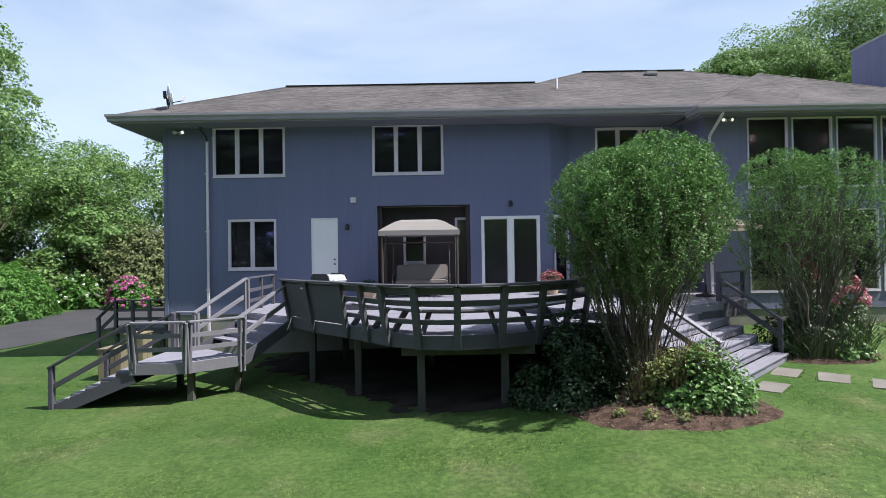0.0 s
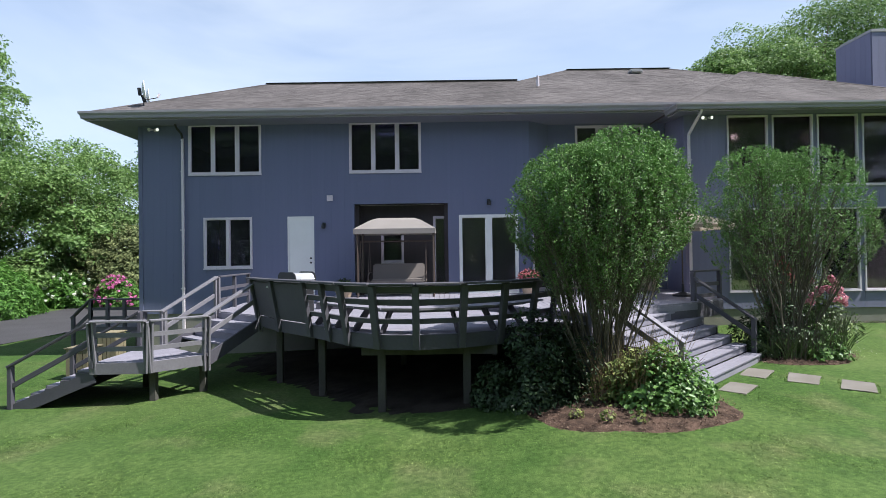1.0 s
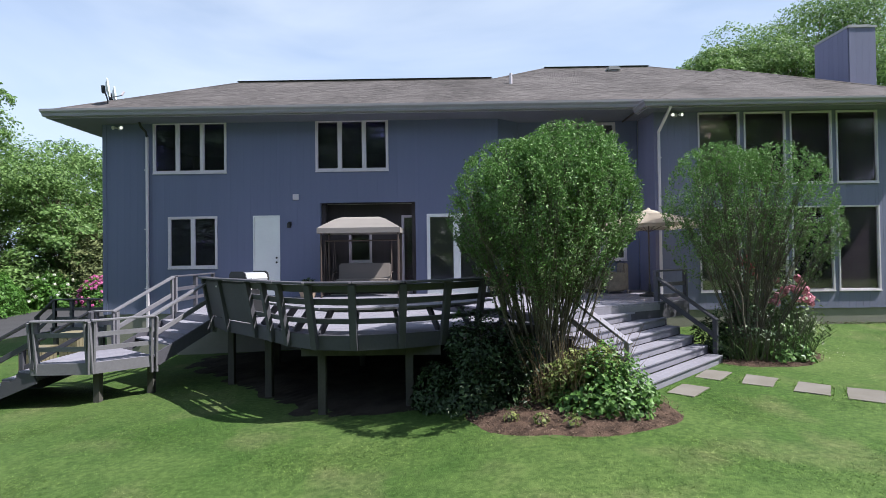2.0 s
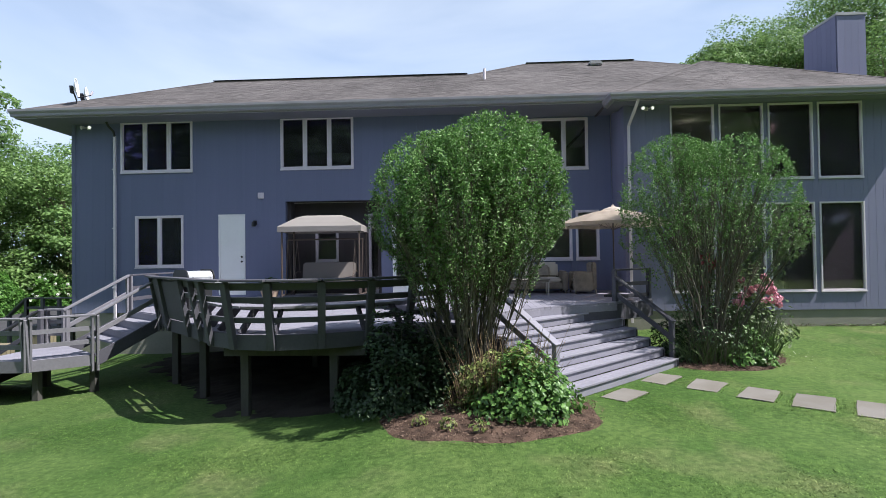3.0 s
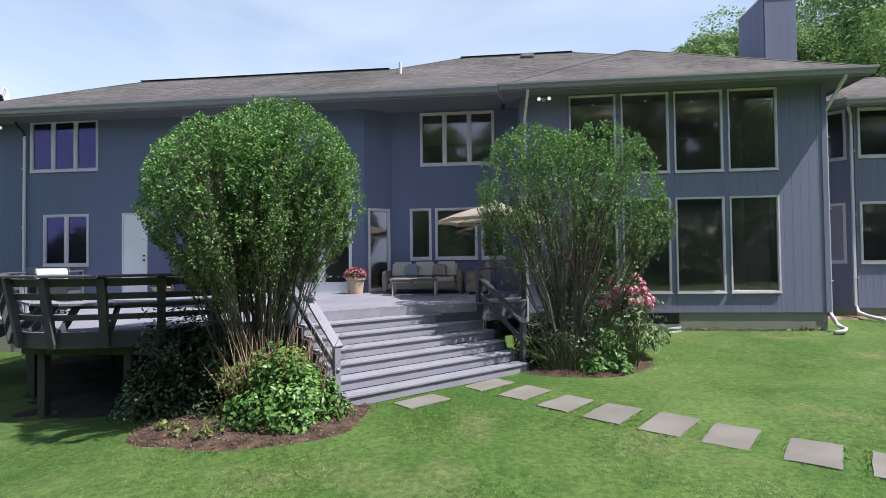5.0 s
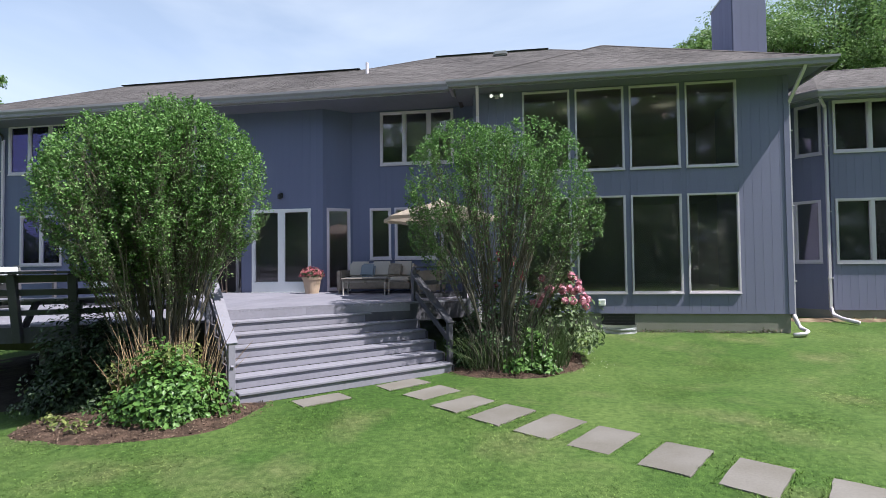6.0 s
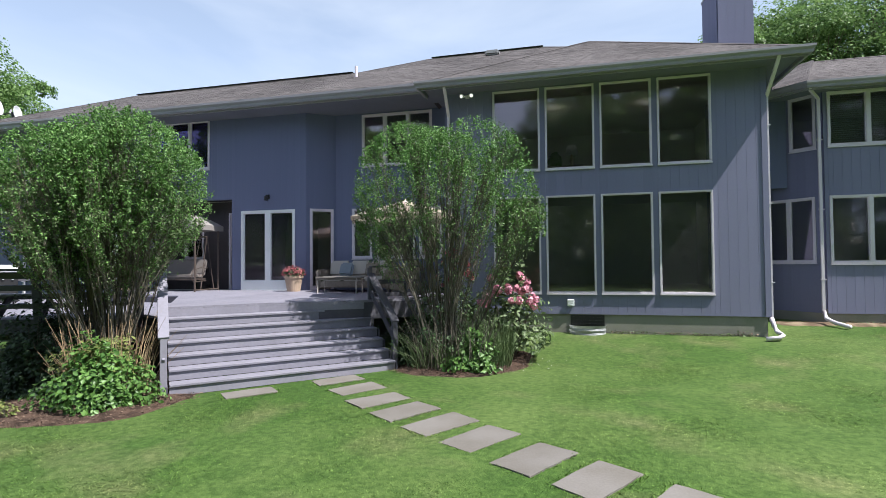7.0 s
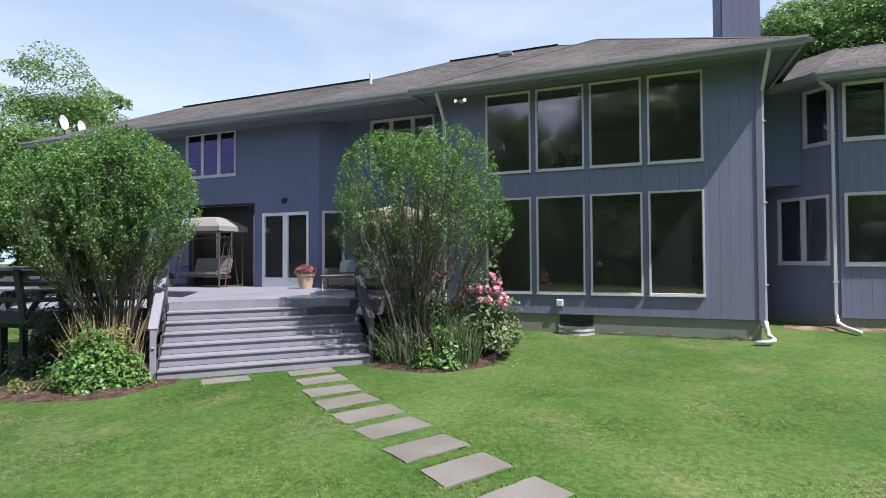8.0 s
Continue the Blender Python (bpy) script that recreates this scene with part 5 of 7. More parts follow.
    # young growth on the clipped heads
    for x, y, r, top in lobes:
        for k in range(int(skin * r * r)):
            a, q = rng.uniform(0, 2 * math.pi), bare + 0.06 + (0.93 - bare) * rng.uniform(0, 1) ** 0.62
            rr = r * float(spread(np.array(q))) * (rng.uniform(0.80, 0.97) if q < 0.93 else math.sqrt(rng.uniform()))
            f = min(1.0, q / WAIST)
            c = np.array([bx + (x - bx) * f + rr * math.cos(a), by + (y - by) * f + rr * math.sin(a), bz + (top - bz) * q - 0.12])
            shoot(c, np.array([math.cos(a) * 0.45, math.sin(a) * 0.45, 1.0]) + rng.normal(0, 0.25, 3), rng.uniform(0.12, 0.34), 0.0, rng.uniform(16, 30))
    part("stem_clump", sb, M["stem"], t, "bare grey-brown stems fanning from the ground")
    tagged(part("twig_growth", tb, M["twig"], t), "thin upright grey twigs", kind="stuff")
    P, Q = np.concatenate(P), np.concatenate(Q)
    d, q = depth(P), (P[:, 2] - bz) / high
    gap = np.array([0.8 * noise.noise((p[0] * 2.0 + seed, p[1] * 2.0, p[2] * 1.2)) + noise.noise((p[0] * 5.0, p[1] * 5.0, p[2] * 2.6 + seed)) for p in P])
    inner = np.clip((d - 0.16) / 0.3, 0, 1) * np.clip((0.90 - q) / 0.12, 0, 1)
    low = np.clip((bare + 0.16 - q) / 0.34, 0, 1)
    keep = (1 - hollow * inner) * (1 - 0.82 * low)
    heart = np.clip((1.25 - np.hypot(P[:, 0] - bx, P[:, 1] - by)) / 0.3, 0, 1) * np.clip((0.80 - q) / 0.1, 0, 1)
    keep *= 1 - window * heart
    ok = (d > -0.03) & (rng.uniform(0, 1, len(P)) < keep) & (gap + rng.normal(0, 0.15, len(P)) > airy)
    stray = (d > -0.14) & (q > 0.5) & (rng.uniform(0, 1, len(P)) < 0.05)
    P, Q, q = P[ok | stray], Q[ok | stray], q[ok | stray]
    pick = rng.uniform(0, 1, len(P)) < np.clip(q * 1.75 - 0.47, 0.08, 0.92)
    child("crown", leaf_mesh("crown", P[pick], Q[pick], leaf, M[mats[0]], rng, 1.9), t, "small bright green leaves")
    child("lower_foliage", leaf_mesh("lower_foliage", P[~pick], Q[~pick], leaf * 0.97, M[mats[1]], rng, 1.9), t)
    return t


vase_shrub("vase_shrub", (4.12, 10.05), [(3.52, 9.75, 1.07, 4.42), (4.50, 9.75, 1.17, 4.73), (4.70, 10.05, 1.05, 4.54), (3.82, 10.25, 1.05, 4.50), (4.02, 9.12, 1.04, 4.34)],
           "tall clipped vase-shaped shrub with bare lower stems in a mulch bed", 11, stems=42, side=66, skin=680, hollow=0.22, airy=-0.13, leaf=0.0245, bare=0.36)
vase_shrub("vase_shrub", (9.16, 12.80), [(8.50, 12.75, 1.13, 4.96), (9.88, 12.75, 1.12, 4.96), (9.25, 13.3, 1.12, 4.82), (9.2, 12.45, 0.95, 4.74), (10.42, 12.72, 0.80, 3.95), (8.2, 12.75, 0.82, 3.9)],
           "tall clipped shrub with an airy see-through middle beside the stair", 23, stems=24, side=62, skin=640, hollow=0.68, airy=-0.12, bare=0.26, leaf=0.0255, window=0.75)


def mound(name, base, rx, ry, h, leaves, size, mat, label, seed, long=1.9, flowers=None, category="bush", shell=0.25, stems=14, z0=None, uneven=0.22, bare=0.0):
    """A low rounded bush of broad leaves on short stems, optionally flowering."""
    rng = np.random.default_rng(seed)
    bx, by = base
    bz = ground_z(bx, by) if z0 is None else z0
    t = thing(name, label, category, (bx, by, bz))
    sb = bmesh.new()
    for k in range(stems):
        a, f = rng.uniform(0, 2 * math.pi), math.sqrt(rng.uniform(0, 1))
        e = (bx + rx * 0.75 * f * math.cos(a), by + ry * 0.75 * f * math.sin(a), bz + h * (0.9 - 0.5 * f * f))
        tube(sb, [(bx + 0.2 * rx * math.cos(a), by + 0.2 * ry * math.sin(a), bz - 0.03), ((bx + e[0]) / 2 + 0.15 * rx * math.cos(a), (by + e[1]) / 2 + 0.15 * ry * math.sin(a), bz + h * 0.45), e], [0.018, 0.012, 0.004], 5)
    part("stems", sb, M["stem"], t)
    u = rng.normal(0, 1, (leaves * 2, 3))
    u[:, 2] = np.abs(u[:, 2])
    u /= np.linalg.norm(u, axis=1)[:, None]
    rad = np.clip(1 - np.abs(rng.normal(0, shell, len(u))), 0.15, 1)
    p = u * rad[:, None] * np.array([rx, ry, h]) + np.array([bx, by, bz + 0.02])
    b = np.array([noise.noise((q[0] * 2.4 + seed, q[1] * 2.4, q[2] * 2.4)) for q in p])
    p += u * (uneven * b * min(rx, h))[:, None]
    ok = b + rng.normal(0, 0.2, len(u)) > -0.32
    ok &= p[:, 2] > bz + bare * h
    p, u = p[ok][:leaves], u[ok][:leaves]
    child("foliage", leaf_mesh("foliage", p, u + np.array([0, 0, 0.5]), size, M[mat], rng, long), t)
    if flowers:
        fmat, count, fsize, zone = flowers
        for k in range(count):
            a = rng.uniform(*zone[:2])
            el = rng.uniform(*zone[2:])
            d = np.array([math.cos(a) * math.cos(el), math.sin(a) * math.cos(el), math.sin(el)])
            c = np.array([bx, by, bz]) + d * np.array([rx, ry, h]) * rng.uniform(0.96, 1.06)
            m = 22
            v = rng.normal(0, 1, (m, 3))
            v /= np.linalg.norm(v, axis=1)[:, None]
            me = leaf_mesh("flower", c + v * fsize * 0.7, v, fsize * 0.9, M[fmat], rng, 1.2, jitter=0.2)
            child("flower", me, t)
    return t


mound("evergreen_bush", (3.0, 9.85), 0.86, 0.74, 1.55, 8600, 0.042, "rhodo", "dark evergreen bush against the deck", 3, uneven=0.75, shell=0.42)
mound("evergreen_bush", (2.25, 9.95), 0.45, 0.4, 0.8, 1900, 0.045, "rhodo", "dark evergreen bush under the deck edge", 5)
mound("broadleaf_bush", (4.86, 9.10), 0.80, 0.56, 0.76, 3600, 0.058, "broad", "low bright broad-leaved bush at the stair foot", 7, long=1.4, uneven=0.6, shell=0.36)
mound("leafy_bush", (4.55, 9.35), 0.72, 0.5, 1.0, 2600, 0.045, "yellowleaf", "loose yellow-green bush behind the broad leaves", 17, uneven=0.6, shell=0.4)
for x, y, k in ((3.75, 8.5, 61), (4.15, 8.33, 62), (3.35, 8.75, 63)):
    mound("seedling", (x, y), 0.13, 0.12, 0.16, 46, 0.035, "yellowleaf", "small yellow-green seedling in the bark mulch", k, stems=4, z0=ground_z(x, y) + 0.04)
mound("flowering_bush", (9.3, 13.2), 0.5, 0.4, 2.25, 800, 0.045, "leafdull", "leggy shrub with fading dull red blossom", 19, bare=0.4, uneven=0.6, shell=0.4, flowers=("red", 24, 0.05, (-3.0, 0.3, 0.75, 1.3)))
mound("flowering_bush", (10.3, 13.5), 0.88, 0.65, 1.84, 2800, 0.06, "leafdull", "rhododendron with pink blossom clusters", 9, bare=0.10, uneven=0.5, shell=0.4, flowers=("pink", 25, 0.085, (-2.2, -0.25, 0.62, 1.10)))
mound("low_plant", (9.82, 12.55), 0.62, 0.42, 0.62, 1700, 0.058, "broad", "low leafy perennials at the shrub foot", 10, uneven=0.6, shell=0.42)
mound("leafy_bush", (9.2, 12.95), 0.85, 0.6, 1.95, 4200, 0.036, "darkgreen", "loose dark bush under the airy shrub", 13, uneven=0.8, shell=0.5)
mound("low_plant", (8.62, 12.95), 0.55, 0.5, 0.9, 1900, 0.05, "rhodo", "dark leafy bush beside the stair rail", 12, uneven=0.6, shell=0.4)


def stalks(name, base, rx, ry, h, count, label, seed, mat="dry", arch=0.25):
    rng = random.Random(seed)
    bm = bmesh.new()
    for k in range(count):
        a, f = rng.uniform(0, 6.283), math.sqrt(rng.random())
        x, y = base[0] + rx * f * math.cos(a), base[1] + ry * f * math.sin(a)
        z = ground_z(x, y)
        hh = h * rng.uniform(0.5, 1.1)
        dx, dy = rng.uniform(-arch, arch) + 0.25 * f * math.cos(a), rng.uniform(-arch, arch) + 0.25 * f * math.sin(a)
        tube(bm, [(x, y, z - 0.02), (x + dx * 0.4, y + dy * 0.4, z + hh * 0.6), (x + dx, y + dy, z + hh)], [0.008, 0.006, 0.002], 3)
    solo(name, bm, M[mat], label, "plant", kind="stuff")


stalks("dry_stalks", (4.52, 9.5), 0.75, 0.42, 1.2, 190, "dry brown stalks in front of the shrub", 1)
stalks("dry_stalks", (9.4, 12.5), 0.75, 0.35, 1.1, 150, "dry grey stalks among the low plants", 2, "stem")
stalks("grassy_plant", (10.08, 12.72), 0.42, 0.3, 1.0, 240, "grey-green grassy perennial at the shrub foot", 14, "leafdull", 0.28)
stalks("grassy_plant", (9.05, 12.42), 0.5, 0.2, 0.7, 150, "grey-green grassy perennial beside the stair", 15, "leafdull", 0.5)


def mulch_bed(cx, cy, rx, ry, seed, label, rot=0.0):
    rng = np.random.default_rng(seed)
    c, s = math.cos(rot), math.sin(rot)
    bm = bmesh.new()
    rings, seg = 7, 44
    grid = []
    for r in range(rings + 1):
        row = []
        for k in range(seg):
            a = 2 * math.pi * k / seg
            e = 1 + 0.05 * math.sin(3 * a + seed) + 0.03 * math.sin(7 * a)
            u, v = rx * r / rings * e * math.cos(a), ry * r / rings * e * math.sin(a)
            x, y = cx + u * c - v * s, cy + u * s + v * c
            h = 0.07 * (1 - (r / rings) ** 3) - 0.012 * (r == rings) + 0.012 * noise.noise((x * 5, y * 5, 1))
            row.append(bm.verts.new((x, y, ground_z(x, y) + 0.006 + h)))
        grid.append(row)
    for a, b in zip(grid, grid[1:]):
        for i in range(seg):
            j = (i + 1) % seg
            if a is grid[0]:
                bm.faces.new((a[0], b[i], b[j])) if a[0] not in (b[i], b[j]) else None
            else:
                bm.faces.new((a[i], b[i], b[j], a[j]))
    t = solo("mulch_bed", bm, M["mulch"], label, "mulch bed", kind="structure", smooth=True)
    n = 4200
    a, f = rng.uniform(0, 2 * math.pi, n), np.sqrt(rng.uniform(0, 1, n)) * 1.02
    u, v = rx * f * np.cos(a), ry * f * np.sin(a)
    P = np.stack([cx + u * c - v * s, cy + u * s + v * c], 1)
    Z = np.array([ground_z(x, y) + 0.018 + 0.07 * max(0, 1 - ff ** 3) for (x, y), ff in zip(P, f)])
    me = leaf_mesh("bark_chips", np.column_stack([P, Z]), np.tile((0, 0, 1.0), (n, 1)), 0.016, M["chip"], rng, 2.2, 0.1, 0.35)
    tagged(new("bark_chips", me), "scattered bark chips on the bed", "mulch", kind="stuff")


mulch_bed(4.38, 9.42, 1.66, 1.44, 4, "dark bark mulch bed under the shrubs", 0.1)
mulch_bed(9.45, 13.05, 1.50, 1.14, 6, "dark bark mulch bed beside the stair", 0.35)

# weeds and leaf litter along the foundation
def weeds(x0, x1, y, count, seed):
    rng = np.random.default_rng(seed)
    xs = rng.uniform(x0, x1, count)
    clump = np.array([noise.noise((x * 2.3, y, seed)) for x in xs])
    xs, clump = xs[clump > -0.3], clump[clump > -0.3]
    h = np.abs(rng.normal(0, 0.04, len(xs))) * (0.5 + np.clip(clump, 0, 1))
    ys = y - np.abs(rng.normal(0.05, 0.07, len(xs)))
    pts = np.column_stack([xs, ys, [ground_z(a, b) + 0.02 + c for a, b, c in zip(xs, ys, h)]])
    way = rng.normal(0, 0.5, (len(xs), 3)) + np.array([0, -0.2, 1.0])
    for mat, label, pick in (("leafdull", "low green weeds along the foundation", rng.uniform(0, 1, len(xs)) < 0.6), ("chip", "brown leaf litter along the foundation", None)):
        if pick is not None:
            green = pick
        use = green if pick is not None else ~green
        ob = new("weeds" if mat == "leafdull" else "leaf_litter", leaf_mesh("weeds", pts[use], way[use], 0.028, M[mat], rng, 1.8))
        tagged(ob, label, "weeds" if mat == "leafdull" else "leaf litter", kind="stuff")


weeds(12.5, 15.9, YB + 0.03, 460, 51)
weeds(18.1, 21.0, 18.22, 260, 52)

# bare earth along the far wall
bm = bmesh.new()
grid = []
for i in range(46):
    x = 16.75 + i * 0.1
    reach = 0.55 + 0.25 * noise.noise((x * 0.9, 2.0, 7.0))
    row = []
    for j in range(7):
        y = 18.24 - reach * j / 6
        row.append(bm.verts.new((x, y, ground_z(x, y) + 0.03 - 0.05 * (j / 6) ** 2 - 0.05 * (i in (0, 45)) + 0.02 * noise.noise((x * 4, y * 4, 3.0)))))
    grid.append(row)
for a, b in zip(grid, grid[1:]):
    for j in range(6):
        bm.faces.new((a[j], a[j + 1], b[j + 1], b[j]))
bmesh.ops.recalc_face_normals(bm, faces=bm.faces[:])
solo("earth_strip", bm, M["earth"], "dry brown bare earth along the wall", "soil", kind="structure", smooth=True)

# white petals blown on the lawn beside the bed
rng = np.random.default_rng(91)
pts = np.column_stack([rng.normal(10.95, 0.4, 26), rng.normal(12.75, 0.35, 26), np.zeros(26)])
pts[:, 2] = [ground_z(x, y) + 0.03 for x, y, _ in pts]
tagged(new("fallen_petals", leaf_mesh("fallen_petals", pts, np.tile((0, 0, 1.0), (26, 1)), 0.016, M["white"], rng, 1.3)), "scattered white petals on the grass", "petals", kind="stuff")

# ---------------------------------------------------------------- things on the deck
def swing_seat():
    t = thing("canopy_swing", "garden swing with pale beige fabric canopy, bronze frame and beige cushions", "swing", (0.0, 16.1, UZ))
    x0, x1, y0, y1 = -1.13, 1.05, 15.70, 16.72
    for x in (x0, x1):
        for y in (y0, y1):
            bm = bmesh.new()
            tube(bm, [(x, y, UZ), (x, y, 3.28)], 0.028, 8)
            part("post", bm, M["bronze"], t)
    for x in (x0, x1):
        bm = bmesh.new()
        tube(bm, [(x, y0, UZ + 0.05), (x, y1, UZ + 0.05)], 0.022, 6)
        part("foot_bar", bm, M["bronze"], t)
        bm = bmesh.new()
        tube(bm, [(x, y0 + 0.25, UZ + 0.06), (x, (y0 + y1) / 2, 2.95), (x, y1 - 0.2, UZ + 0.06)], 0.018, 6)
        part("a_frame", bm, M["bronze"], t)
    bm = bmesh.new()
    tube(bm, [(x0, (y0 + y1) / 2, 2.95), (x1, (y0 + y1) / 2, 2.95)], 0.024, 6)
    part("top_bar", bm, M["bronze"], t)
    # canopy: valance, four slopes and a raised centre
    bm = bmesh.new()
    cx0, cx1, cy0, cy1 = x0 - 0.10, x1 + 0.07, y0 - 0.08, y1 + 0.16
    lv = []
    for (ix, iy, z) in ((0.0, 0.0, 3.15), (0.0, 0.0, 3.30), (0.20, 0.12, 3.42), (0.44, 0.28, 3.56), (0.64, 0.44, 3.63)):
        lv.append([bm.verts.new((x, y, z)) for x, y in ((cx0 + ix, cy0 + iy), (cx1 - ix, cy0 + iy), (cx1 - ix, cy1 - iy), (cx0 + ix, cy1 - iy))])
    for a, b in zip(lv, lv[1:]):
        for i in range(4):
            j = (i + 1) % 4
            bm.faces.new((a[i], a[j], b[j], b[i]))
    bm.faces.new(lv[-1])
    bmesh.ops.recalc_face_normals(bm, faces=bm.faces[:])
    bm.normal_update()
    bmesh.ops.solidify(bm, geom=bm.faces[:], thickness=0.008)
    part("canopy", bm, M["swingcanopy"], t, "pale beige fabric canopy with short valance")
    # hanging bench
    sx0, sx1, sy = -0.80, 0.76, 15.92
    bm = bmesh.new()
    soft_box(bm, sx0, sx1, sy, sy + 0.52, UZ + 0.38, UZ + 0.50, 0.04)
    part("seat_cushion", bm, M["swingcloth"], t)
    bm = bmesh.new()
    soft_box(bm, sx0, sx1, 0, 0.11, 0, 0.52, 0.04)
    bm.transform(pose(0, sy + 0.50, UZ + 0.46, -14, 0, 0))
    part("back_cushion", bm, M["swingcloth"], t)
    bm = bmesh.new()
    box(bm, sx0 - 0.03, sx1 + 0.03, sy, sy + 0.56, UZ + 0.33, UZ + 0.375)
    part("seat_frame", bm, M["bronze"], t)
    for x in (sx0 - 0.06, sx1 + 0.06):
        bm = bmesh.new()
        pts = [(x, sy + 0.55, UZ + 0.30), (x, sy + 0.0, UZ + 0.28), (x, sy - 0.12, UZ + 0.42), (x, sy - 0.02, UZ + 0.62), (x, sy + 0.30, UZ + 0.70), (x, sy + 0.6, UZ + 0.68)]
        tube(bm, pts, 0.015, 6)
        tube(bm, [(x, sy + 0.1, UZ + 0.30), (x, sy + 0.28, UZ + 0.48), (x, sy + 0.12, UZ + 0.62), (x, sy + 0.02, UZ + 0.5)], 0.010, 5)
        part("armrest", bm, M["bronze"], t, "scrolled metal armrest")
        for y in (sy + 0.05, sy + 0.5):
            bm = bmesh.new()
            tube(bm, [(x, y, UZ + 0.68), (x, (y0 + y1) / 2, 2.93)], 0.009, 5)
            part("hanger", bm, M["bronze"], t)
    return t


swing_seat()


def sofa():
    x0, x1, y0, y1 = 4.66, 6.86, 16.10, 16.93
    t = thing("wicker_sofa", "brown wicker outdoor sofa with beige seat and back cushions", "sofa", (5.75, 16.5, UZ))
    bm = bmesh.new()
    soft_box(bm, x0 + 0.16, x1 - 0.16, y0 + 0.02, y1, UZ + 0.12, UZ + 0.30, 0.02)
    part("seat_base", bm, M["wicker"], t)
    for x in (x0, x1 - 0.15):
        bm = bmesh.new()
        soft_box(bm, x, x + 0.15, y0, y1, UZ + 0.06, UZ + 0.62, 0.04)
        part("arm", bm, M["wicker"], t)
    bm = bmesh.new()
    soft_box(bm, x0 + 0.15, x1 - 0.15, 0, 0.10, 0, 0.52, 0.03)
    bm.transform(pose(0, y1 - 0.12, UZ + 0.28, -8, 0, 0))
    part("backrest", bm, M["wicker"], t)
    w = (x1 - x0 - 0.34) / 3
    for k in range(3):
        a = x0 + 0.17 + k * w
        bm = bmesh.new()
        soft_box(bm, a + 0.01, a + w - 0.01, y0 + 0.02, y1 - 0.22, UZ + 0.30, UZ + 0.44, 0.045)
        part("seat_cushion", bm, M["cushion"], t)
        bm = bmesh.new()
        soft_box(bm, a + 0.01, a + w - 0.01, 0, 0.16, 0, 0.46, 0.06)
        bm.transform(pose(0, y1 - 0.34, UZ + 0.43, -12, 0, 0))
        part("back_cushion", bm, M["cushion"], t)
    for x in (x0 + 0.06, x1 - 0.06):
        for y in (y0 + 0.06, y1 - 0.06):
            bm = bmesh.new()
            tube(bm, [(x, y, UZ), (x, y, UZ + 0.10)], [0.022, 0.03], 6)
            part("leg", bm, M["wicker"], t)
    for x, mat, lab in ((5.42, "blue", "square grey-blue cushion propped on the sofa"), (6.2, "wicker", "square brown patterned cushion propped on the sofa")):
        bm = bmesh.new()
        soft_box(bm, -0.2, 0.2, -0.06, 0.06, 0, 0.38, 0.05)
        bm.transform(pose(x, y1 - 0.48, UZ + 0.44, -20, 4, 3))
        solo("throw_cushion", bm, M[mat], lab, "cushion", "sofa cushions")


sofa()


def armchair():
    t = thing("wicker_armchair", "brown wicker outdoor armchair with beige cushion", "chair", (7.27, 16.2, UZ))
    for nm, b, mat in (("seat_base", (7.00, 7.58, 15.92, 16.5, UZ + 0.1, UZ + 0.30), "wicker"), ("seat_cushion", (7.02, 7.46, 15.90, 16.46, UZ + 0.30, UZ + 0.43), "cushion"),
                       ("backrest", (7.46, 7.60, 15.88, 16.52, UZ + 0.1, UZ + 0.86), "wicker"), ("arm", (6.96, 7.48, 15.80, 15.92, UZ + 0.06, UZ + 0.60), "wicker"), ("arm", (6.96, 7.48, 16.50, 16.62, UZ + 0.06, UZ + 0.60), "wicker")):
        bm = bmesh.new()
        soft_box(bm, *b, 0.035)
        part(nm, bm, M[mat], t)
    for x in (7.02, 7.56):
        for y in (15.86, 16.56):
            bm = bmesh.new()
            tube(bm, [(x, y, UZ), (x, y, UZ + 0.12)], [0.02, 0.028], 6)
            part("leg", bm, M["wicker"], t)


armchair()


def coffee_table():
    x0, x1, y0, y1 = 5.05, 6.25, 15.35, 15.85
    t = thing("coffee_table", "low pale outdoor coffee table in front of the sofa", "table", (5.65, 15.6, UZ))
    bm = bmesh.new()
    soft_box(bm, x0, x1, y0, y1, UZ + 0.40, UZ + 0.435, 0.012, 1)
    part("tabletop", bm, M["stone"], t)
    for a, b in (((x0 + 0.04, y0 + 0.04), (x1 - 0.04, y0 + 0.04)), ((x0 + 0.04, y1 - 0.04), (x1 - 0.04, y1 - 0.04))):
        bm = bmesh.new()
        beam(bm, (*a, UZ + 0.375), (*b, UZ + 0.375), 0.03, 0.05)
        part("apron", bm, M["wicker"], t)
    for x in (x0 + 0.05, x1 - 0.05):
        for y in (y0 + 0.05, y1 - 0.05):
            bm = bmesh.new()
            tube(bm, [(x, y, UZ), (x, y, UZ + 0.40)], [0.018, 0.024], 6)
            part("leg", bm, M["cushion"], t)


coffee_table()


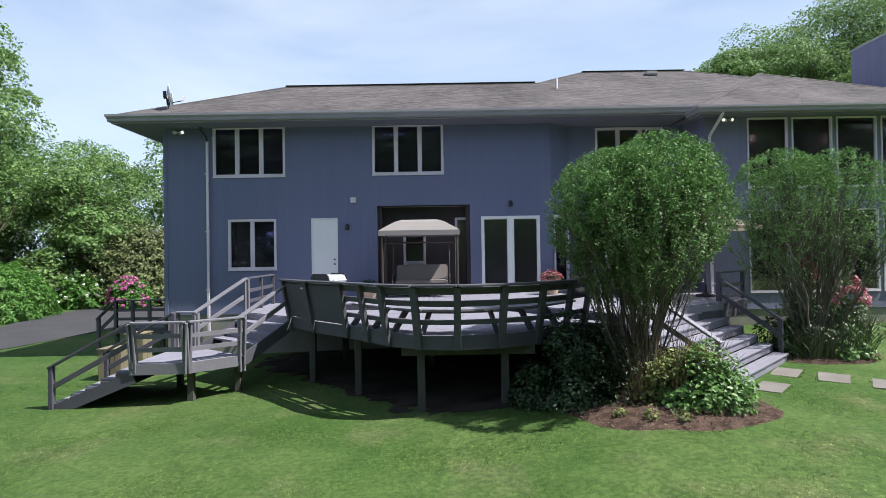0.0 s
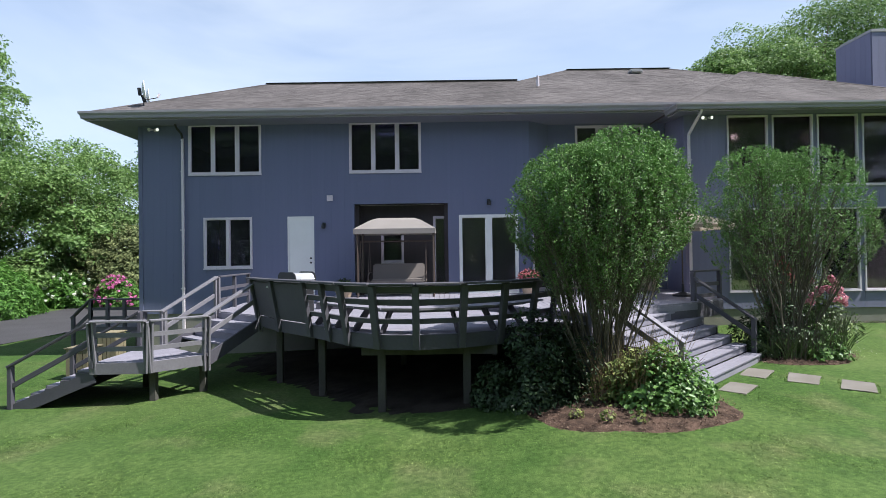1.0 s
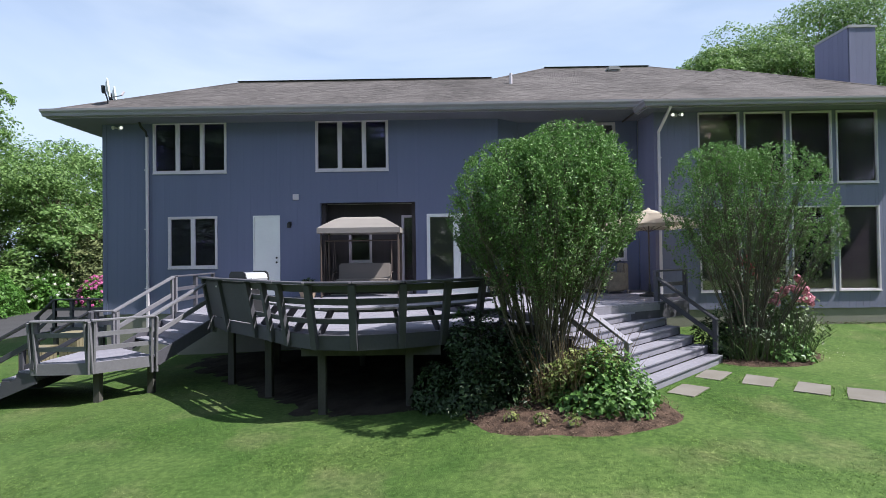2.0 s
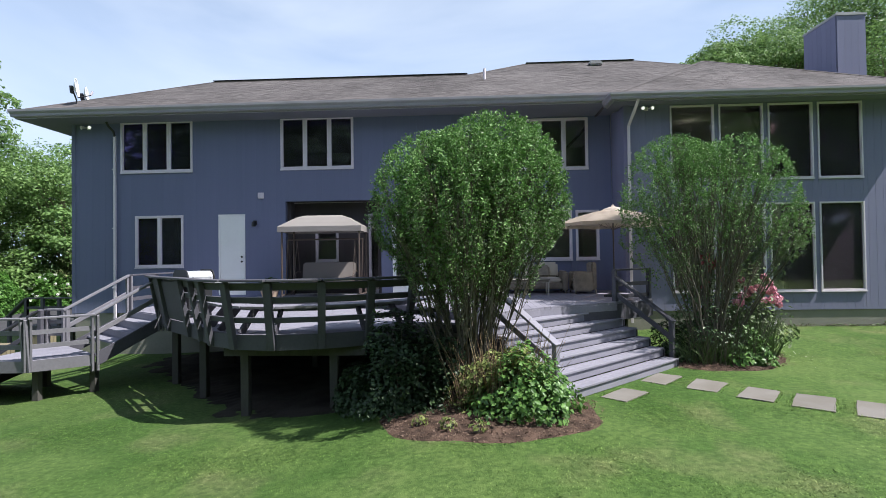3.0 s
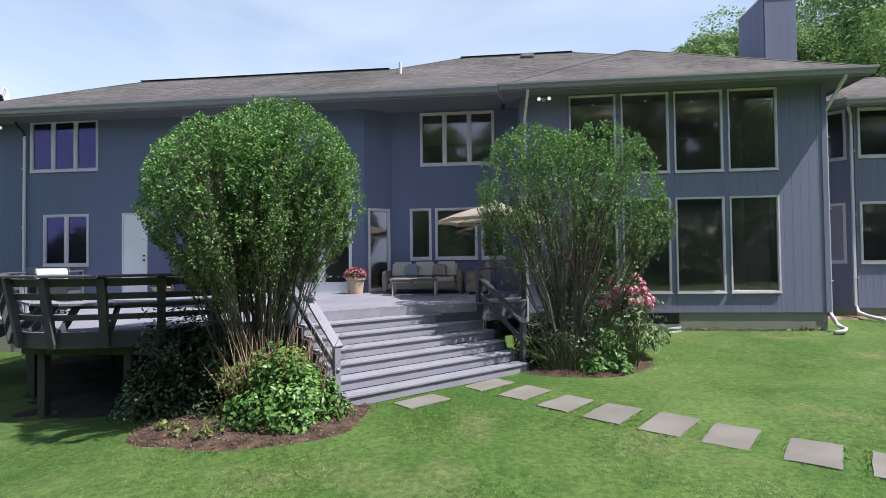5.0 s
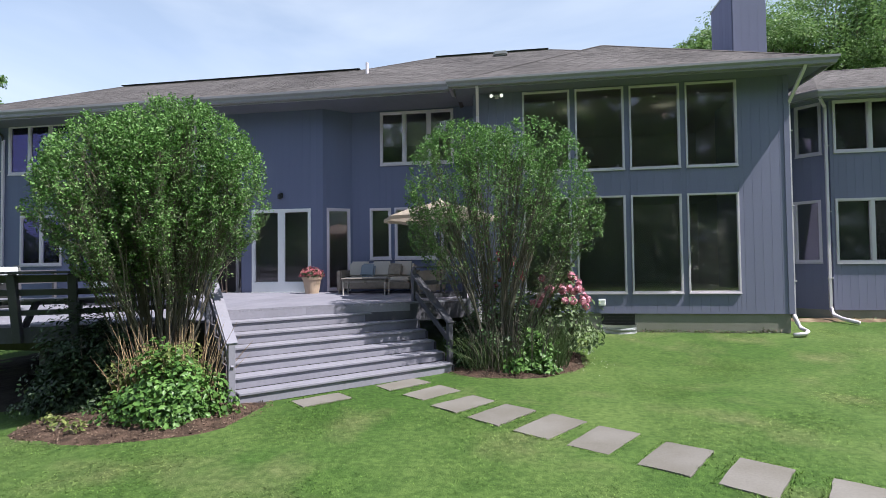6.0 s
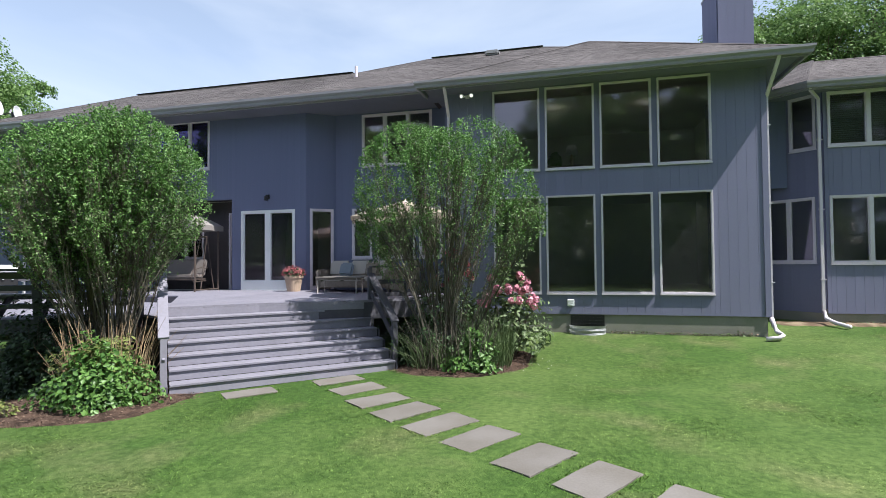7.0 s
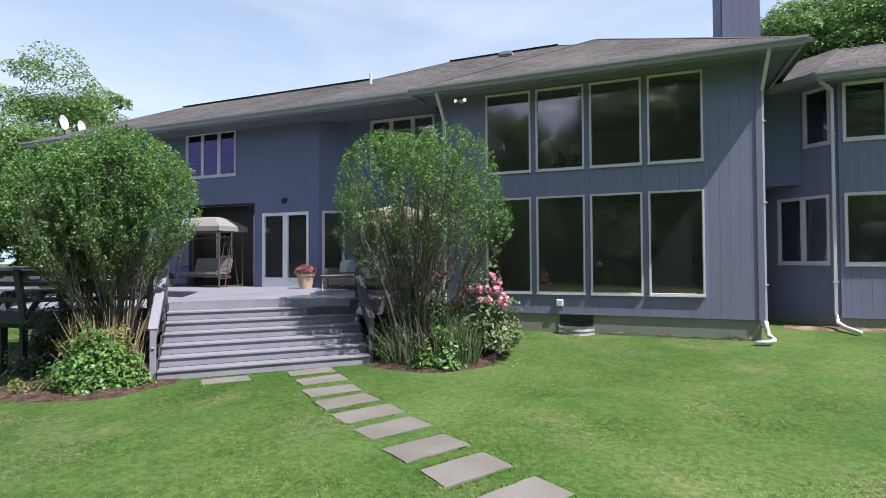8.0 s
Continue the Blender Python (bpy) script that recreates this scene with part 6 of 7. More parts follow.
def umbrella():
    cx, cy = 7.75, 14.75
    t = thing("patio_umbrella", "open tan patio umbrella on a slim pole", "umbrella", (cx, cy, UZ))
    bm = bmesh.new()
    lathe(bm, [(0.26, 0.0), (0.26, 0.05), (0.10, 0.09), (0.035, 0.12), (0.03, 0.32)], (cx, cy, UZ), 16)
    part("base", bm, M["black"], t)
    bm = bmesh.new()
    tube(bm, [(cx, cy, UZ + 0.05), (cx, cy, 3.62)], 0.02, 8)
    part("pole", bm, M["bronze"], t)
    n, R = 8, 1.38
    bm = bmesh.new()
    rings = []
    for f, z in ((1.0, 3.10), (1.0, 3.19), (0.66, 3.36), (0.34, 3.48), (0.15, 3.53)):
        ringv = []
        for k in range(n * 2):
            a = math.pi * k / n
            sag = 1.0 if k % 2 == 0 else math.cos(math.pi / n) * (0.985 if f < 1 else 0.97)
            ringv.append(bm.verts.new((cx + R * f * sag * math.cos(a), cy + R * f * sag * math.sin(a), z - (0.02 if k % 2 and f < 1 else 0) + (0.02 if k % 2 and z < 3.15 else 0))))
        rings.append(ringv)
    for a, b in zip(rings, rings[1:]):
        for i in range(n * 2):
            j = (i + 1) % (n * 2)
            bm.faces.new((a[i], a[j], b[j], b[i]))
    bmesh.ops.solidify(bm, geom=bm.faces[:], thickness=0.006)
    canopy = part("canopy", bm, M["canvas"], t, "tan fabric canopy")
    bm = bmesh.new()
    lathe(bm, [(0.30, 3.50), (0.22, 3.56), (0.05, 3.61), (0.02, 3.66)], (cx, cy, 0), 16)
    part("vent_cap", bm, M["canvas"], canopy)
    for k in range(n):
        a = 2 * math.pi * k / n
        bm = bmesh.new()
        tube(bm, [(cx + 0.03 * math.cos(a), cy + 0.03 * math.sin(a), 3.50), (cx + R * 0.97 * math.cos(a), cy + R * 0.97 * math.sin(a), 3.17)], 0.008, 4)
        part("rib", bm, M["bronze"], t)
        bm = bmesh.new()
        tube(bm, [(cx + 0.03 * math.cos(a), cy + 0.03 * math.sin(a), 3.02), (cx + R * 0.5 * math.cos(a), cy + R * 0.5 * math.sin(a), 3.32)], 0.006, 4)
        part("strut", bm, M["bronze"], t)


umbrella()


def flower_pot(x, y, z, r, h, label, fmat, seed, spread=1.25, tall=0.26, mat="clay"):
    t = thing("flower_pot", label, "flower pot", (x, y, z))
    bm = bmesh.new()
    lathe(bm, [(r * 0.68, 0.0), (r * 0.92, h * 0.82), (r * 1.02, h * 0.84), (r * 1.04, h), (r * 0.92, h), (r * 0.86, h * 0.9)], (x, y, z), 22)
    part("pot", bm, M[mat], t, smooth=False)
    rng = np.random.default_rng(seed)
    n = 420
    u = rng.normal(0, 1, (n, 3))
    u[:, 2] = np.abs(u[:, 2])
    u /= np.linalg.norm(u, axis=1)[:, None]
    p = u * rng.uniform(0.5, 1.0, n)[:, None] * np.array([r * spread, r * spread, tall]) + np.array([x, y, z + h * 0.97])
    child("leaves", leaf_mesh("leaves", p, u, 0.05, M["rhodo"], rng, 1.6), t)
    if fmat:
        n = 260
        u = rng.normal(0, 1, (n, 3))
        u[:, 2] = np.abs(u[:, 2])
        u /= np.linalg.norm(u, axis=1)[:, None]
        p = u * rng.uniform(0.85, 1.08, n)[:, None] * np.array([r * spread, r * spread, tall]) + np.array([x, y, z + h])
        child("blossom", leaf_mesh("blossom", p, u, 0.045, M[fmat], rng, 1.2), t)


flower_pot(3.88, 16.30, UZ, 0.27, 0.46, "terracotta pot full of red flowers beside the patio doors", "red", 1)
flower_pot(-1.58, 15.95, UZ, 0.29, 0.26, "tan planter bowl with dark foliage beside the swing", None, 2, 1.1, 0.30)


def grill():
    x, y, z = -2.0, 12.66, DZ
    t = thing("gas_grill", "gas barbecue grill with grey hood and side shelves", "grill", (x, y, z))
    m = pose(x, y, z, 0, 0, 60)

    def piece(name, bm, mat, parent, label=""):
        bm.transform(m)
        return part(name, bm, M[mat], parent, label)

    bm = bmesh.new()
    soft_box(bm, -0.29, 0.29, -0.24, 0.24, 0.08, 0.72, 0.02, 1)
    piece("cabinet", bm, "black", t)
    bm = bmesh.new()
    prof = [(-0.26, 0.0), (0.26, 0.0), (0.26, 0.20), (0.20, 0.26), (-0.16, 0.26), (-0.23, 0.22), (-0.26, 0.14)]
    a = [bm.verts.new((-0.29, p, 0.745 + q)) for p, q in prof]
    b = [bm.verts.new((0.29, p, 0.745 + q)) for p, q in prof]
    bm.faces.new(a[::-1]); bm.faces.new(b)
    for i in range(len(prof)):
        j = (i + 1) % len(prof)
        bm.faces.new((a[i], a[j], b[j], b[i]))
    bmesh.ops.recalc_face_normals(bm, faces=bm.faces[:])
    bevelled(bm, 0.012)
    hood = piece("hood", bm, "hood", t, "rounded grey metal hood")
    for d in (-1, 1):
        bm = bmesh.new()
        a = [bm.verts.new((d * 0.293, p * 1.06, 0.74 + q * 1.14)) for p, q in prof]
        b = [bm.verts.new((d * 0.318, p * 1.06, 0.74 + q * 1.14)) for p, q in prof]
        bm.faces.new(a[::-1]); bm.faces.new(b)
        for i in range(len(prof)):
            j = (i + 1) % len(prof)
            bm.faces.new((a[i], a[j], b[j], b[i]))
        bmesh.ops.recalc_face_normals(bm, faces=bm.faces[:])
        piece("hood_cheek", bm, "black", hood)
    bm = bmesh.new()
    tube(bm, [(-0.22, -0.26, 0.86), (-0.22, -0.33, 0.88), (0.22, -0.33, 0.88), (0.22, -0.26, 0.86)], 0.014, 6)
    piece("handle", bm, "steel", hood)
    for d in (-1, 1):
        bm = bmesh.new()
        soft_box(bm, d * 0.51 - 0.19, d * 0.51 + 0.19, -0.24, 0.24, 0.71, 0.75, 0.01, 1)
        piece("side_shelf", bm, "steel", t)
    for k in range(3):
        bm = bmesh.new()
        tube(bm, [(-0.18 + k * 0.18, -0.24, 0.66), (-0.18 + k * 0.18, -0.275, 0.66)], 0.026, 8)
        piece("knob", bm, "steel", t)
    for px in (-0.25, 0.25):
        for py in (-0.2, 0.2):
            bm = bmesh.new()
            tube(bm, [(px - 0.015, py, 0.04), (px + 0.015, py, 0.04)], 0.04, 8)
            piece("caster", bm, "black", t)


grill()


# ---------------------------------------------------------------- roof and wall fittings
def dish(x, y, z, seed):
    foot_z = ZE + SLOPE * min(y + 0.1 - 16.0, x + 9.17)
    t = thing("satellite_dish", "round white satellite dish on a bent roof mast", "satellite dish", (x, y + 0.1, foot_z), "roof dishes")
    way = Vector((0.87, 0.44, 0.10)).normalized()
    m = Matrix.Translation((x, y, z)) @ way.to_track_quat("Z", "Y").to_matrix().to_4x4()
    bm = bmesh.new()
    n = 24
    prof = [(r * 1.06, z * 1.2) for r, z in ((0.02, 0.0), (0.10, 0.008), (0.19, 0.03), (0.25, 0.055), (0.27, 0.066), (0.27, 0.074), (0.25, 0.064), (0.19, 0.04), (0.10, 0.018), (0.02, 0.012))]
    lathe(bm, prof, (0, 0, 0), n)
    bm.transform(m)
    bmesh.ops.recalc_face_normals(bm, faces=bm.faces[:])
    part("reflector", bm, M["vinyl"], t, smooth=True)
    bm = bmesh.new()
    tube(bm, [(x, y + 0.1, foot_z - 0.03), (x, y + 0.1, foot_z + 0.12), tuple(m @ Vector((0, 0, -0.05)))], 0.022, 6)
    part("mast", bm, M["black"], t)
    bm = bmesh.new()
    soft_box(bm, -0.07, 0.07, -0.16, 0.06, -0.11, -0.01, 0.015, 1)
    bm.transform(m)
    part("bracket", bm, M["black"], t)
    bm = bmesh.new()
    tube(bm, [tuple(m @ Vector((0, -0.30, 0.06))), tuple(m @ Vector((0, -0.22, 0.42)))], 0.014, 5)
    part("feed_arm", bm, M["black"], t)
    bm = bmesh.new()
    tube(bm, [tuple(m @ Vector((0, -0.22, 0.40))), tuple(m @ Vector((0, -0.10, 0.47)))], 0.03, 8)
    part("receiver", bm, M["trim"], t)


dish(-7.80, 16.55, 7.68, 1)
dish(-8.22, 17.52, 7.76, 2)


def window_well():
    x, y = 12.0, YB
    t = thing("window_well", "corrugated steel window well against the foundation", "window well", (x, y, 0.35))
    bm = bmesh.new()
    n = 20
    rows = [(0.20, 0), (0.25, 0.02), (0.30, 0), (0.35, 0.02), (0.40, 0), (0.45, 0.02), (0.50, 0), (0.55, 0.02), (0.57, 0.03)]
    grid = [[bm.verts.new((x + (0.42 + o) * math.cos(math.pi + math.pi * k / n), y + (0.34 + o) * math.sin(math.pi + math.pi * k / n), z)) for k in range(n + 1)] for z, o in rows]
    for a, b in zip(grid, grid[1:]):
        for i in range(n):
            bm.faces.new((a[i], a[i + 1], b[i + 1], b[i]))
    bmesh.ops.solidify(bm, geom=bm.faces[:], thickness=0.006)
    part("well_wall", bm, M["steel"], t)
    bm = bmesh.new()
    box(bm, x - 0.40, x + 0.40, YB + 0.012, YB + 0.028, 0.42, 0.80)
    part("vent_opening", bm, M["black"], t)
    for k in range(4):
        bm = bmesh.new()
        box(bm, x - 0.40, x + 0.40, YB + 0.0, YB + 0.011, 0.50 + k * 0.08, 0.515 + k * 0.08)
        part("bar", bm, M["black"], t)


window_well()

# timber bins by the lower stair and the house corner
def timber_bin(x0, x1, y0, y1, z1, label):
    z0 = ground_z((x0 + x1) / 2, (y0 + y1) / 2) - 0.02
    t = thing("timber_bin", label, "bin", ((x0 + x1) / 2, (y0 + y1) / 2, z0))
    for (ax, ay), (bx, by) in (((x0, y0), (x1, y0)), ((x1, y0), (x1, y1)), ((x1, y1), (x0, y1)), ((x0, y1), (x0, y0))):
        L = math.hypot(bx - ax, by - ay)
        n = max(2, round(L / 0.13))
        for k in range(n):
            f0, f1 = (k + 0.06) / n, (k + 0.94) / n
            bm = bmesh.new()
            beam(bm, (ax + (bx - ax) * (f0 + f1) / 2, ay + (by - ay) * (f0 + f1) / 2, z0), (ax + (bx - ax) * (f0 + f1) / 2, ay + (by - ay) * (f0 + f1) / 2, z1 - 0.03), L / n * 0.88, 0.02, up=(-(by - ay), bx - ax, 0.001))
            part("slat", bm, M["wood"], t)
    bm = bmesh.new()
    box(bm, x0 - 0.03, x1 + 0.03, y0 - 0.03, y1 + 0.03, z1 - 0.028, z1)
    part("lid", bm, M["wood"], t)


timber_bin(-8.0, -7.45, 13.6, 14.1, 0.36, "yellowish slatted timber bin behind the side stair")
timber_bin(-8.75, -8.25, 15.9, 16.4, 0.40, "pale slatted timber bin at the house corner")

# recessed lights in the wing's upper ceiling
lamp_m = bpy.data.materials.new("lit_lens")
lamp_m.use_nodes = True
lamp_m.node_tree.nodes["Principled BSDF"].inputs["Emission Color"].default_value = (1, 0.92, 0.75, 1)
lamp_m.node_tree.nodes["Principled BSDF"].inputs["Emission Strength"].default_value = 0.55
for x, y in ((10.6, 17.4), (12.0, 17.2), (13.3, 17.4), (14.4, 17.3), (11.3, 19.0), (12.8, 19.2), (14.2, 19.4)):
    bm = bmesh.new()
    lathe(bm, [(0.008, -0.006), (0.012, -0.006), (0.02, 0.0)], (x, y, 6.62), 12)
    solo("ceiling_light", bm, lamp_m, "small lit recessed ceiling light", "ceiling light", "recessed lights")

for x, y in ((11.2, 18.3), (13.8, 18.4)):
    down = bpy.data.lights.new("recessed_lamp", "POINT")
    down.energy, down.shadow_soft_size, down.color = 0.7, 0.10, (1.0, 0.86, 0.68)
    new("recessed_lamp", down).location = (x, y, 6.35)


def table_lamp(x, y, z):
    t = thing("table_lamp", "table lamp with white shade on a side table indoors", "lamp", (x, y, z))
    bm = bmesh.new()
    lathe(bm, [(0.10, 0.0), (0.10, 0.03), (0.03, 0.06), (0.07, 0.18), (0.03, 0.32), (0.012, 0.40)], (x, y, z), 14)
    part("base", bm, M["clay"], t, smooth=True)
    bm = bmesh.new()
    lathe(bm, [(0.19, 0.36), (0.13, 0.62), (0.125, 0.62), (0.185, 0.36)], (x, y, z), 18)
    part("shade", bm, M["vinyl"], t, "white fabric shade", smooth=True)


def side_table(x, y, z, w, d, h):
    t = thing("side_table", "dark wooden side table indoors behind the picture window", "table", (x, y, z))
    bm = bmesh.new()
    soft_box(bm, x - w / 2, x + w / 2, y - d / 2, y + d / 2, z + h - 0.04, z + h, 0.01, 1)
    part("tabletop", bm, M["wicker"], t)
    for dx in (-1, 1):
        for dy in (-1, 1):
            bm = bmesh.new()
            tube(bm, [(x + dx * (w / 2 - 0.05), y + dy * (d / 2 - 0.05), z), (x + dx * (w / 2 - 0.05), y + dy * (d / 2 - 0.05), z + h - 0.04)], 0.022, 6)
            part("leg", bm, M["wicker"], t)


side_table(11.45, 18.9, 4.24, 1.1, 0.45, 0.75)
table_lamp(11.7, 18.9, 4.99)
mound("house_plant", (11.2, 18.9), 0.22, 0.2, 0.42, 260, 0.07, "broad", "small leafy house plant on the side table", 71, z0=4.99, stems=5)

# ---------------------------------------------------------------- grass blades over the near lawn
def grass(count, seed):
    rng = np.random.default_rng(seed)
    x = rng.uniform(-11.5, 23.0, count * 3)
    y = 1.5 + 16.5 * rng.uniform(0, 1, count * 3) ** 1.25
    keep = rng.uniform(0, 1, len(x)) < np.clip((y - 1.5) / 4.0, 0, 1)
    keep &= rng.uniform(0, 1, len(x)) < np.clip((x + 11.5) / 2.5, 0, 1) * np.clip((23.0 - x) / 2.5, 0, 1)
    keep &= ~((y > 16.0) & (x < 16.0))
    keep &= ~((y > 12.6) & (x < 8.3) & (x > -5.5))
    keep &= ~(((x - 1.1) / 3.4) ** 2 + ((y - 13.2) / 3.2) ** 2 < 1)
    for bx, by, rx, ry, rot in ((4.38, 9.42, 1.66, 1.44, 0.1), (9.45, 13.05, 1.50, 1.14, 0.35)):
        c, s = math.cos(rot), math.sin(rot)
        u, v = (x - bx) * c + (y - by) * s, -(x - bx) * s + (y - by) * c
        keep &= (u / rx) ** 2 + (v / ry) ** 2 > 0.95
    du, dn = (x - L0.x) * U.x + (y - L0.y) * U.y, (x - L0.x) * N.x + (y - L0.y) * N.y
    keep &= ~((du > -0.1) & (du < 3.9) & (dn > 0.0))
    for (sx, sy), w, d, a in STONES:
        c, s = math.cos(radians(a)), math.sin(radians(a))
        u, v = (x - sx) * c + (y - sy) * s, -(x - sx) * s + (y - sy) * c
        keep &= ~((np.abs(u) < w / 2 - 0.025 * rng.uniform(0, 1, len(x)) ** 2) & (np.abs(v) < d / 2 - 0.025 * rng.uniform(0, 1, len(x)) ** 2))
    x, y = x[keep][:count], y[keep][:count]
    # longer tufts that lap over the stones' edges
    ex, ey = [], []
    for (sx, sy), w, d, a in STONES:
        c, s = math.cos(radians(a)), math.sin(radians(a))
        m = 420
        u, v = rng.uniform(-w / 2, w / 2, m), rng.uniform(-d / 2, d / 2, m)
        flip = rng.uniform(0, 1, m) < w / (w + d)
        off = rng.uniform(-0.004, 0.05, m)
        v = np.where(flip, np.sign(v) * (d / 2 + off), v)
        u = np.where(flip, u, np.sign(u) * (w / 2 + off))
        ex.append(sx + u * c - v * s)
        ey.append(sy + u * s + v * c)
    short = len(x)
    x, y = np.concatenate([x] + ex), np.concatenate([y] + ey)
    n = len(x)
    patch = np.array([noise.noise((a * 0.9, b * 0.9, 3.0)) for a, b in zip(x, y)])
    z = np.array([ground_z(a, b) for a, b in zip(x, y)]) - 0.004
    lean = rng.uniform(0.014, 0.036, n) * (1 + 0.25 * patch)
    h = lean * rng.uniform(0.15, 0.60, n)
    h[short:] = rng.uniform(0.015, 0.035, n - short)
    w = rng.uniform(0.003, 0.0075, n)
    la = rng.uniform(0, 2 * np.pi, n)
    az = la + np.pi / 2 + rng.normal(0, 0.3, n)
    base = np.stack([x, y, z], 1)
    side = np.stack([np.cos(az) * w, np.sin(az) * w, np.zeros(n)], 1)
    tip = base + np.stack([np.cos(la) * lean, np.sin(la) * lean, h], 1)
    V = np.stack([base + side, base - side, tip], 1).reshape(-1, 3)
    F = np.arange(n * 3, dtype=np.int32)
    me = bpy.data.meshes.new("lawn_grass")
    me.vertices.add(n * 3)
    me.vertices.foreach_set("co", V.ravel())
    me.loops.add(n * 3)
    me.loops.foreach_set("vertex_index", F)
    me.polygons.add(n)
    me.polygons.foreach_set("loop_start", np.arange(0, n * 3, 3, dtype=np.int32))
    me.polygons.foreach_set("loop_total", np.full(n, 3, dtype=np.int32))
    me.update(calc_edges=True)
    me.materials.append(M["blade"])
    # soft turf: every blade is shaded as the sward it stands in
    me.polygons.foreach_set("use_smooth", np.ones(n, bool))
    turf = np.tile((0.0, 0.0, 1.0), (n * 3, 1)) + rng.normal(0, 0.30, (n, 3)).repeat(3, axis=0)
    turf /= np.linalg.norm(turf, axis=1)[:, None]
    me.normals_split_custom_set_from_vertices(turf.tolist())
    tagged(new("lawn_grass", me), "short mown grass blades", "grass", kind="stuff")


grass(760000, 77)

# ---------------------------------------------------------------- driveway and far planting
bm = bmesh.new()
near = [(-9.0, 32.0), (-12.9, 25.5), (-14.0, 22.0), (-14.4, 18.6), (-16.5, 14.0), (-22.0, 10.0), (-40.0, 6.0)]
far = [(-9.0, 36.0), (-17.3, 34.8), (-21.5, 32.0), (-20.9, 27.6), (-19.6, 23.8), (-22.0, 20.0), (-40.0, 16.0)]
for (a, b), (c, d) in zip(zip(near, near[1:]), zip(far, far[1:])):
    vs = [bm.verts.new((x, y, ground_z(x, y) + 0.02)) for x, y in (a, b, d, c)]
    bm.faces.new(vs)
bmesh.ops.remove_doubles(bm, verts=bm.verts[:], dist=0.001)
bmesh.ops.recalc_face_normals(bm, faces=bm.faces[:])
solo("driveway", bm, M["asphalt"], "dark asphalt driveway curving behind the house", "driveway", kind="structure")


def tree(name, base, h, crown_r, crown_z, seed, label, leaves=9000, size=0.2, mat="treeleaf", clumps=26, trunk_r=0.22, flat=0.75, z0=None):
    """A tree with a tapered trunk, limbs, and a crown of many leaf clumps with gaps."""
    rng = np.random.default_rng(seed)
    bx, by = base
    bz = (ground_z(bx, by) if z0 is None else z0) - 0.1
    t = thing(name, label, "tree", (bx, by, bz))
    tb = bmesh.new()
    lean = rng.normal(0, 0.04 * h, 2)
    top = np.array([bx + lean[0], by + lean[1], bz + h * 0.8])
    pts = [(bx + lean[0] * q, by + lean[1] * q, bz + h * 0.8 * q) for q in np.linspace(0, 1, 6)]
    tube(tb, pts, [trunk_r * 1.25, trunk_r, trunk_r * 0.82, trunk_r * 0.6, trunk_r * 0.38, trunk_r * 0.1], 8)
    P, Q = [], []
    for k in range(clumps):
        u = rng.normal(0, 1, 3)
        u /= np.linalg.norm(u)
        rad = rng.uniform(0.45, 1.0)
        c = np.array([bx + lean[0] * 0.6, by + lean[1] * 0.6, bz + crown_z]) + u * rad * np.array([crown_r, crown_r, (h - crown_z)])
        c[2] = max(c[2], bz + h * 0.16)
        q = min(0.9, max(0.15, (c[2] - bz) / h * 0.72))
        s = np.array([bx + lean[0] * q, by + lean[1] * q, bz + h * 0.8 * q])
        mid = (s + c) / 2 + np.array([0, 0, -0.05 * h]) + rng.normal(0, 0.03 * h, 3)
        tube(tb, [tuple(s), tuple(mid), tuple(c)], [trunk_r * 0.34, trunk_r * 0.2, trunk_r * 0.05], 5)
        m = leaves // clumps
        r = crown_r * rng.uniform(0.28, 0.48)
        v = rng.normal(0, 1, (m, 3))
        v /= np.linalg.norm(v, axis=1)[:, None]
        v[:, 2] = np.where(v[:, 2] < -0.25, -v[:, 2], v[:, 2])
        rr = 1 - np.abs(rng.normal(0, 0.16, m))
        bump = np.array([noise.noise(tuple((c + x * r) * (1.8 / r) + seed)) for x in v])
        pp = c + v * (rr * r * (1 + 0.45 * bump))[:, None] * np.array([1, 1, flat])
        keep = bump + rng.normal(0, 0.2, m) > -0.3
        P.append(pp[keep])
        Q.append((v + np.array([0, 0, 0.7]))[keep])
    part("trunk", tb, M["bark"], t, "grey-brown trunk and limbs")
    child("crown", leaf_mesh("crown", np.concatenate(P), np.concatenate(Q), size, M[mat], rng, 1.5, jitter=0.6), t, "leafy green crown with gaps")
    return t


# woodland edge beyond the driveway
rng = random.Random(5)
WOODS = [((-27.5, 30.0), 10.0, 3.6, 6.0, "treeleaf"), ((-25.1, 26.6), 16.6, 5.0, 10.0, "treeleaf2"), ((-29.2, 33.8), 17.0, 3.4, 11.0, "treeleaf2"), ((-27.5, 24.5), 12.0, 4.6, 7.5, "treeleaf2"), ((-33.0, 36.0), 12.5, 4.6, 8.0, "treeleaf"),
         ((-25.5, 38.5), 11.0, 4.2, 6.6, "treeleaf2"), ((-21.5, 44.0), 13.0, 4.6, 8.0, "treeleaf"), ((-17.0, 46.0), 12.5, 4.6, 8.0, "treeleaf"),
         ((-30.0, 46.0), 13.5, 4.8, 8.4, "treeleaf"), ((-38.0, 28.0), 14.0, 5.0, 9.0, "treeleaf2"), ((-12.0, 48.0), 13.0, 4.6, 8.2, "treeleaf2"),
         ((-36.0, 44.0), 13.0, 4.8, 8.0, "treeleaf2"), ((-22.5, 35.5), 6.0, 2.6, 3.2, "treeleaf"), ((-31.0, 25.0), 10.0, 4.0, 6.0, "treeleaf")]
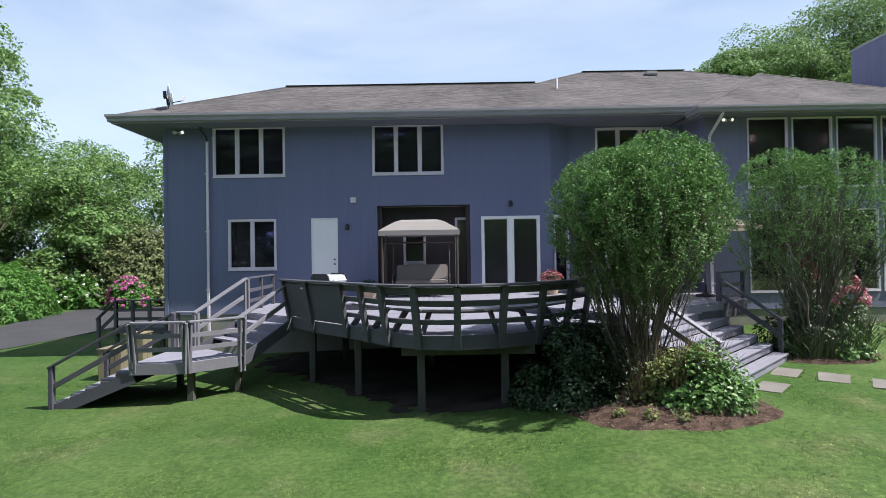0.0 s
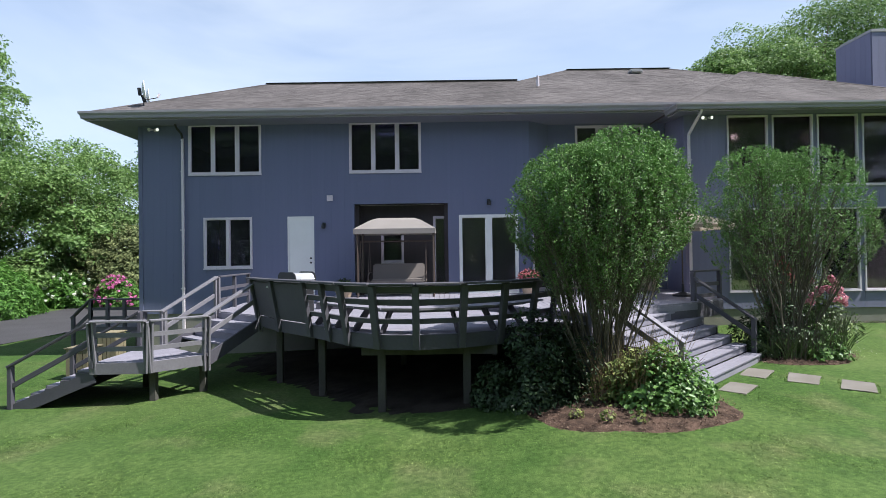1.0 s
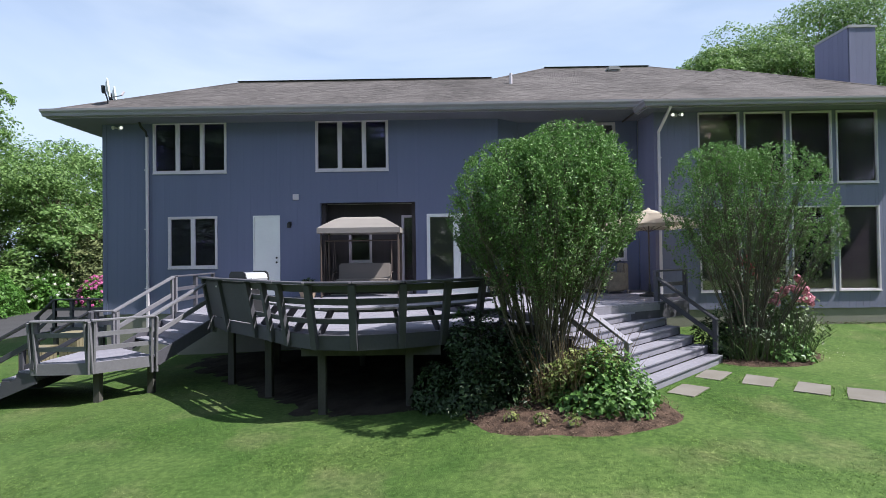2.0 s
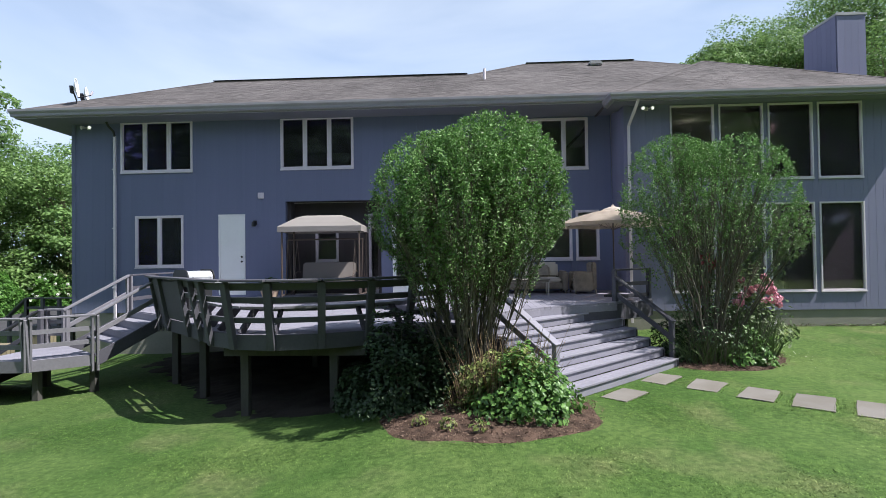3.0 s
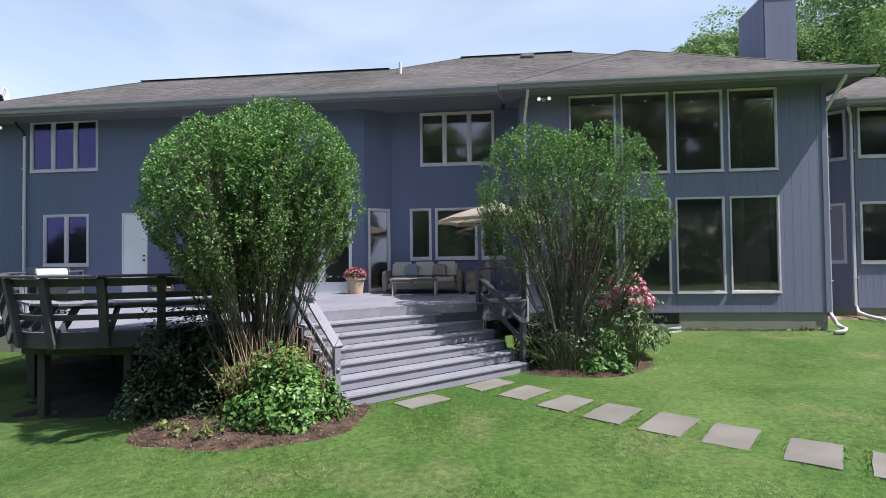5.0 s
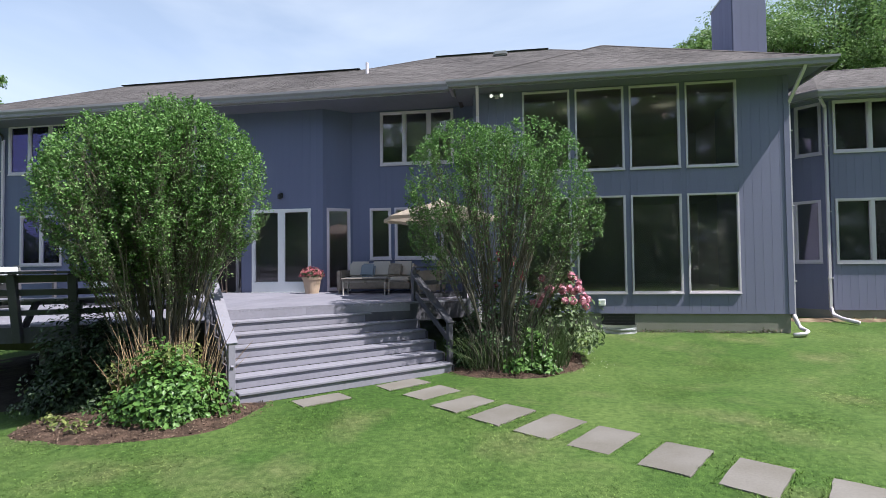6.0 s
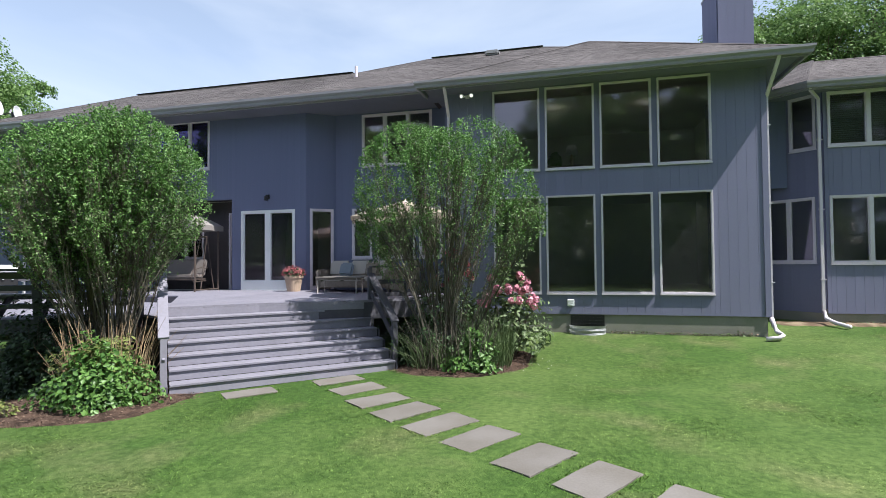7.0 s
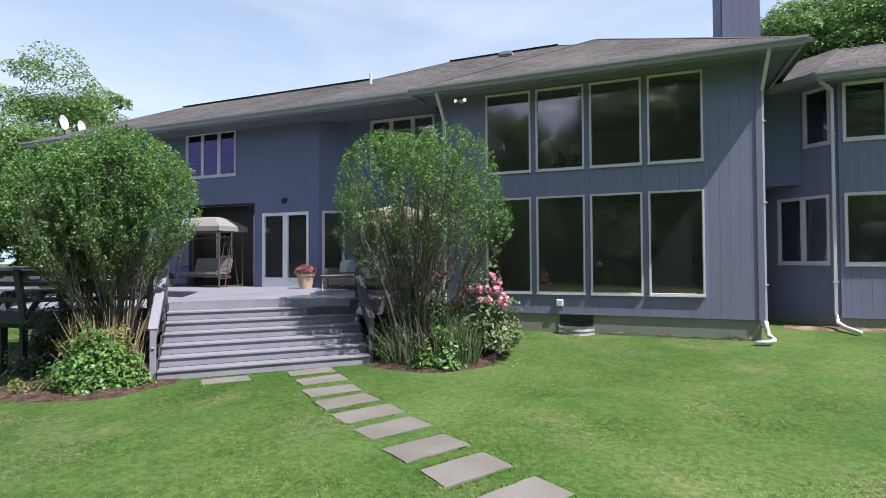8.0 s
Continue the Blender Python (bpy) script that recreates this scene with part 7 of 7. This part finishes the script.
for i, (b, h, r, c, m) in enumerate(WOODS):
    tree("woodland_tree", b, h, r, c, 40 + i, "broad-leaved tree at the edge of the woods", 34000 if i in (0, 1, 2, 3, 5, 13) else 12000, 0.13 if i in (0, 1, 2, 3, 5, 13) else 0.18, m, 40)
# trees beyond the roof
for i, (b, h, r, c) in enumerate([((21.6, 40.0), 16.3, 3.6, 13.0), ((25.4, 40.5), 18.4, 4.4, 13.4), ((30.0, 41.0), 20.6, 5.2, 14.0), ((36.0, 42.0), 23.0, 6.0, 15.0), ((33.0, 35.0), 16.0, 5.0, 10.0), ((-6.0, 50.0), 12.0, 4.5, 7.5), ((43.0, 38.0), 19.0, 6.0, 12.0)]):
    tree("tall_tree", b, h, r, c, 80 + i, "tall broad-leaved tree behind the house", 58000 if i < 4 else 36000 if i == 4 else 12000, 0.12 if i < 5 else 0.22, "treeleaf2", 90, 0.3)
# conifer-like spreading bush, clipped hedge and blossom by the driveway
mound("spreading_bush", (-19.4, 35.2), 4.2, 2.6, 5.2, 34000, 0.10, "needle", "large olive-green spreading evergreen beyond the driveway", 31, shell=0.2)
mound("clipped_hedge", (-22.6, 26.6), 2.4, 4.2, 3.0, 22000, 0.09, "hedge", "bright green clipped hedge beside the driveway", 32, shell=0.12)
mound("leafy_bush", (-25.0, 33.5), 2.4, 2.0, 3.6, 8000, 0.14, "treeleaf2", "leafy bush beyond the driveway", 33)
mound("white_flower_bush", (-22.0, 33.6), 2.2, 1.6, 2.2, 7000, 0.12, "hedge", "green bush with white blossom", 34, flowers=("white", 24, 0.10, (-2.8, -0.2, 0.2, 1.2)))
mound("azalea_bush", (-18.5, 32.2), 1.3, 1.1, 1.95, 4500, 0.1, "hedge", "azalea covered in magenta blossom", 35, flowers=("magenta", 64, 0.11, (-3.1, 0.0, 0.1, 1.4)))
mound("leafy_bush", (-14.2, 35.5), 2.6, 2.0, 2.6, 8000, 0.13, "hedge", "leafy green bush behind the azalea", 36)
mound("leafy_bush", (-29.5, 31.0), 3.2, 2.6, 4.4, 9000, 0.16, "hedge", "leafy bush at the woodland edge", 37)
mound("leafy_bush", (-26.8, 27.8), 2.6, 2.4, 4.6, 9000, 0.15, "treeleaf2", "leafy bush behind the hedge", 38)
mound("leafy_bush", (-17.0, 39.0), 4.5, 2.5, 5.5, 9000, 0.18, "treeleaf", "leafy bush at the woodland edge", 39)
mound("leafy_bush", (-31.5, 37.0), 4.5, 2.6, 6.5, 9000, 0.16, "treeleaf", "leafy bush deep in the woodland edge", 41)
mound("leafy_bush", (-38.0, 38.0), 5.0, 2.6, 7.0, 9000, 0.17, "treeleaf", "leafy bush deep in the woodland edge", 42)
# woods on the far side of the lawn, seen in the window glass
for i, (x, tall) in enumerate([(-30.0, 21), (-25.5, 23), (-21.0, 22), (-16.5, 23), (-12.0, 21), (-7.5, 22), (-4.5, 20), (0.6, 21), (5.9, 14.5), (10.2, 22), (13.5, 21), (17.0, 23), (21.5, 22), (26.0, 24), (30.5, 24), (36.0, 27), (42.0, 26), (48.0, 26), (55.0, 25)]):
    tree("lawn_edge_tree", (x, -25 - (i % 2) * 3), tall, 4.6, tall * 0.52, 120 + i, "broad-leaved tree across the lawn", 8500, 0.44, "treeleaf", 56, 0.3, 1.0)

for i in range(12):
    mound("lawn_edge_bush", (-64 + i * 10.5, -15.0 - (i % 2) * 2), 7.0, 3.0, 6.5, 5500, 0.34, "darkgreen", "wide leafy bush across the lawn", 160 + i)

# ---------------------------------------------------------------- pieces laid last
for args in BOARDS:
    lay_boards(*args)
for args in wb:
    lay_boards(*args)
for poly, z, pitch, angle in DECKS:
    planks(poly, z, pitch, angle, side_stair if z == LZ else deck)
for pts in shingle_list:
    me = quick("shingle", pts, [(0, 1, 2, 3), (4, 5, 1, 0), (4, 0, 3), (5, 2, 1)], M["shingle"])
    ob = new("shingle", me)
    ob.parent, ob.matrix_parent_inverse = house, Matrix.Translation(-house.location)
